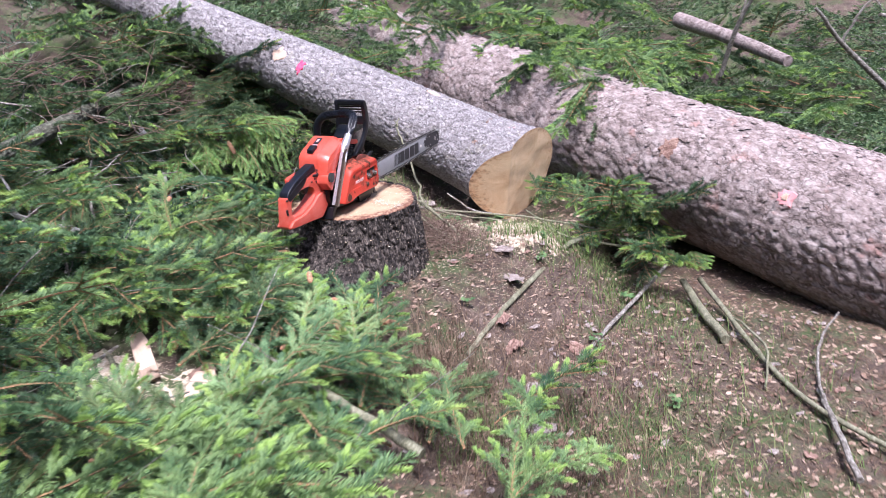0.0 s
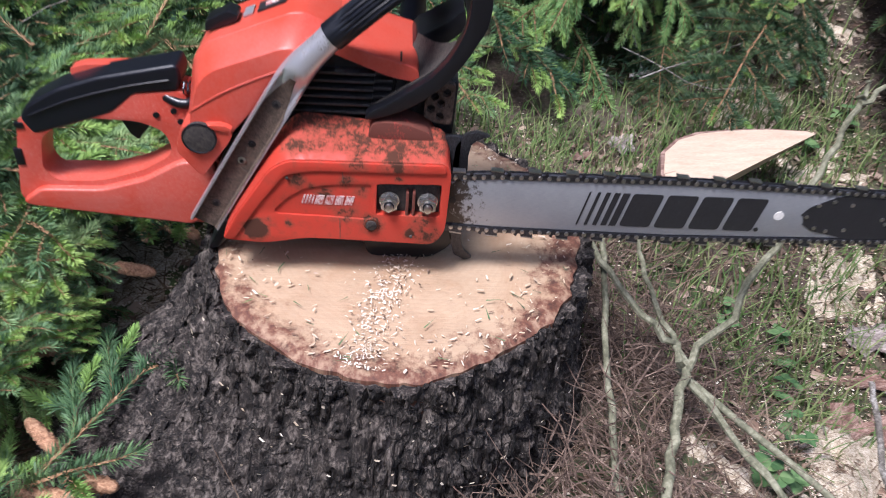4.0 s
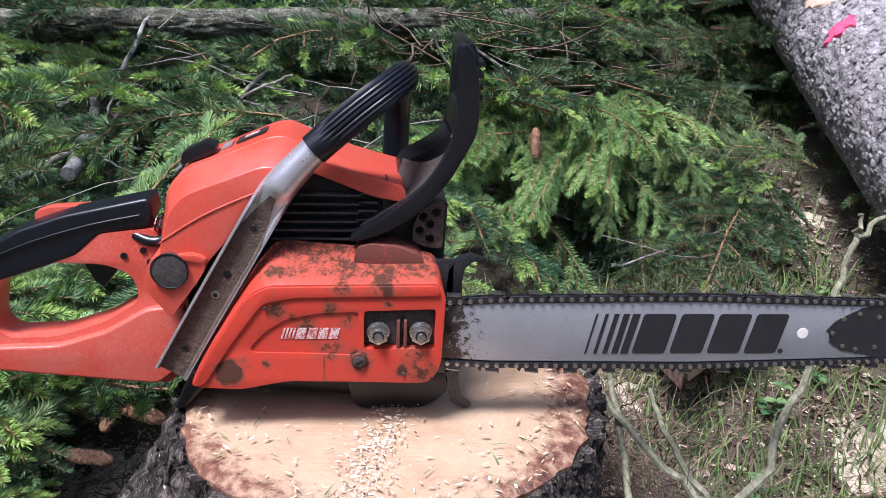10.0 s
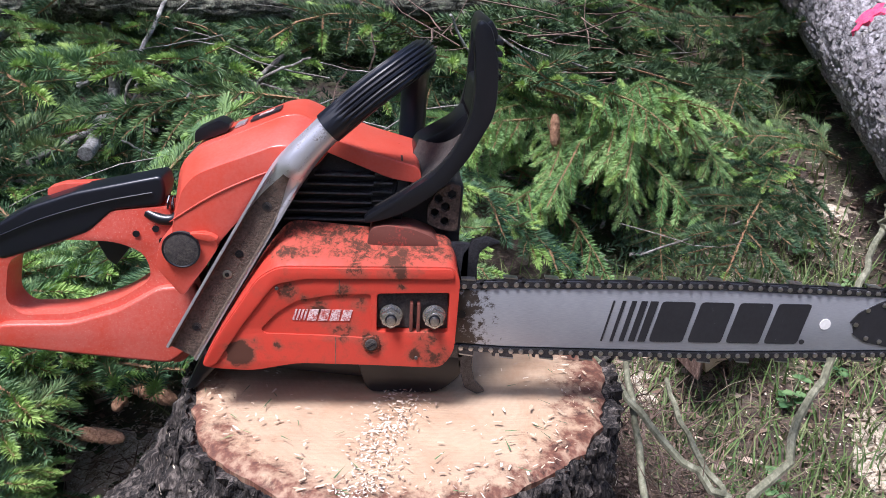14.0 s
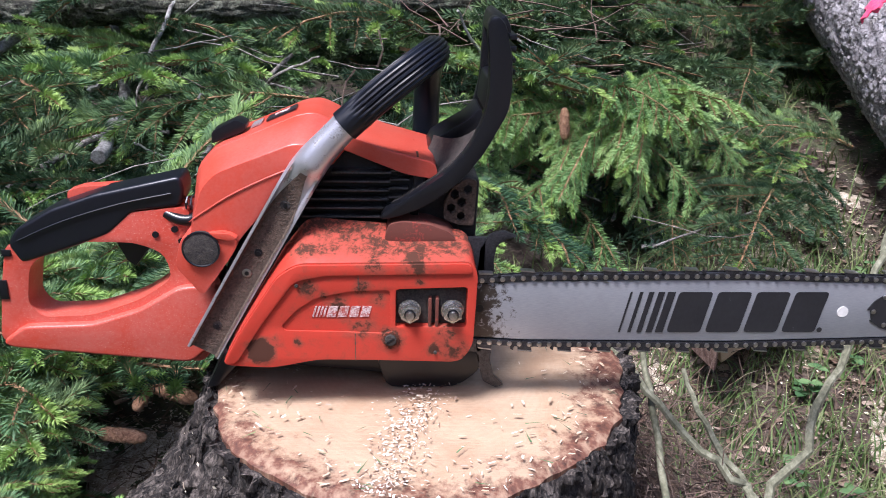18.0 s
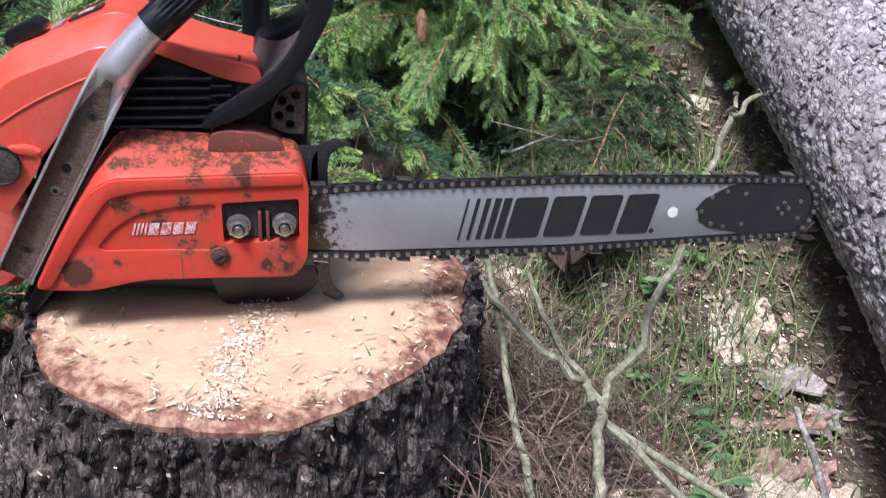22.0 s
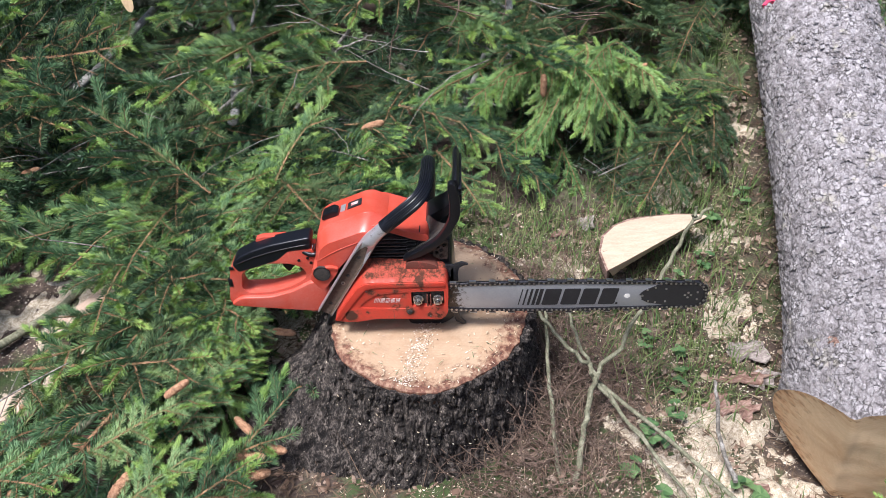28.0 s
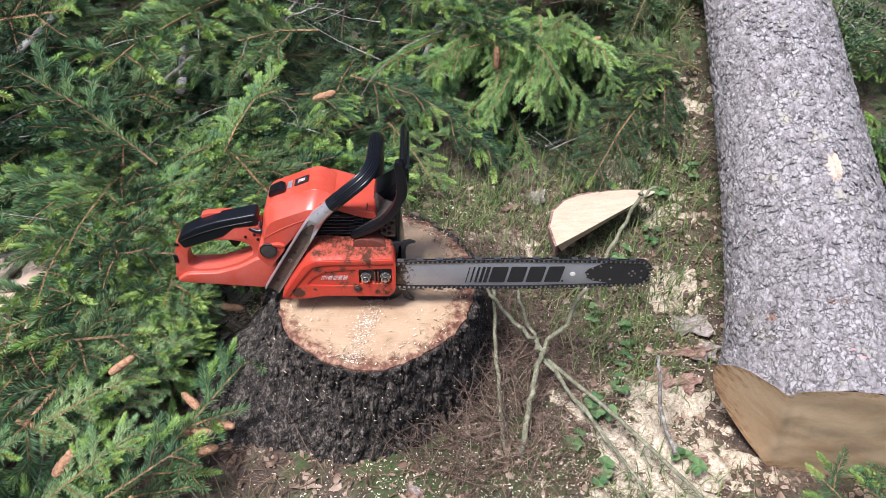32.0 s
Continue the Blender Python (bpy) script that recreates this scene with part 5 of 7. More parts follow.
    plate = rounded([(0.029, 0.424), (0.042, 0.4185), (0.055, 0.418), (0.0565, 0.458), (0.048, 0.460), (0.036, 0.452), (0.029, 0.438)], 0.003)
    muffler = part("muffler_guard", prism(plate, 0.034, 0.040, holes=hexes, width=0.0), GRIME, saw, "dusty muffler guard with hexagonal holes")
    part("muffler", prism(rounded([(0.022, 0.400), (0.058, 0.400), (0.060, 0.456), (0.040, 0.456), (0.024, 0.440)], 0.004), 0.046, 0.13, width=0.004), FINS, muffler)
    part("cover_tab", prism(rounded([(-0.022, 0.410), (0.042, 0.406), (0.034, 0.418), (0.016, 0.425), (-0.006, 0.4275), (-0.018, 0.425)], 0.004), 0.016, 0.05, width=0.003), RED_GRIMY, saw, "dirty red plastic tab")

    # red top shroud
    out = rounded([(-0.176, 0.362), (-0.195, 0.386), (-0.188, 0.420), (-0.180, 0.464), (-0.166, 0.478), (-0.150, 0.484), (-0.094, 0.508), (-0.080, 0.510), (-0.062, 0.502), (-0.043, 0.490), (-0.076, 0.466), (-0.106, 0.450), (-0.142, 0.410)], 0.012, 3)
    inn = rounded([(-0.172, 0.366), (-0.188, 0.386), (-0.182, 0.416), (-0.172, 0.452), (-0.160, 0.465), (-0.146, 0.471), (-0.098, 0.490), (-0.086, 0.491), (-0.072, 0.485), (-0.058, 0.478), (-0.082, 0.462), (-0.110, 0.446), (-0.143, 0.408)], 0.012, 3)
    shroud = part("top_cover", merge(prism(inn, 0.022, 0.056, out, width=0.003), prism(out, 0.0565, 0.128, width=0.020, segments=4)), RED, saw, "red plastic engine cover")
    part("cover_nose", prism(rounded([(-0.085, 0.494), (-0.062, 0.499), (-0.020, 0.484), (0.021, 0.473), (0.024, 0.458), (-0.004, 0.463), (-0.062, 0.486)], 0.006), 0.034, 0.135, width=0.010, segments=3), RED, shroud)
    part("moulded_crease", tube(curve([(-0.183, 0.0222, 0.424), (-0.150, 0.0218, 0.446), (-0.118, 0.0218, 0.462), (-0.088, 0.0222, 0.474)], 5), [0.0003] + [0.0009] * 14 + [0.0003], 6), RED, shroud)
    part("filter_latch", prism(rounded([(-0.172, 0.477), (-0.171, 0.488), (-0.150, 0.4985), (-0.141, 0.4945), (-0.143, 0.488)], 0.003), 0.076, 0.098, width=0.003), BLACK, shroud, "black filter cover latch")
    for a, w, c, note in ((-0.1385, 0.009, SILVER, "small silver badge"), (-0.1250, 0.026, BLACK_PRINT, "small black label"), (-0.1185, 0.013, WHITE_PRINT, "worn pale print")):
        y, up = (0.090, 0.0019) if c == WHITE_PRINT else (0.084, 0.0015)
        z0, z1 = (0.4945 + 0.43 * (x + 0.127) for x in (a, a + w))
        part("badge", prism([(a, z0), (a + w, z1), (a + w, z1 + up), (a, z0 + up)], y, 0.188 - y), c, shroud, note)
    boss = rounded([(-0.197, 0.386), (-0.190, 0.412), (-0.152, 0.418), (-0.143, 0.406), (-0.150, 0.394), (-0.176, 0.358)], 0.006, 3)
    boss = part("tank_boss", prism(boss, 0.018, 0.060, width=0.003), RED, saw)
    part("boss_lip", prism(rounded([(-0.166, 0.4165), (-0.150, 0.4160), (-0.143, 0.4120), (-0.150, 0.4095), (-0.164, 0.4125)], 0.0018), 0.0155, 0.03, width=0.001), RED, boss)
    cap = part("cap", disc((-0.1735, 0.0172, 0.4025), (0, -1, 0), 0.0150, 0.006, 28, 0.001), CAP_DUST, boss, "round black cap full of dust")
    part("cap_rim", tube([(-0.1735 + 0.0150 * math.cos(a), 0.0145, 0.4025 + 0.0150 * math.sin(a)) for a in (2 * math.pi * k / 28 for k in range(29))], 0.0009, 6, False), BLACK, cap)

    # rear handle
    outer = rounded([(-0.346, 0.392), (-0.353, 0.386), (-0.361, 0.350), (-0.369, 0.300), (-0.361, 0.291), (-0.264, 0.284), (-0.191, 0.274), (-0.163, 0.306), (-0.170, 0.360), (-0.190, 0.385), (-0.192, 0.426), (-0.240, 0.420), (-0.295, 0.404)], 0.006, 3)
    hole = rounded([(-0.334, 0.372), (-0.341, 0.333), (-0.330, 0.320), (-0.285, 0.322), (-0.242, 0.337), (-0.211, 0.358), (-0.216, 0.382), (-0.240, 0.392), (-0.294, 0.393)], 0.010, 3)
    handle = part("rear_handle", prism(outer, 0.058, 0.091, holes=[hole], width=0.004), RED_DUSTY, saw, "red plastic rear handle dusted with sawdust")
    part("handle_base", prism(rounded([(-0.366, 0.298), (-0.358, 0.293), (-0.20, 0.277), (-0.166, 0.305), (-0.172, 0.355), (-0.205, 0.352), (-0.242, 0.330), (-0.285, 0.316), (-0.345, 0.314)], 0.006, 2), 0.050, 0.106, width=0.008, segments=3), RED_DUSTY, handle)
    part("grip", prism(rounded([(-0.350, 0.390), (-0.341, 0.404), (-0.310, 0.422), (-0.271, 0.436), (-0.197, 0.453), (-0.194, 0.440), (-0.198, 0.426), (-0.239, 0.421), (-0.262, 0.400), (-0.290, 0.389), (-0.316, 0.380), (-0.340, 0.372)], 0.005, 3), 0.057, 0.091, width=0.010, segments=4), RUBBER, handle, "black rubber grip")
    part("grip_seam", tube(curve([(-0.340, 0.0555, 0.394), (-0.30, 0.0555, 0.412), (-0.25, 0.0555, 0.428), (-0.205, 0.0555, 0.438)], 4), 0.0008, 5), RUBBER, handle)
    part("trigger", prism([(-0.262, 0.394), (-0.222, 0.394), (-0.234, 0.380), (-0.245, 0.366), (-0.252, 0.372)], 0.066, 0.084, width=0.002), BLACK, handle)
    part("throttle_lock", prism(rounded([(-0.304, 0.416), (-0.303, 0.431), (-0.290, 0.4355), (-0.246, 0.4385), (-0.246, 0.432), (-0.285, 0.426)], 0.003), 0.083, 0.096, width=0.002), RED, handle, "red throttle lockout lever")
    part("strap_slot", block(-0.3635, -0.3560, 0.0565, 0.06, 0.338, 0.356, 0.0005), BLACK, handle)
    part("strap_slot", block(-0.356, -0.348, 0.0565, 0.06, 0.379, 0.385, 0.0005), BLACK, handle)
    for x, z in ((-0.222, 0.400), (-0.205, 0.405), (-0.200, 0.394)):
        part("screw_hole", disc((x, 0.0575, z), (0, -1, 0), 0.003, 0.002, 10, 0), BLACK, handle)
    part("fuel_line", tube(curve([(-0.212, 0.062, 0.418), (-0.200, 0.058, 0.414), (-0.190, 0.058, 0.414), (-0.182, 0.06, 0.420)], 4), 0.005, 10), BLACK, saw)
    part("spring", tube([(-0.196 + 0.0006 * k, 0.062 + 0.006 * math.sin(k), 0.428 + 0.006 * math.cos(k)) for k in range(30)], 0.0009, 5), CHAIN, saw)

    # front handle: one alloy piece, a channel below that closes into a round neck, then ribbed rubber
    rail = curve([(-0.1775, 0.0150, 0.3100), (-0.147, 0.0150, 0.3640), (-0.116, 0.0150, 0.4180), (-0.0905, 0.0150, 0.4620), (-0.078, 0.0148, 0.4800), (-0.066, 0.0140, 0.4940), (-0.0480, 0.0135, 0.5130)], 6)

    def channel(scale, lift, span, last):
        """A loft along the rail: span is the share of the width, lift raises the front."""
        bm, rings, n = bmesh.new(), [], 14
        for i, p in enumerate(rail[:last]):
            f = i / (len(rail) - 1)
            b = (rail[min(i + 1, len(rail) - 1)] - rail[max(i - 1, 0)]).normalized()
            across = Vector((-b.z, 0, b.x))
            rnd = smooth(0.42, 0.66, f)
            half = 0.0142 - 0.0024 * smooth(0.55, 0.95, f)
            row = []
            for k in range(n + 1):
                u = -1 + 2 * k / n
                u *= span * (1 - (0.75 * smooth(0.36, 0.56, f) if span < 1 else 0))
                rim = 0.0085 if abs(u) > 0.72 and u > 0 else 0.0065 if abs(u) > 0.78 else 0.0022
                w = rim * (1 - rnd) + rnd * half * math.sqrt(max(0, 1 - u * u)) + lift
                row.append(bm.verts.new(p + across * (u * half) + Vector((0, -w, 0))))
            back = []
            for k in range(n, -1, -1):
                u = (-1 + 2 * k / n) * span * (1 - (0.75 * smooth(0.36, 0.56, f) if span < 1 else 0))
                w = 0.002 * (1 - rnd) + rnd * half * math.sqrt(max(0, 1 - u * u)) + 0.0004
                back.append(bm.verts.new(p + across * (u * half) + Vector((0, w, 0))))
            rings.append(row + back)
        m = len(rings[0])
        for r0, r1 in zip(rings, rings[1:]):
            for k in range(m):
                bm.faces.new((r0[k], r0[(k + 1) % m], r1[(k + 1) % m], r1[k]))
        bm.faces.new(rings[0])
        bm.faces.new(rings[-1][::-1])
        bmesh.ops.recalc_face_normals(bm, faces=bm.faces)
        return bm

    strap = part("front_handle", channel(1, 0, 1, len(rail)), SILVER, saw, "worn alloy front handle bracket")
    part("channel_dirt", channel(1, 0.0005, 0.84, 21), GRIME, strap, "dried dirt in the channel")
    for f, r, mat in ((3, 0.0042, CAP_DUST), (8, 0.0040, STEEL), (10, 0.0036, BLACK), (15, 0.0042, CAP_DUST)):
        q = rail[f]
        bolt = part("bolt", disc((q.x, 0.0132, q.z), (0, -1, 0), r, 0.003, 14, 0.0008), mat, strap)
        part("socket", disc((q.x, 0.0116, q.z), (0, -1, 0), r * 0.5, 0.0012, 6, 0), BLACK, bolt)
    path = curve([(-0.053, 0.0135, 0.508), (-0.022, 0.016, 0.535), (0.004, 0.026, 0.554), (0.018, 0.055, 0.560), (0.021, 0.105, 0.556), (0.021, 0.160, 0.545), (0.019, 0.188, 0.515), (0.018, 0.196, 0.470), (0.014, 0.196, 0.40)], 6)
    bm = tube(path, 0.0132, 60)
    bm.verts.ensure_lookup_table()
    for i, v in enumerate(bm.verts):
        ring, j = divmod(i, 60)
        if ring < len(path) and 2 < ring < 30 and j % 3 == 0:
            v.co += (path[ring] - v.co) * 0.11
    part("rubber_sleeve", bm, RUBBER, strap, "ribbed black rubber sleeve")

    # hand guard
    arm = rounded([(0.058, 0.588), (0.063, 0.596), (0.072, 0.590), (0.0785, 0.565), (0.080, 0.538), (0.078, 0.520), (0.069, 0.503), (0.060, 0.486), (0.045, 0.466), (0.027, 0.450), (0.008, 0.438), (-0.010, 0.431), (-0.026, 0.428), (-0.022, 0.436), (-0.001, 0.4485), (0.014, 0.459), (0.030, 0.470), (0.044, 0.486), (0.0525, 0.502), (0.059, 0.518), (0.0615, 0.537), (0.0605, 0.564)], 0.006, 2)
    guard = part("hand_guard", prism(arm, 0.016, 0.030, width=0.003), BLACK, saw, "black plastic hand guard")
    post = rounded([(0.030, 0.470), (0.058, 0.500), (0.065, 0.530), (0.067, 0.586), (0.073, 0.594), (0.079, 0.582), (0.076, 0.520), (0.066, 0.490), (0.040, 0.450)], 0.006, 3)
    part("post", prism(post, 0.128, 0.140, width=0.003), BLACK, guard)
    part("top_bar", prism(rounded([(0.066, 0.574), (0.067, 0.591), (0.073, 0.595), (0.079, 0.584), (0.078, 0.574)], 0.004), 0.0295, 0.1285, width=0.003), BLACK, guard)
    part("cross_bar", prism(rounded([(0.062, 0.512), (0.066, 0.540), (0.076, 0.540), (0.073, 0.508)], 0.004), 0.0295, 0.1285, width=0.002), BLACK, guard)
    near = curve([(0.054, 0.027, 0.505), (0.043, 0.027, 0.486), (0.028, 0.027, 0.4705), (0.010, 0.027, 0.458), (-0.016, 0.027, 0.441)], 4)
    far = curve([(0.021, 0.078, 0.487), (0.018, 0.078, 0.478), (0.011, 0.078, 0.466), (0.003, 0.078, 0.454), (-0.012, 0.078, 0.436)], 4)
    bm = bmesh.new()
    grid = []
    for p, q in zip(near, far):
        top = [p.lerp(q, k / 5) - Vector((-0.2, 0, 1)) * 0.006 * math.sin(math.pi * k / 5) for k in range(6)]
        grid.append([bm.verts.new(v) for v in top] + [bm.verts.new(v + Vector((0.002, 0, -0.004))) for v in top[::-1]])
    for r0, r1 in zip(grid, grid[1:]):
        for k in range(12):
            bm.faces.new((r0[k], r0[(k + 1) % 12], r1[(k + 1) % 12], r1[k]))
    bm.faces.new(grid[0])
    bm.faces.new(grid[-1][::-1])
    bmesh.ops.recalc_face_normals(bm, faces=bm.faces)
    part("shield", bm, CAP_DUST, guard, "dusty black shield")
    part("shield_ledge", prism(rounded([(0.006, 0.452), (0.020, 0.482), (0.050, 0.500), (0.062, 0.512), (0.066, 0.494), (0.040, 0.470), (0.022, 0.452)], 0.004), 0.078, 0.1285, width=0.003), BLACK, guard)
    for z in (0.551, 0.560, 0.569, 0.578):
        part("ridge", block(0.0765, 0.0822, 0.022, 0.134, z - 0.0022, z + 0.0022, 0.001), BLACK, guard)

    # bumper spikes
    part("bumper_spike", prism(rounded([(0.058, 0.372), (0.060, 0.400), (0.068, 0.412), (0.080, 0.416), (0.093, 0.411), (0.082, 0.408), (0.075, 0.402), (0.073, 0.388), (0.074, 0.372)], 0.002, 2), 0.026, 0.031, width=0.0008), CHAIN, saw, "dark steel bumper spike")
    part("bumper_spike", prism(rounded([(0.058, 0.320), (0.062, 0.292), (0.068, 0.270), (0.080, 0.263), (0.088, 0.266), (0.078, 0.276), (0.074, 0.292), (0.076, 0.318)], 0.002, 2), 0.026, 0.031, width=0.0008), CHAIN, saw, "dark steel bumper spike")
    part("bumper_plate", block(0.050, 0.066, 0.026, 0.031, 0.30, 0.41, 0.001), CHAIN, saw)

    # guide bar
    zc, h, xn = 0.3505, 0.0285, 0.494
    line = [(0.02, zc - h + 0.006), (0.10, zc - h + 0.001), (0.28, zc - h - 0.001), (0.44, zc - h + 0.003)]
    line += [(xn + 0.0265 * math.cos(a), zc + 0.0265 * math.sin(a)) for a in (radians(-62 + 124 * k / 12) for k in range(13))]
    line += [(0.44, zc + h - 0.003), (0.28, zc + h + 0.001), (0.10, zc + h - 0.001), (0.02, zc + h - 0.006)]
    bar = part("guide_bar", prism(line, 0.0055, 0.0098, width=0.0006), BAR, saw, "grey steel guide bar with worn black print")
    nose = rounded([(0.402, 0.350), (0.410, 0.362), (0.428, 0.372), (0.438, 0.3757), (0.470, 0.3762)], 0.004, 3)
    nose += [(xn + 0.0262 * math.cos(a), zc + 0.0262 * math.sin(a)) for a in (radians(62 - 124 * k / 12) for k in range(13))]
    nose += rounded([(0.470, 0.3248), (0.452, 0.3255), (0.446, 0.328), (0.420, 0.333), (0.406, 0.342)], 0.003, 3)
    part("nose_plate", prism(nose[::-1], 0.0046, 0.0056), BLACK_PRINT, bar, "black sprocket nose")
    for x, z in ((0.397 + 0.012, 0.350), (0.417, 0.364), (0.431, 0.369), (0.450, 0.366), (0.421, 0.337), (0.434, 0.334), (0.452, 0.336), (0.486, 0.3505), (0.497, 0.3505), (0.4915, 0.356), (0.4915, 0.345), (0.508, 0.357), (0.509, 0.340)):
        part("rivet", disc((x, 0.0043, z), (0, -1, 0), 0.0022, 0.0012, 10, 0.0003), STEEL, bar)
    part("oil_hole", disc((0.3815, 0.0053, 0.3495), (0, -1, 0), 0.0050, 0.0008, 20, 0), BADGE, bar, "pale hole in the bar")
    part("oil_hole", disc((0.0600, 0.0053, 0.353), (0, -1, 0), 0.0035, 0.0008, 14, 0), BLACK, bar)
    for i in range(5):
        x, w = 0.1825 + 0.0082 * i, 0.0016 + 0.0013 * i
        part("print_stripe", prism([(x, 0.330), (x + w, 0.330), (x + w + 0.0075, 0.3685), (x + 0.0075, 0.3685)], 0.0049, 0.0058), BLACK_PRINT, bar)
    for i in range(4):
        x = 0.2255 + 0.0345 * i
        shape = rounded([(x, 0.330), (x + 0.0300, 0.330), (x + 0.0372, 0.3685), (x + 0.0075, 0.3685)], 0.003, 2)
        part("print_block", prism(shape, 0.0049, 0.0058), BLACK_PRINT, bar, "worn black print")
    part("print_dot", disc((0.3635, 0.0053, 0.332), (0, -1, 0), 0.0024, 0.0008, 12, 0), BLACK_PRINT, bar)

    # chain: drive band, side links with rivets, cutters
    loop = [(0.03, zc - h + 0.0015), (0.10, zc - h - 0.0028), (0.28, zc - h - 0.0048), (0.44, zc - h - 0.0008)]
    loop += [(xn + 0.0300 * math.cos(a), zc + 0.0300 * math.sin(a)) for a in (radians(-66 + 132 * k / 16) for k in range(17))]
    loop += [(0.44, zc + h + 0.0008), (0.28, zc + h + 0.0048), (0.10, zc + h + 0.0028), (0.03, zc + h - 0.0015)]
    pts = [Vector((x, 0.0077, z)) for x, z in loop]
    chain = part("chain", tube(pts, 0.0022, 6, True, 1.0), CHAIN, saw, "dark oily saw chain")

    def link_mesh(cutter):
        w, hh = 0.0056, 0.0031
        shape = rounded([(-w, -hh), (-0.001, -hh * 0.7), (w, -hh), (w, hh), (0.001, hh * 0.75), (-w, hh)], 0.0022, 2)
        bits = [prism(shape, -0.0034, -0.0022), prism(shape, 0.0022, 0.0034)]
        if cutter:
            top = [(-0.006, 0.002), (0.0058, 0.002), (0.0068, 0.0062), (-0.0052, 0.0052)]
            bits += [prism(top, -0.0040, -0.0030), prism([(-0.0052, 0.0050), (0.0068, 0.0060), (0.0068, 0.0072), (-0.0052, 0.0060)], -0.0044, 0.002)]
            bits += [prism([(-0.0125, 0.001), (-0.0085, 0.001), (-0.0095, 0.0060), (-0.0120, 0.0045)], -0.0034, -0.0022)]
        bm = merge(*bits)
        me = bpy.data.meshes.new("link")
        bm.to_mesh(me)
        bm.free()
        return me

    plain, cutter = link_mesh(False), link_mesh(True)
    rivet_bm = disc((0, -0.0040, 0), (0, -1, 0), 0.0023, 0.0016, 10, 0.0006)
    rivet = bpy.data.meshes.new("rivet")
    rivet_bm.to_mesh(rivet)
    rivet_bm.free()
    for me, mat in ((plain, CHAIN), (cutter, CHAIN), (rivet, STEEL)):
        me.polygons.foreach_set("use_smooth", [True] * len(me.polygons))
        me.set_sharp_from_angle(angle=radians(40))
        me.materials.append(mat)
    cutter.materials.append(STEEL)
    for p in cutter.polygons:
        if p.center.z > 0.0047 and p.center.x > -0.0075:
            p.material_index = 1
    total = sum((b - a).length for a, b in zip(pts, pts[1:]))
    step, s, i = total / 116, 0.0, 0
    for a, b in zip(pts, pts[1:]):
        seg = (b - a).length
        while s < seg:
            at = a + (b - a) * (s / seg)
            e = (b - a).normalized()
            turn = Matrix(((e.x, 0, -e.z), (0, 1, 0), (e.z, 0, e.x))).to_4x4()
            m = Matrix.Translation(at) @ turn @ Matrix.Diagonal((1, 1, -1, 1))
            for nm, me, off in (("cutter" if i % 4 == 0 else "link", cutter if i % 4 == 0 else plain, 0.0), ("rivet", rivet, step / 2)):
                ob = new(nm, me)
                ob.parent = chain
                ob.matrix_parent_inverse = chain.matrix_basis.inverted()
                ob.matrix_basis = m @ Matrix.Translation((off, 0, 0))
            s += step
            i += 1
        s -= seg
    return saw


SAW = make_saw()


# ---- loose things on the ground ----
def bent(points, r0, r1, rng, wobble=0.006, n=5):
    """A natural stick line through points, with its radii."""
    line = curve(points, n)
    line = [p + Vector((rng.gauss(0, wobble), rng.gauss(0, wobble), rng.gauss(0, wobble * 0.5))) for p in line]
    k = len(line) - 1
    return line, [r0 + (r1 - r0) * i / k + rng.uniform(-0.06, 0.06) * r0 for i in range(k + 1)]


def stick(label, points, r0, r1, mat=GREEN_BARK, seed=0, name="stick", twigs=(), group="dead sticks", lift=0.0):
    points = [(x, y, z + lift) for x, y, z in points]
    twigs = [([(x, y, z + lift) for x, y, z in pts], a, b) for pts, a, b in twigs]
    rng = random.Random(seed + 5)
    line, rad = bent(points, r0 * 0.88, r1 * 0.88, rng, 0.0016)
    ob = finish(name, tube(line, rad, 9), mat, None, 60)
    tagged(ob, label, "stick", group)
    for pts, a, b in twigs:
        l2, r2 = bent(pts, a, b, rng, 0.003)
        part("side_twig", tube(l2, r2, 7), mat, ob)
    return ob


# forked sticks leaning beside the stump
stick("forked green-grey stick leaning beside the stump", [(0.285, -0.20, 0.02), (0.305, -0.12, 0.08), (0.325, -0.05, 0.115), (0.341, 0.0, 0.137)], 0.0070, 0.0060, GREEN_BARK, 1, "forked_branch",
      [([(0.341, 0.0, 0.137), (0.29, 0.04, 0.185), (0.23, 0.085, 0.240), (0.205, 0.11, 0.262)], 0.0045, 0.003),
       ([(0.341, 0.0, 0.137), (0.31, 0.06, 0.18), (0.29, 0.12, 0.225)], 0.004, 0.0025),
       ([(0.341, 0.0, 0.137), (0.40, 0.05, 0.20), (0.47, 0.12, 0.28), (0.52, 0.18, 0.35), (0.548, 0.205, 0.378)], 0.0046, 0.0034),
       ([(0.546, 0.203, 0.376), (0.575, 0.21, 0.405)], 0.004, 0.002), ([(0.546, 0.203, 0.376), (0.540, 0.205, 0.40)], 0.004, 0.002),
       ([(0.345, -0.005, 0.125), (0.42, -0.09, 0.07), (0.50, -0.19, 0.03)], 0.0045, 0.003)])
stick("thin upright green-grey stick against the stump", [(0.268, -0.21, 0.02), (0.258, -0.12, 0.06), (0.250, -0.02, 0.13), (0.245, 0.09, 0.225), (0.243, 0.12, 0.26)], 0.0055, 0.0035, GREEN_BARK, 2)
stick("thin crossing stick on the ground beside the stump", [(0.37, -0.03, 0.10), (0.44, -0.12, 0.06), (0.53, -0.26, 0.02)], 0.0035, 0.0025, GREEN_BARK, 3)
stick("slim brown stick stuck in the sawdust", [(0.600, -0.16, 0.015), (0.590, -0.08, 0.03), (0.594, 0.03, 0.09)], 0.006, 0.004, TWIG_BARK, 4)
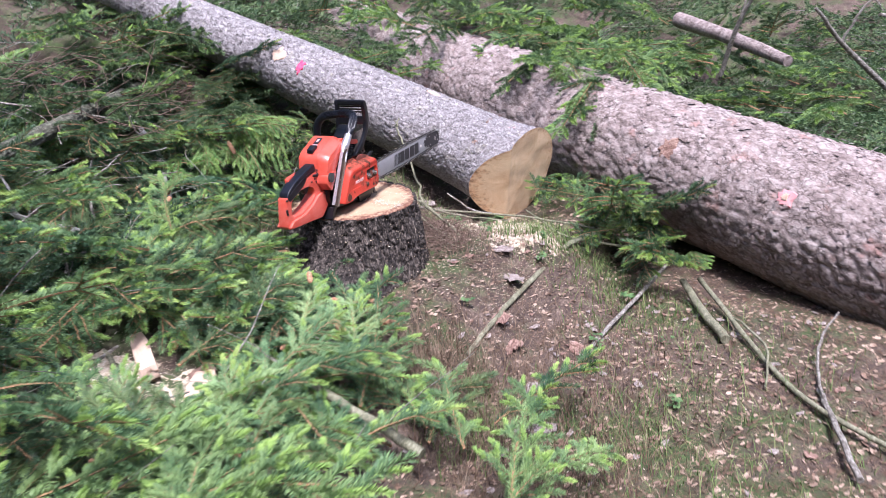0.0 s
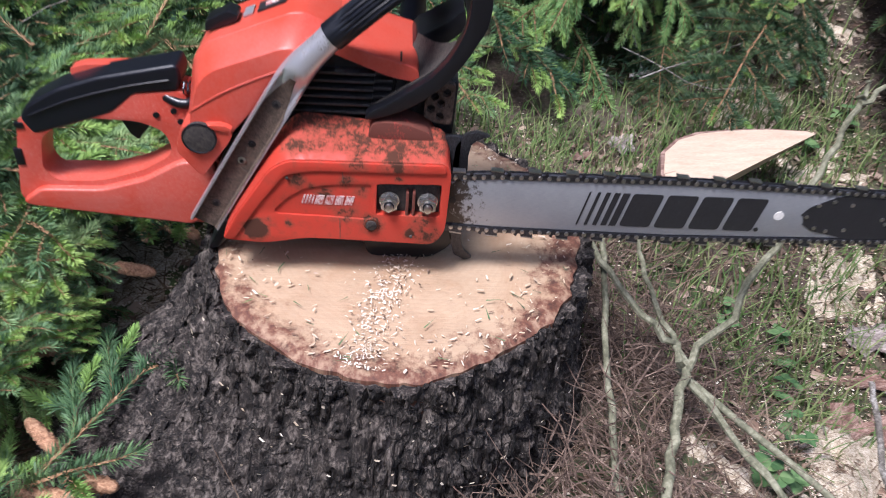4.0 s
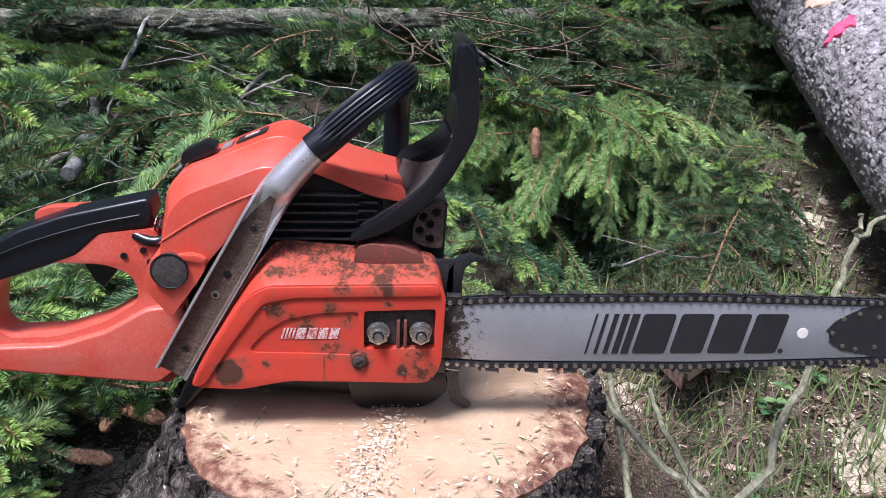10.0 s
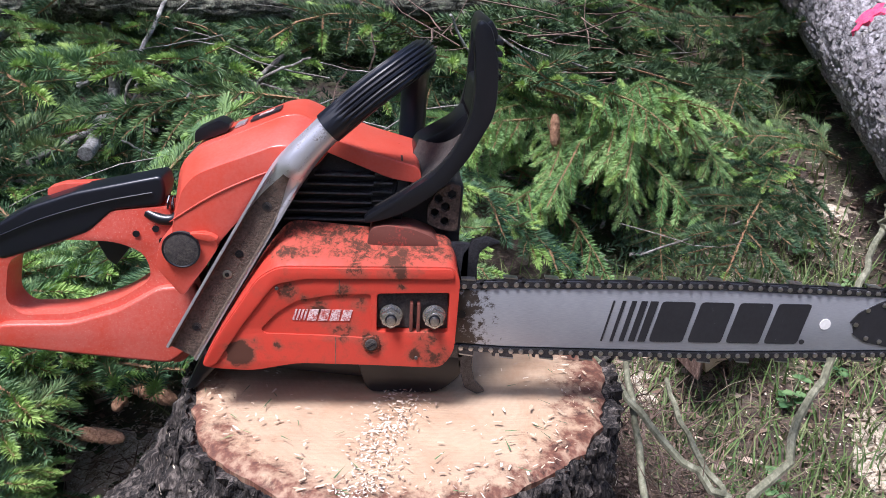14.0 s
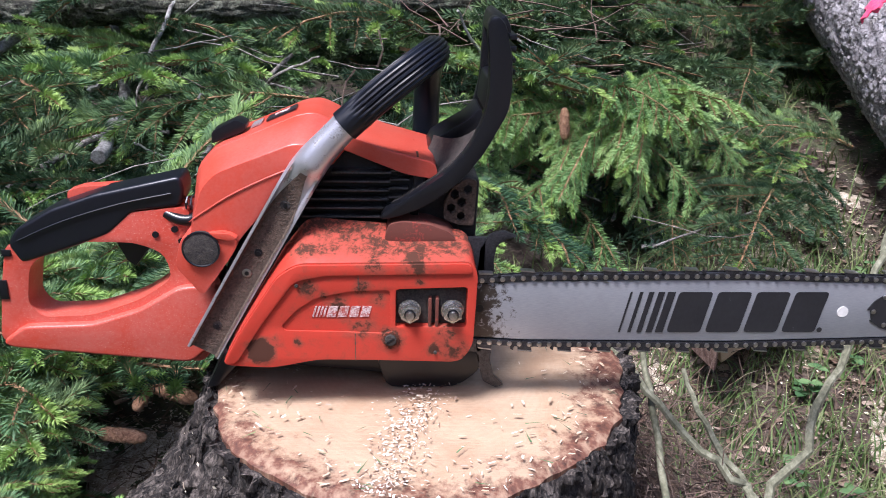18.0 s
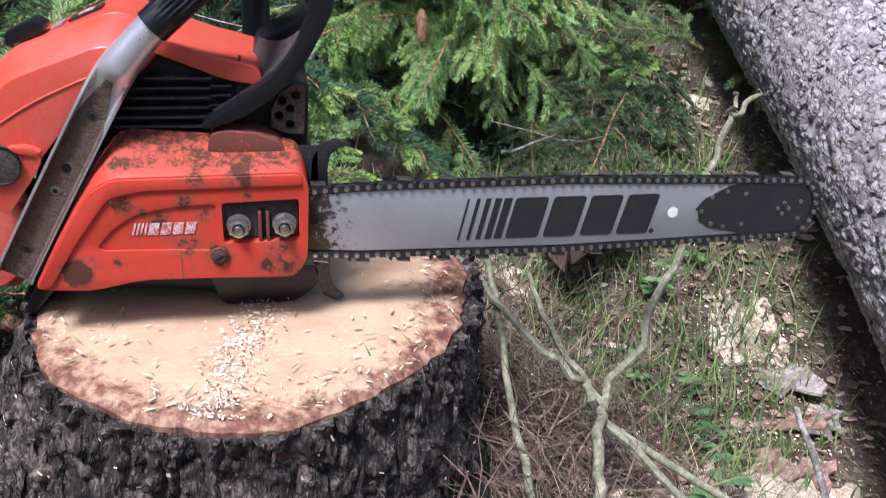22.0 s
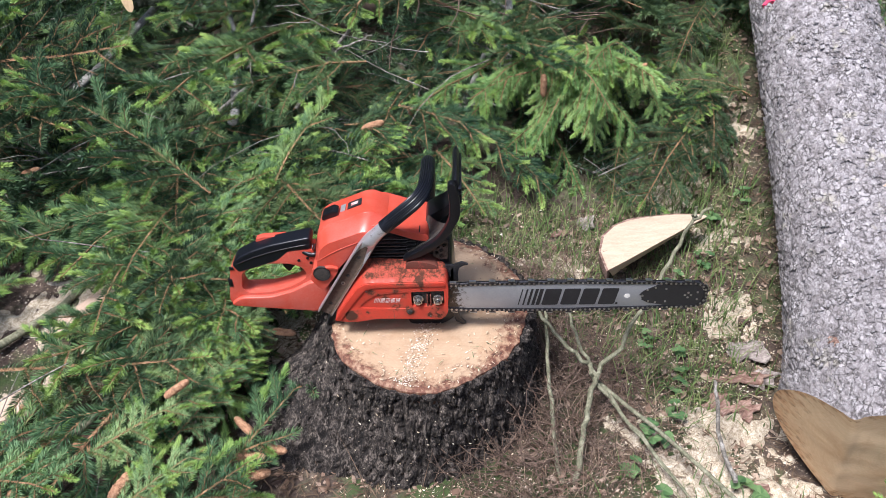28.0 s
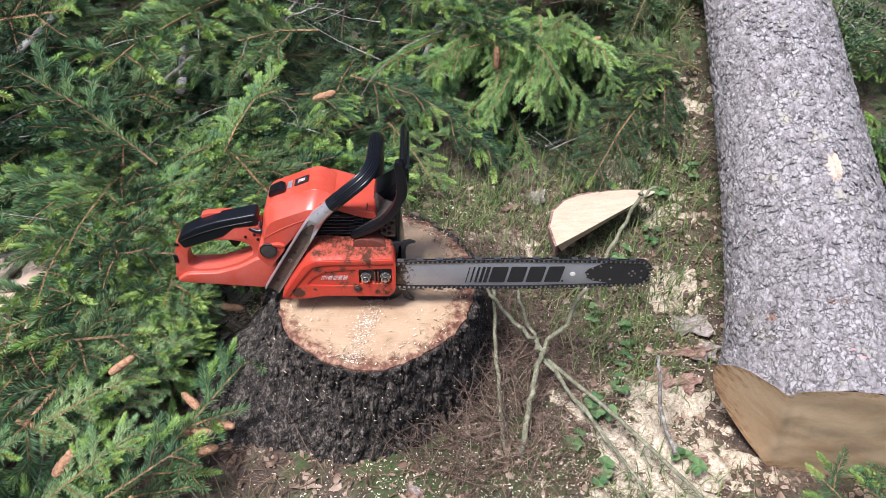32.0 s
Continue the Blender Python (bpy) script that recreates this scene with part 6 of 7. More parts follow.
stick("long green-grey stick lying on the ground", [(-0.23, -0.441, -0.125), (-0.026, -0.440, -0.11), (0.195, -0.446, -0.10), (0.423, -0.468, -0.085), (0.636, -0.484, -0.085), (0.83, -0.525, -0.12)], 0.009, 0.014, GREEN_BARK, 5)
stick("thick peeled branch lying in the brush", [(-0.66, 0.02, 0.06), (-0.755, -0.21, 0.06), (-0.79, -0.40, 0.02), (-0.82, -0.62, -0.04)], 0.011, 0.016, GREEN_BARK, 6)
stick("thick cut branch in the brush", [(-0.995, -0.15, 0.06), (-0.98, -0.31, 0.02), (-0.93, -0.46, -0.04)], 0.017, 0.016, GREEN_BARK, 7)
stick("short thick broken stick on the ground", [(0.636, -0.905, -0.20), (0.45, -1.0, -0.20), (0.246, -1.125, -0.205)], 0.014, 0.018, GREEN_BARK, 8)
stick("long thin branch lying on the ground", [(0.657, -0.962, -0.195), (0.239, -1.205, -0.205), (-0.026, -1.395, -0.212), (-0.20, -1.65, -0.22)], 0.011, 0.008, GREEN_BARK, 9, twigs=[([(0.42, -1.10, -0.20), (0.20, -1.25, -0.18), (0.0, -1.28, -0.21)], 0.005, 0.003)])
stick("bent dead stick on the ground", [(0.74, -0.819, -0.19), (0.355, -0.775, -0.195), (0.106, -0.745, -0.195), (-0.015, -0.735, -0.20)], 0.008, 0.009, TWIG_BARK, 10)
stick("dark stick on the ground", [(0.044, -1.42, -0.215), (-0.15, -1.48, -0.21), (-0.331, -1.541, -0.22)], 0.009, 0.010, TWIG_BARK, 11)
stick("thin stick lying under the log end", [(0.76, -0.24, -0.02), (0.70, -0.32, -0.03), (0.66, -0.46, -0.08), (0.78, -0.72, -0.15)], 0.004, 0.006, GREEN_BARK, 12)
stick("thin stick lying across the sawdust", [(0.34, 0.02, 0.115), (0.55, -0.16, 0.035), (0.70, -0.35, -0.03), (0.84, -0.62, -0.12)], 0.005, 0.004, GREEN_BARK, 13)
stick("crooked thin dead branch on the ground", [(0.441, -1.436, -0.16), (0.25, -1.40, -0.17), (0.045, -1.42, -0.20), (-0.2, -1.50, -0.215)], 0.004, 0.006, TWIG_BARK, 18)
stick("thin dry stick leaning on the log", [(0.44, 0.70, 0.15), (0.60, 0.78, 0.17), (0.80, 0.88, 0.20)], 0.0022, 0.003, TWIG_BARK, 14)
stick("thin dry stick on the ground", [(0.17, 0.47, 0.04), (0.40, 0.52, 0.05), (0.66, 0.58, 0.04)], 0.003, 0.002, GREEN_BARK, 15)
stick("grey dead stick on the ground", [(-1.08, 0.385, 0.05), (-0.95, 0.40, 0.05), (-0.80, 0.40, 0.06)], 0.009, 0.007, TWIG_BARK, 16)
stick("mossy stick on the sawdust", [(-1.0, 0.20, 0.03), (-0.90, 0.30, 0.045), (-0.83, 0.42, 0.06)], 0.012, 0.009, GREEN_BARK, 17)
# grey dead branches in the heap
stick("grey lichened dead branch standing in the brush", [(-0.525, 0.79, 0.20), (-0.543, 0.92, 0.22), (-0.559, 1.06, 0.250), (-0.562, 1.09, 0.290), (-0.602, 1.20, 0.335), (-0.64, 1.30, 0.38)], 0.015, 0.010, LICHEN_BARK, 20, "dead_branch",
      [([(-0.562, 1.09, 0.287), (-0.52, 1.13, 0.33), (-0.488, 1.26, 0.432)], 0.006, 0.004), ([(-0.562, 1.09, 0.287), (-0.60, 1.09, 0.278), (-0.635, 1.08, 0.262)], 0.006, 0.005),
       ([(-0.562, 1.085, 0.285), (-0.525, 1.07, 0.295), (-0.508, 1.06, 0.265), (-0.535, 1.05, 0.225)], 0.0035, 0.002), ([(-0.548, 0.93, 0.18), (-0.50, 0.90, 0.20), (-0.44, 0.90, 0.17)], 0.003, 0.0015)], "dead branches", lift=0.075)
stick("thick grey dead branch in the brush", [(-1.09, 0.86, 0.08), (-1.0, 0.98, 0.14), (-0.86, 1.16, 0.24), (-0.74, 1.30, 0.34)], 0.015, 0.010, LICHEN_BARK, 21, "dead_branch", group="dead branches", lift=0.15)
stick("brown broken branch in the brush", [(-1.35, 0.84, 0.10), (-1.12, 0.98, 0.15), (-0.96, 1.07, 0.19)], 0.018, 0.016, TWIG_BARK, 22, "dead_branch", group="dead branches", lift=0.10)
stick("pale broken branch stub in the brush", [(0.228, 1.28, 0.42), (0.225, 1.24, 0.36), (0.220, 1.15, 0.22)], 0.012, 0.016, LICHEN_BARK, 23, "dead_branch", [([(0.226, 1.25, 0.38), (0.17, 1.24, 0.42), (0.12, 1.2, 0.50)], 0.005, 0.003), ([(0.224, 1.22, 0.33), (0.30, 1.22, 0.36), (0.40, 1.25, 0.38)], 0.005, 0.003)], "dead branches")
stick("grey branch stub in the brush", [(0.15, 1.12, 0.30), (0.12, 1.08, 0.24), (0.075, 1.03, 0.16)], 0.007, 0.012, LICHEN_BARK, 24, "dead_branch", [([(0.10, 1.05, 0.20), (0.16, 1.02, 0.2), (0.2, 0.99, 0.17)], 0.004, 0.002)], "dead branches")
stick("bare curved twig in the brush", [(-0.38, 0.92, 0.18), (-0.30, 1.0, 0.28), (-0.22, 1.06, 0.36)], 0.007, 0.005, TWIG_BARK, 25, "dead_branch", [([(-0.28, 1.02, 0.30), (-0.22, 0.98, 0.34), (-0.16, 0.98, 0.37)], 0.0035, 0.002)], "dead branches", 0.06)
stick("dead branch in the dark of the brush", [(-0.75, 0.62, 0.08), (-0.62, 0.78, 0.16), (-0.50, 0.9, 0.22)], 0.008, 0.006, TWIG_BARK, 26, "dead_branch", group="dead branches", lift=0.10)
stick("long pale dead branch over the brush", [(-0.1, 2.0, 0.62), (0.1, 1.6, 0.52), (0.32, 1.25, 0.40)], 0.006, 0.004, TWIG_BARK, 27, "dead_branch", group="dead branches")
stick("broken pale dead trunk beyond the logs", [(2.95, -0.35, 0.42), (2.6, -0.72, 0.36), (2.25, -1.05, 0.30)], 0.055, 0.035, PINK_BARK, 28, "dead_branch", group="dead branches")
for k, (a, b, c) in enumerate((((2.1, -1.5, 0.2), (1.9, -1.3, 0.45), (1.75, -1.2, 0.62)), ((1.9, -1.9, 0.2), (1.7, -1.7, 0.5), (1.5, -1.45, 0.62)), ((2.4, -0.7, 0.2), (2.35, -0.8, 0.5), (2.3, -0.95, 0.75)), ((1.6, -2.0, 0.4), (1.45, -1.8, 0.52), (1.25, -1.7, 0.48)))):
    stick("bare dead branch beyond the thick log", [a, b, c], 0.016, 0.008, TWIG_BARK, 40 + k, "dead_branch", [([b, ((b[0] + c[0]) / 2 + 0.1, b[1] - 0.1, c[2]), (c[0] + 0.2, c[1] - 0.25, c[2] - 0.05)], 0.006, 0.003)], "dead branches")


# ---- cones ----
def cone_mesh():
    na, nh = 26, 34
    verts, faces = [], []
    for j in range(nh + 1):
        f = j / nh
        r = 0.0185 * max(0.12, 1 - abs(2 * f - 1) ** 5 * 0.62) * (1 - 0.14 * f)
        for i in range(na):
            a = 2 * math.pi * i / na
            u, v = a / (2 * math.pi) * 8 + f * 2.5, f * 13
            row = math.floor(v)
            du, dv = (u + 0.5 * (row % 2)) % 1 - 0.5, v - row
            bumpy = (1 - 2.2 * abs(du)) * dv
            rr = r * (0.84 + 0.34 * max(-0.35, bumpy))
            verts.append((0.105 * (f - 0.5), rr * math.cos(a), rr * math.sin(a)))
    for j in range(nh):
        for i in range(na):
            k = (i + 1) % na
            faces.append((j * na + i, (j + 1) * na + i, (j + 1) * na + k, j * na + k))
    faces.append(tuple(range(na)))
    faces.append(tuple(nh * na + i for i in range(na))[::-1])
    return mesh_of("spruce_cone", verts, faces)


CONES = [
    (0.362, 0.835, 0.262, 200, 70), (-0.154, 0.790, 0.258, 20, 10), (-0.057, 0.885, 0.25, 100, -60), (-0.593, 0.41, 0.12, 10, 5), (-0.553, 0.420, 0.135, 30, -5),
    (-0.470, 0.290, 0.170, 208, -5), (-0.735, 0.362, 0.11, 80, 30), (-0.297, 0.122, 0.152, -6, -4), (-0.300, 0.215, 0.155, -105, -40), (-0.292, -0.121, 0.075, -12, 0),
    (-0.335, -0.130, 0.062, -5, 5), (-0.320, -0.169, 0.055, 15, 5), (-0.338, -0.205, 0.05, 12, 0), (-0.402, 0.058, 0.08, 5, 0), (-0.464, -0.072, 0.195, 40, 12),
    (-0.933, 0.605, 0.15, 70, 50), (-0.445, 0.522, 0.14, 80, 40), (-0.246, 0.818, 0.2, 10, 0), (-1.166, 0.882, 0.15, 30, 10), (0.572, 0.97, 0.32, 20, 20),
    (-0.959, 0.521, 0.13, 20, 0), (-0.718, 0.056, 0.05, 10, 0), (-0.770, 0.486, 0.12, 60, 0), (-0.745, 0.222, 0.08, 40, 15), (-0.42, -0.30, 0.06, 100, 10),
    (-0.62, -0.05, 0.09, 30, 10), (-0.66, -0.12, 0.08, -20, 0), (-0.55, -0.22, 0.10, 60, 15), (-0.80, -0.02, 0.09, 15, 5), (-0.73, -0.28, 0.12, 75, 30),
    (-1.20, 0.15, 0.10, 40, 10), (-1.28, -0.10, 0.12, 120, 20), (-1.35, 0.42, 0.14, 10, 0), (-1.10, -0.32, 0.14, 80, 40), (-0.90, -0.14, 0.08, -30, 0),
    (-0.262, 0.196, 0.160, -20, -10), (-0.490, 0.305, 0.175, -18, -4), (-0.36, -0.06, 0.07, 140, 10), (-1.05, 0.68, 0.2, 0, 20), (0.30, 0.86, 0.33, 90, 65), (-0.52, 0.60, 0.16, 50, 15),
]


def make_cones():
    me = cone_mesh()
    me.polygons.foreach_set("use_smooth", [True] * len(me.polygons))
    me.set_sharp_from_angle(angle=radians(50))
    me.materials.append(CONE)
    rng = random.Random(5)
    for x, y, z, heading, pitch in CONES:
        ob = new("spruce_cone", me)
        s = rng.uniform(0.46, 0.60)
        ob.matrix_basis = pose(x, y, z, 0, 0, heading) @ pose(0, 0, 0, rng.uniform(0, 360), -pitch, 0) @ Matrix.Diagonal((s, s * rng.uniform(0.9, 1.1), s, 1))
        tagged(ob, "tan scaly spruce cone lying among the branches", "spruce cone", "spruce cones")


make_cones()

# ---- sawn pieces ----
wedge_outline = [(x - 0.012, y - 0.045) for x, y in ((0.424, 0.356), (0.470, 0.386), (0.511, 0.414), (0.604, 0.478), (0.684, 0.533), (0.672, 0.541), (0.610, 0.548), (0.549, 0.545), (0.500, 0.536), (0.462, 0.518), (0.432, 0.482), (0.416, 0.425))]
bm = bmesh.new()
lo = [bm.verts.new((x + 0.012 * (x < 0.45), y + 0.010 * (y < 0.5), 0.125 + 0.14 * max(0, x - 0.44))) for x, y in wedge_outline]
hi = [bm.verts.new((x - 0.006, y - 0.016, 0.165 + 0.06 * (x - 0.41))) for x, y in wedge_outline]
bm.faces.new(lo[::-1]), bm.faces.new(hi)
for i in range(len(lo)):
    bm.faces.new((lo[i], lo[(i + 1) % len(lo)], hi[(i + 1) % len(lo)], hi[i]))
soften(bm, 0.002, 2)
WEDGE = tagged(finish("wood_wedge", bm, WEDGE_WOOD, None, 40), "freshly sawn pale wedge of wood on the ground", "wood wedge")

bm = bmesh.new()
rows = []
for k, (x, y) in enumerate(wedge_outline[5:] + wedge_outline[:1]):
    out = (Vector((x, y, 0)) - Vector((0.52, 0.44, 0))).normalized() * 0.006
    z0, z1 = 0.122 + 0.14 * max(0, x - 0.44), 0.163 + 0.06 * (x - 0.41)
    rows.append([bm.verts.new((x - 0.006 * (z > 0.15) + o.x, y - 0.014 * (z > 0.15) + o.y, z)) for z, o in ((z0, -out * 0.5), (z0, out), (z1, out * (0.7 + 0.3 * (k % 2))), (z1, -out * 0.5))])
for r0, r1 in zip(rows, rows[1:]):
    for k in range(4):
        bm.faces.new((r0[k], r0[(k + 1) % 4], r1[(k + 1) % 4], r1[k]))
bm.faces.new(rows[0])
bm.faces.new(rows[-1][::-1])
bmesh.ops.recalc_face_normals(bm, faces=bm.faces)
part("bark_edge", bm, FLAKE, WEDGE, "strip of brown bark along the curved edge")


def make_chunk(at, heading, size, label, seed):
    rng = random.Random(seed)
    bm = bmesh.new()
    bmesh.ops.create_cube(bm, size=1.0)
    bmesh.ops.subdivide_edges(bm, edges=bm.edges[:], cuts=5, use_grid_fill=True)
    for v in bm.verts:
        f = v.co.x + 0.5
        v.co.y *= 1 - 0.45 * abs(v.co.x) ** 1.5 - 0.2 * f
        v.co.z *= 1 - 0.5 * f
        v.co += Vector((0.05 * wav(v.co, 3, seed), 0.06 * wav(v.co, 3, seed + 3), 0.06 * wav(v.co, 4, seed + 6)))
        v.co = Vector((v.co.x * size[0], v.co.y * size[1], v.co.z * size[2]))
    ob = tagged(finish("wood_chunk", bm, CHUNK_WOOD, None, 35), label, "wood chunk")
    ob.matrix_basis = pose(*at, rng.uniform(-8, 8), -10, heading)


make_chunk((-0.80, 0.30, 0.055), 55, (0.20, 0.055, 0.045), "pale split chunk of wood on sawdust", 3)
make_chunk((-0.86, 0.02, 0.04), 30, (0.11, 0.085, 0.035), "pale sawn slab of wood among the branches", 8)


# ---- sawdust ----
def sawdust_patch(cx, cy, r, h, seed, label):
    n = 44
    verts, faces = [], []
    for j in range(n + 1):
        for i in range(n + 1):
            x, y = cx + (i / n - 0.5) * 2.6 * r, cy + (j / n - 0.5) * 2.6 * r
            d = math.hypot(x - cx, y - cy) / r
            edge = 0.62 - d + 0.8 * wav((x, y, seed), 9) + 0.7 * wav((x, y, seed), 26) + 0.6 * wav((x, y, seed), 60)
            verts.append((x, y, ground_z(x, y) + max(-0.03, min(h, h * 1.2 * edge)) + 0.0015 * wav((x, y, 1), 140)))
    for j in range(n):
        for i in range(n):
            faces.append((j * (n + 1) + i, j * (n + 1) + i + 1, (j + 1) * (n + 1) + i + 1, (j + 1) * (n + 1) + i))
    tagged(finish_mesh("sawdust", mesh_of("sawdust", verts, faces), SAWDUST, None, 180), label, "sawdust", kind="stuff")


for k, (x, y, r, h) in enumerate(((0.61, -0.06, 0.20, 0.022), (0.52, -0.16, 0.12, 0.018), (0.71, 0.30, 0.08, 0.006), (0.80, 0.85, 0.10, 0.006), (-0.90, 0.32, 0.12, 0.008), (-0.84, 0.14, 0.09, 0.006), (-0.30, 0.20, 0.10, 0.010), (0.44, -0.30, 0.11, 0.009), (0.30, 0.42, 0.09, 0.006), (0.62, -0.26, 0.15, 0.022), (0.52, -0.40, 0.10, 0.016), (0.70, -0.12, 0.14, 0.022), (0.66, 0.70, 0.10, 0.007), (0.72, 0.52, 0.09, 0.007))):
    sawdust_patch(x, y, r, h, k, "scattered pale sawdust on the ground")


def scatter(name, label, category, mat, n, place, size, seed, parent=None, top=None, sliver=False, wide=(0.18, 0.7)):
    """Flat bits strewn over the ground: chips, flakes, or needle slivers."""
    rng = random.Random(seed)
    verts, faces = [], []
    tries = 0
    while n and tries < 400000:
        tries += 1
        x, y = place(rng)
        z = (ground_z(x, y) if top is None else top(x, y)) + rng.uniform(0.001, 0.006)
        a, tilt = rng.uniform(0, 6.283), rng.uniform(-0.5, 0.5)
        ln = rng.uniform(*size)
        w = ln * (rng.uniform(0.05, 0.09) if sliver else rng.uniform(*wide))
        ca, sa = math.cos(a), math.sin(a)
        k = len(verts)
        if sliver:
            for u, v, q in ((-0.5, -0.5, 0), (-0.5, 0.5, 0), (0.5, 0.0, tilt * ln * 0.6)):
                verts.append((x + ca * u * ln - sa * v * w, y + sa * u * ln + ca * v * w, z + max(0, q)))
            faces.append((k, k + 1, k + 2))
        else:
            for u, v in ((-0.5, -0.4), (0.1, -0.55), (0.5, -0.2), (0.4, 0.45), (-0.4, 0.5)):
                u, v = u * rng.uniform(0.8, 1.2), v * rng.uniform(0.8, 1.2)
                verts.append((x + ca * u * ln - sa * v * w, y + sa * u * ln + ca * v * w, z + abs(tilt) * 0.3 * w + tilt * v * w))
            faces.append(tuple(range(k, k + 5)))
        n -= 1
    ob = finish_mesh(name, mesh_of(name, verts, faces), mat, parent, 0)
    if parent is None:
        tagged(ob, label, category, kind="stuff")
    else:
        tagged(ob, label, kind="stuff")
    return ob


def off_stump(x, y):
    return math.hypot((x - SX) / 0.235, (y - SY) / 0.262) > 1


def open_ground(rng):
    while True:
        x, y = rng.uniform(-0.9, 1.15), rng.uniform(-1.7, 1.9)
        if off_stump(x, y) and (pile_z(x, y) < 0.07 or x > 0.45):
            return x, y


def near_sawdust(rng):
    while True:
        cx, cy, r = rng.choice(((0.58, -0.08, 0.25), (0.60, -0.28, 0.25), (0.68, 0.25, 0.2), (0.75, 0.8, 0.25), (-0.88, 0.28, 0.2), (0.35, -0.3, 0.3), (0.1, -0.28, 0.3), (0.2, 0.45, 0.25), (-0.3, 0.2, 0.15)))
        x, y = rng.gauss(cx, r * 0.5), rng.gauss(cy, r * 0.5)
        if off_stump(x, y):
            return x, y


scatter("wood_chips", "pale sawdust and wood chips strewn on the ground", "wood chips", CHIPS, 17000, near_sawdust, (0.0015, 0.006), 1, wide=(0.12, 0.45))
scatter("wood_chips", "stray pale chips on the forest floor", "wood chips", CHIPS, 2600, open_ground, (0.002, 0.006), 2)
scatter("needle_litter", "dry brown needle litter", "needle litter", DRY, 40000, open_ground, (0.012, 0.05), 3, sliver=True)
scatter("bark_litter", "crumbled brown and grey bark litter", "bark litter", LITTER, 8000, open_ground, (0.006, 0.024), 4)


def on_stump(rng):
    while True:
        a, r = rng.uniform(0, 6.283), math.sqrt(rng.random())
        if rng.random() < 0.07 + 0.93 * r ** 5:
            return SX + 0.188 * r * math.cos(a), SY + 0.215 * r * math.sin(a)


def stump_streak(rng):
    y = rng.uniform(-0.135, 0.03)
    return 0.008 + 0.22 * y + rng.gauss(0, 0.013), y


STUMP = bpy.data.objects["tree_stump"]
for fn, n, s, mat in ((on_stump, 480, (0.0015, 0.0085), STUMP_CHIPS), (stump_streak, 560, (0.0015, 0.005), STUMP_CHIPS), (on_stump, 70, (0.002, 0.007), LITTER), (stump_streak, 150, (0.002, 0.005), LITTER)):
    scatter("chips_on_stump", "pale chips left on the cut", "wood chips", mat, n, fn, s, n, None, lambda x, y: TOP + 0.0005, wide=(0.12, 0.36))
scatter("needles_on_stump", "green needles fallen on the cut", "needles", NEEDLE, 60, on_stump, (0.012, 0.02), 9, None, lambda x, y: TOP + 0.001, True)


def root_tangle(n, seed):
    """Fine dead roots and twigs on the bare soil beside the stump."""
    r = random.Random(seed)
    stems = []
    while len(stems) < n:
        a = radians(r.uniform(-75, 55))
        d = r.uniform(0.235, 0.46)
        x, y = SX + d * math.cos(a), SY + d * math.sin(a)
        z = ground_z(x, y) + r.uniform(0.0, 0.10) * smooth(0.42, 0.24, d)
        b, ln = r.uniform(0, 6.283), r.uniform(0.05, 0.18)
        v = np.array([math.cos(b), math.sin(b), r.uniform(-0.6, 0.8)])
        line = [np.array([x, y, z])]
        for _ in range(5):
            v = v + np.array([r.gauss(0, 0.45), r.gauss(0, 0.45), r.gauss(0, 0.25)])
            line.append(line[-1] + v / np.linalg.norm(v) * ln / 5)
        r0 = r.uniform(0.0004, 0.0015)
        stems.append((line, [r0 * (1 - 0.13 * k) for k in range(6)]))
    tagged(finish_mesh("root_tangle", stems_mesh("root_tangle", stems, 3), ROOT, None, 60), "tangle of fine brown roots and twigs beside the stump", "roots", kind="stuff")


root_tangle(1300, 9)


# ---- bark flakes ----
def make_flake(at, heading, size, mat, label, seed, pitch=0.0):
    rng = random.Random(seed)
    n = 17
    bm = bmesh.new()
    ring = [(math.cos(2 * math.pi * i / n) * rng.uniform(0.5, 1.15), math.sin(2 * math.pi * i / n) * rng.uniform(0.45, 1.2)) for i in range(n)]
    lo, hi = [], []
    for x, y in ring:
        z = 0.16 * size[1] * (1 - y * y) + rng.uniform(-0.12, 0.12) * size[1]
        lo.append(bm.verts.new((x * size[0], y * size[1], z)))
        hi.append(bm.verts.new((x * size[0] * 0.95, y * size[1] * 0.95, z + size[2])))
    mid = bm.verts.new((0, 0, 0.12 * size[1] + size[2] * 0.6))
    for i in range(n):
        k = (i + 1) % n
        bm.faces.new((lo[i], lo[k], hi[k], hi[i]))
        bm.faces.new((hi[i], hi[k], mid))
    bm.faces.new(lo[::-1])
    ob = tagged(finish("bark_flake", bm, mat, None, 20), label, "bark flake", "bark flakes")
    ob.matrix_basis = pose(*at, rng.uniform(-8, 8), pitch, heading)


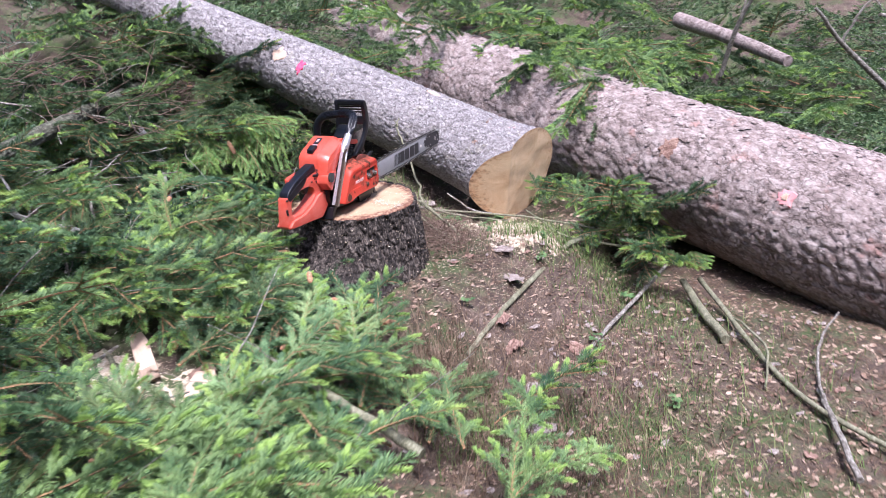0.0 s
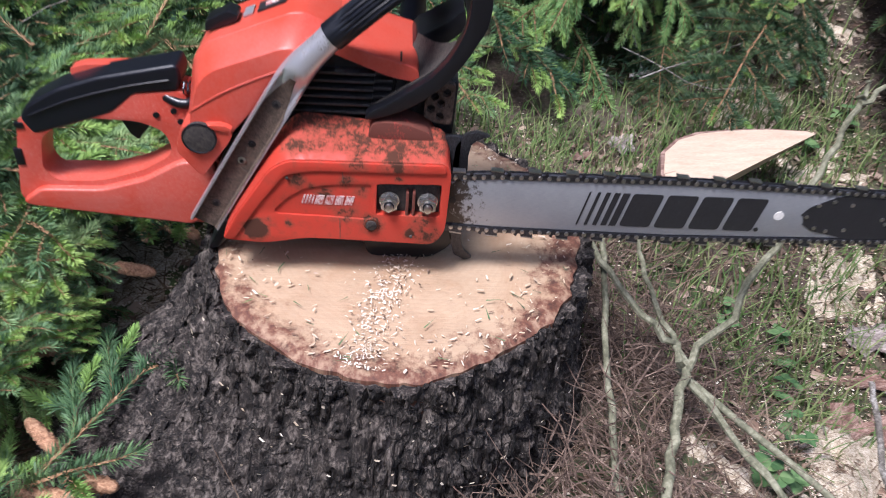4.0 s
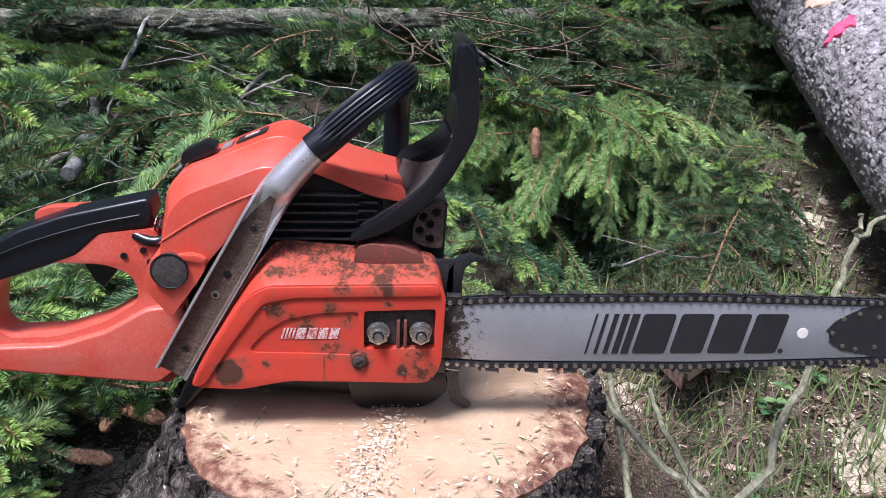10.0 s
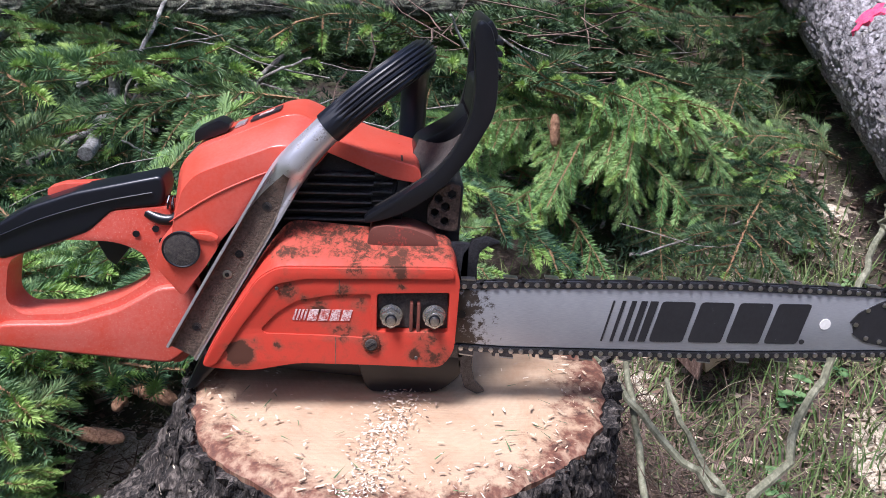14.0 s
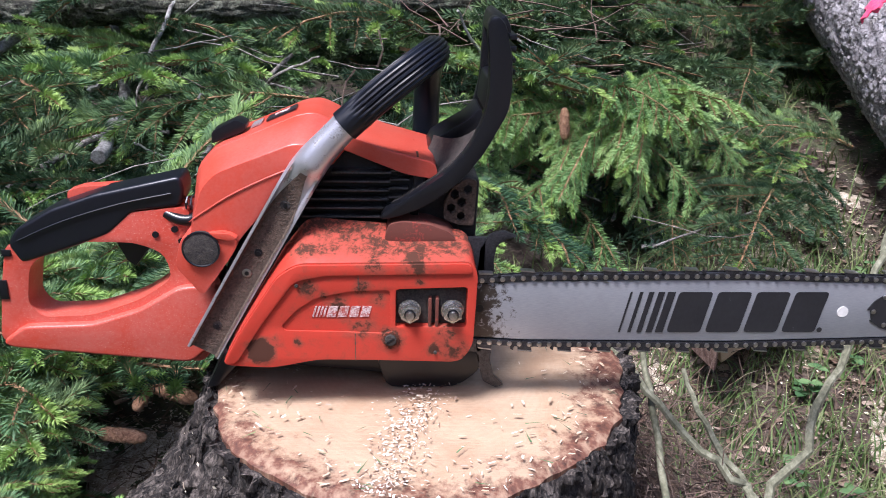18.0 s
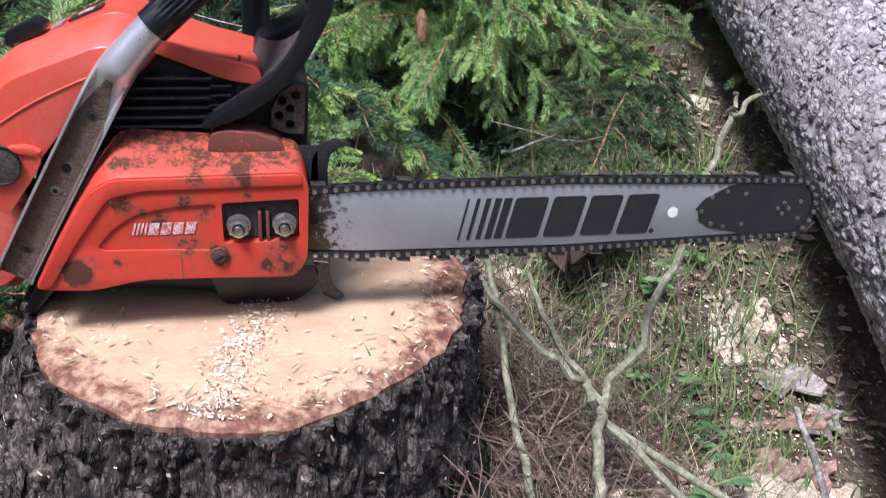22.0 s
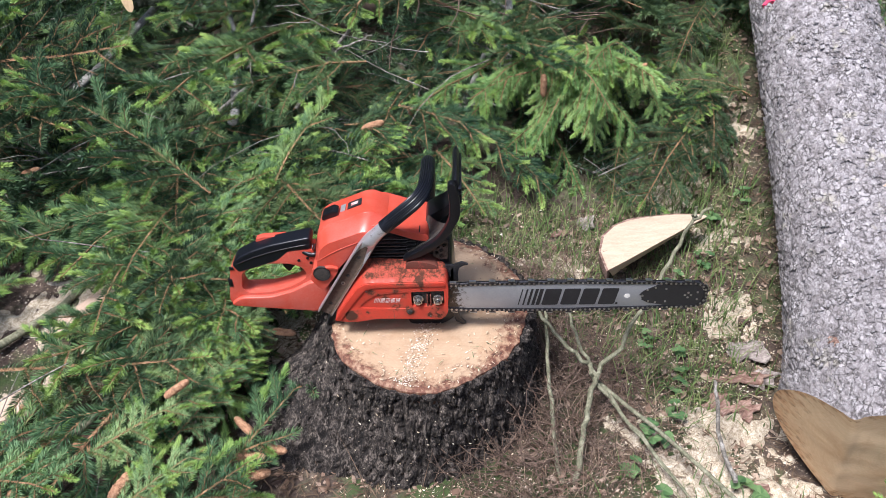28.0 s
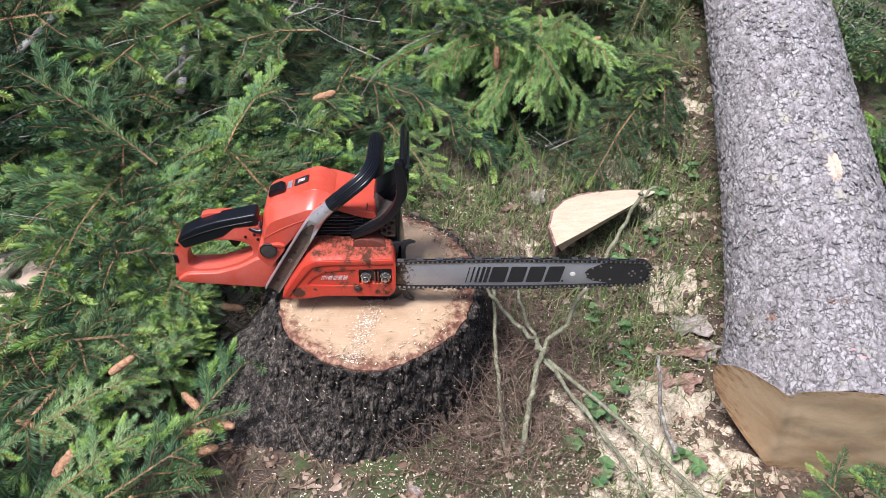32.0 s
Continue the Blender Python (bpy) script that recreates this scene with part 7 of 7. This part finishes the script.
for k, (x, y, hd, sx, sy, mat) in enumerate(((0.715, 0.165, 5, 0.065, 0.022, FLAKE), (0.63, 0.08, 40, 0.065, 0.04, FLAKE), (0.70, 0.09, 20, 0.04, 0.03, FLAKE), (0.735, 0.225, 10, 0.06, 0.04, GREY_FLAKE), (0.76, 0.17, 30, 0.045, 0.035, GREY_FLAKE), (0.66, -0.13, 10, 0.035, 0.02, FLAKE), (0.40, 0.585, 60, 0.035, 0.025, GREY_FLAKE), (0.33, 0.55, 20, 0.03, 0.016, FLAKE), (0.22, -0.40, 60, 0.085, 0.035, GREY_FLAKE), (0.30, -0.33, 100, 0.06, 0.03, GREY_FLAKE), (0.02, -0.44, 30, 0.07, 0.04, FLAKE), (-0.06, -0.52, 10, 0.05, 0.035, FLAKE), (-0.42, -0.75, 120, 0.09, 0.03, GREY_FLAKE), (-0.25, -0.66, 20, 0.06, 0.035, GREY_FLAKE), (0.02, -0.72, 70, 0.07, 0.03, FLAKE), (-0.76, 0.13, 20, 0.06, 0.04, FLAKE), (-0.68, -0.02, 30, 0.07, 0.035, FLAKE))):
    make_flake((x, y, ground_z(x, y) + 0.008), hd, (sx, sy, 0.004), mat, "curled reddish-brown bark flake on the ground" if mat == FLAKE else "grey bark flake on the ground", k)
rng = random.Random(12)
for k in range(150):
    x, y = rng.uniform(-0.75, 0.75), rng.uniform(-1.5, -0.22)
    s = rng.uniform(0.008, 0.024)
    make_flake((x, y, ground_z(x, y) + 0.006), rng.uniform(0, 360), (s, s * rng.uniform(0.35, 0.7), 0.002), rng.choice((FLAKE, GREY_FLAKE, GREY_FLAKE)), "small bark flake on the forest floor", 100 + k)


# ---- grass and small plants ----
def make_grass(n, place, mat, seed, label, height=(0.04, 0.12), width=0.0016):
    rng = random.Random(seed)
    verts, faces = [], []
    for _ in range(n):
        x, y = place(rng)
        z = ground_z(x, y) - 0.004
        a, h, lean = rng.uniform(0, 6.283), rng.uniform(*height), rng.uniform(0.2, 1.1)
        ca, sa = math.cos(a), math.sin(a)
        k = len(verts)
        for f in (0.0, 0.4, 0.75, 1.0):
            out = lean * h * f * f
            w = width * (1 - f) + 0.0002
            px, py, pz = x + ca * out, y + sa * out, z + h * f * (1 - 0.35 * lean * f)
            verts += [(px - sa * w, py + ca * w, pz), (px + sa * w, py - ca * w, pz)]
        faces += [(k + 2 * q, k + 2 * q + 1, k + 2 * q + 3, k + 2 * q + 2) for q in range(3)]
    tagged(finish_mesh("grass", mesh_of("grass", verts, faces), mat, None, 0), label, "grass", kind="stuff")


def tufts(spots):
    def place(rng):
        while True:
            cx, cy, r = rng.choice(spots)
            x, y = rng.gauss(cx, r), rng.gauss(cy, r)
            if off_stump(x, y) and x < log1_left(y) + 0.1:
                return x, y
    return place


make_grass(4800, tufts(((0.45, 0.30, 0.13), (0.62, 0.50, 0.12), (0.66, 0.30, 0.10), (0.50, 0.60, 0.10), (0.72, 0.60, 0.08), (0.55, 0.15, 0.08), (0.30, 0.55, 0.12), (0.70, 0.75, 0.10), (0.20, 0.50, 0.10), (0.55, -0.30, 0.10), (-0.1, 0.5, 0.12), (0.72, 0.98, 0.09), (0.82, 1.2, 0.09), (0.78, 1.45, 0.1))), GRASS, 1, "thin green forest grass", (0.025, 0.085))
make_grass(700, tufts(((0.42, -0.12, 0.1), (0.33, 0.35, 0.1), (0.25, -0.20, 0.08), (0.5, 0.45, 0.15))), DRY, 2, "dry straw-coloured grass", (0.03, 0.09), 0.0009)
make_grass(3600, tufts(((0.35, -0.85, 0.14), (0.0, -1.25, 0.2), (-0.3, -0.95, 0.12), (0.55, -0.6, 0.12), (-0.5, -0.6, 0.1), (-0.6, -1.3, 0.2), (0.65, -0.45, 0.1))), GRASS, 3, "short green grass on the forest floor", (0.02, 0.08))
make_grass(2600, tufts(((-0.5, -0.5, 0.15), (-0.35, -0.42, 0.1), (-0.2, -0.75, 0.2), (-0.6, -0.85, 0.15))), DRY, 4, "dry grass on the forest floor", (0.05, 0.15), 0.001)


def make_weed(at, seed, size=1.0):
    rng = random.Random(seed)
    top = empty("small_plant", at, "small soft-leaved green woodland plant", "plant", "small woodland plants")
    for k in range(rng.randint(3, 6)):
        a, h = rng.uniform(0, 6.283), rng.uniform(0.02, 0.06) * size
        out = rng.uniform(0.01, 0.035) * size
        tip = Vector((at[0] + out * math.cos(a), at[1] + out * math.sin(a), at[2] + h))
        part("stalk", tube([at, ((at[0] + tip.x) / 2, (at[1] + tip.y) / 2, at[2] + h * 0.7), tip], 0.0007, 4), LEAF, top)
        for q in range(3):
            b = a + (q - 1) * 1.5
            ln, w = rng.uniform(0.015, 0.028) * size, rng.uniform(0.008, 0.013) * size
            bm = bmesh.new()
            d, s = Vector((math.cos(b), math.sin(b), rng.uniform(-0.3, 0.2))), Vector((-math.sin(b), math.cos(b), 0))
            left = [bm.verts.new(tip + d * ln * f + s * w * g + Vector((0, 0, 0.18 * w * g))) for f, g in ((0.2, 0.7), (0.5, 1.0), (0.8, 0.6))]
            right = [bm.verts.new(tip + d * ln * f - s * w * g + Vector((0, 0, 0.18 * w * g))) for f, g in ((0.2, 0.7), (0.5, 1.0), (0.8, 0.6))]
            mid = [bm.verts.new(tip + d * ln * f) for f in (0.0, 0.35, 0.7, 1.0)]
            for side in (left, right):
                bm.faces.new((mid[0], side[0], mid[1]))
                bm.faces.new((mid[1], side[0], side[1]))
                bm.faces.new((mid[1], side[1], mid[2]))
                bm.faces.new((mid[2], side[1], side[2]))
                bm.faces.new((mid[2], side[2], mid[3]))
            part("leaf", bm, LEAF, top)


rng = random.Random(8)
for k, (x, y) in enumerate(((0.52, 0.02), (0.46, -0.05), (0.40, -0.14), (0.565, 0.19), (0.55, 0.11), (0.50, 0.22), (0.63, -0.16), (0.66, 0.42), (0.70, 0.55), (0.80, 0.62), (0.75, 0.72), (0.57, 0.36), (-0.95, 0.52), (-1.02, 0.6), (-1.0, 0.72), (0.1, -0.75), (0.2, -0.95), (-0.15, -1.05), (-0.05, -0.36), (0.45, -0.75), (0.38, -0.45), (0.52, -0.42), (0.78, 0.80), (0.44, -0.20))):
    make_weed((x, y, ground_z(x, y)), 300 + k, rng.uniform(0.55, 0.9))


# ---- marks on the logs ----
def mark_on(log, along, angle, r, size, mat, name, label, seed):
    """A patch on a log, at a distance along it and an angle round it, as a part of it."""
    m = log.matrix_basis
    at = Vector((r * math.cos(angle), r * math.sin(angle), along))
    rng = random.Random(seed)
    bm = bmesh.new()
    n, rings = 20, 4
    grid = []
    shape = [rng.uniform(0.65, 1.2) for _ in range(n)]
    for j in range(rings + 1):
        row = []
        for i in range(n):
            b = 2 * math.pi * i / n
            f = j / rings * shape[i]
            da, dz = size[0] * f * math.cos(b) / r, size[1] * f * math.sin(b)
            rr = r + 0.006 - 0.012 * (j == rings) + 0.002 * rng.uniform(-1, 1)
            row.append(bm.verts.new((rr * math.cos(angle + da), rr * math.sin(angle + da), along + dz)))
        grid.append(row)
    for j in range(1, rings):
        for i in range(n):
            k = (i + 1) % n
            bm.faces.new((grid[j][i], grid[j][k], grid[j + 1][k], grid[j + 1][i]))
    bm.faces.new(grid[1])
    for v in grid[0]:
        bm.verts.remove(v)
    ob = part(name, bm, mat, log, label)
    ob.matrix_parent_inverse = Matrix()
    return ob


def on_log(log, p):
    q = log.matrix_basis.inverted() @ Vector(p)
    return q.z, math.atan2(q.y, q.x), math.hypot(q.x, q.y)


for log, p, size, mat, name, label, seed in (
        (LOG1, (0.838, 0.88, 0.566), (0.040, 0.022), PINK_PAINT, "paint_mark", "pink forestry paint mark", 1),
        (LOG1, (0.857, 1.01, 0.625), (0.045, 0.04), CHUNK_WOOD, "branch_scar", "pale cut branch scar", 2),
        (LOG1, (0.937, 0.24, 0.428), (0.020, 0.045), CHUNK_WOOD, "branch_scar", "pale cut branch scar", 3),
        (LOG1, (0.766, -0.027, 0.259), (0.014, 0.014), FLAKE, "bare_patch", "reddish bare patch", 4),
        (LOG1, (0.872, -0.048, 0.323), (0.025, 0.008), FLAKE, "bare_patch", "reddish bare patch", 5),
        (LOG1, (0.887, -0.150, 0.283), (0.05, 0.022), FADED_PAINT, "bare_patch", "pinkish torn bark at the cut", 6),
        (LOG2, (0.789, -1.227, 0.092), (0.045, 0.045), FADED_PAINT, "paint_mark", "pink paint ring round a knot", 7),
        (LOG2, (0.789, -1.227, 0.095), (0.018, 0.018), CHUNK_WOOD, "branch_scar", "pale cut knot", 8),
        (LOG2, (1.062, -0.746, 0.177), (0.06, 0.05), FLAKE, "bare_patch", "reddish bare patch", 9)):
    z, a, r = on_log(log, p)
    true_r = 0.178 - 0.0284 * z if log is LOG1 else 0.300 - 0.0094 * z
    mark_on(log, z, a, true_r + (0.004 if seed == 8 else 0), size, mat, name, label, seed)
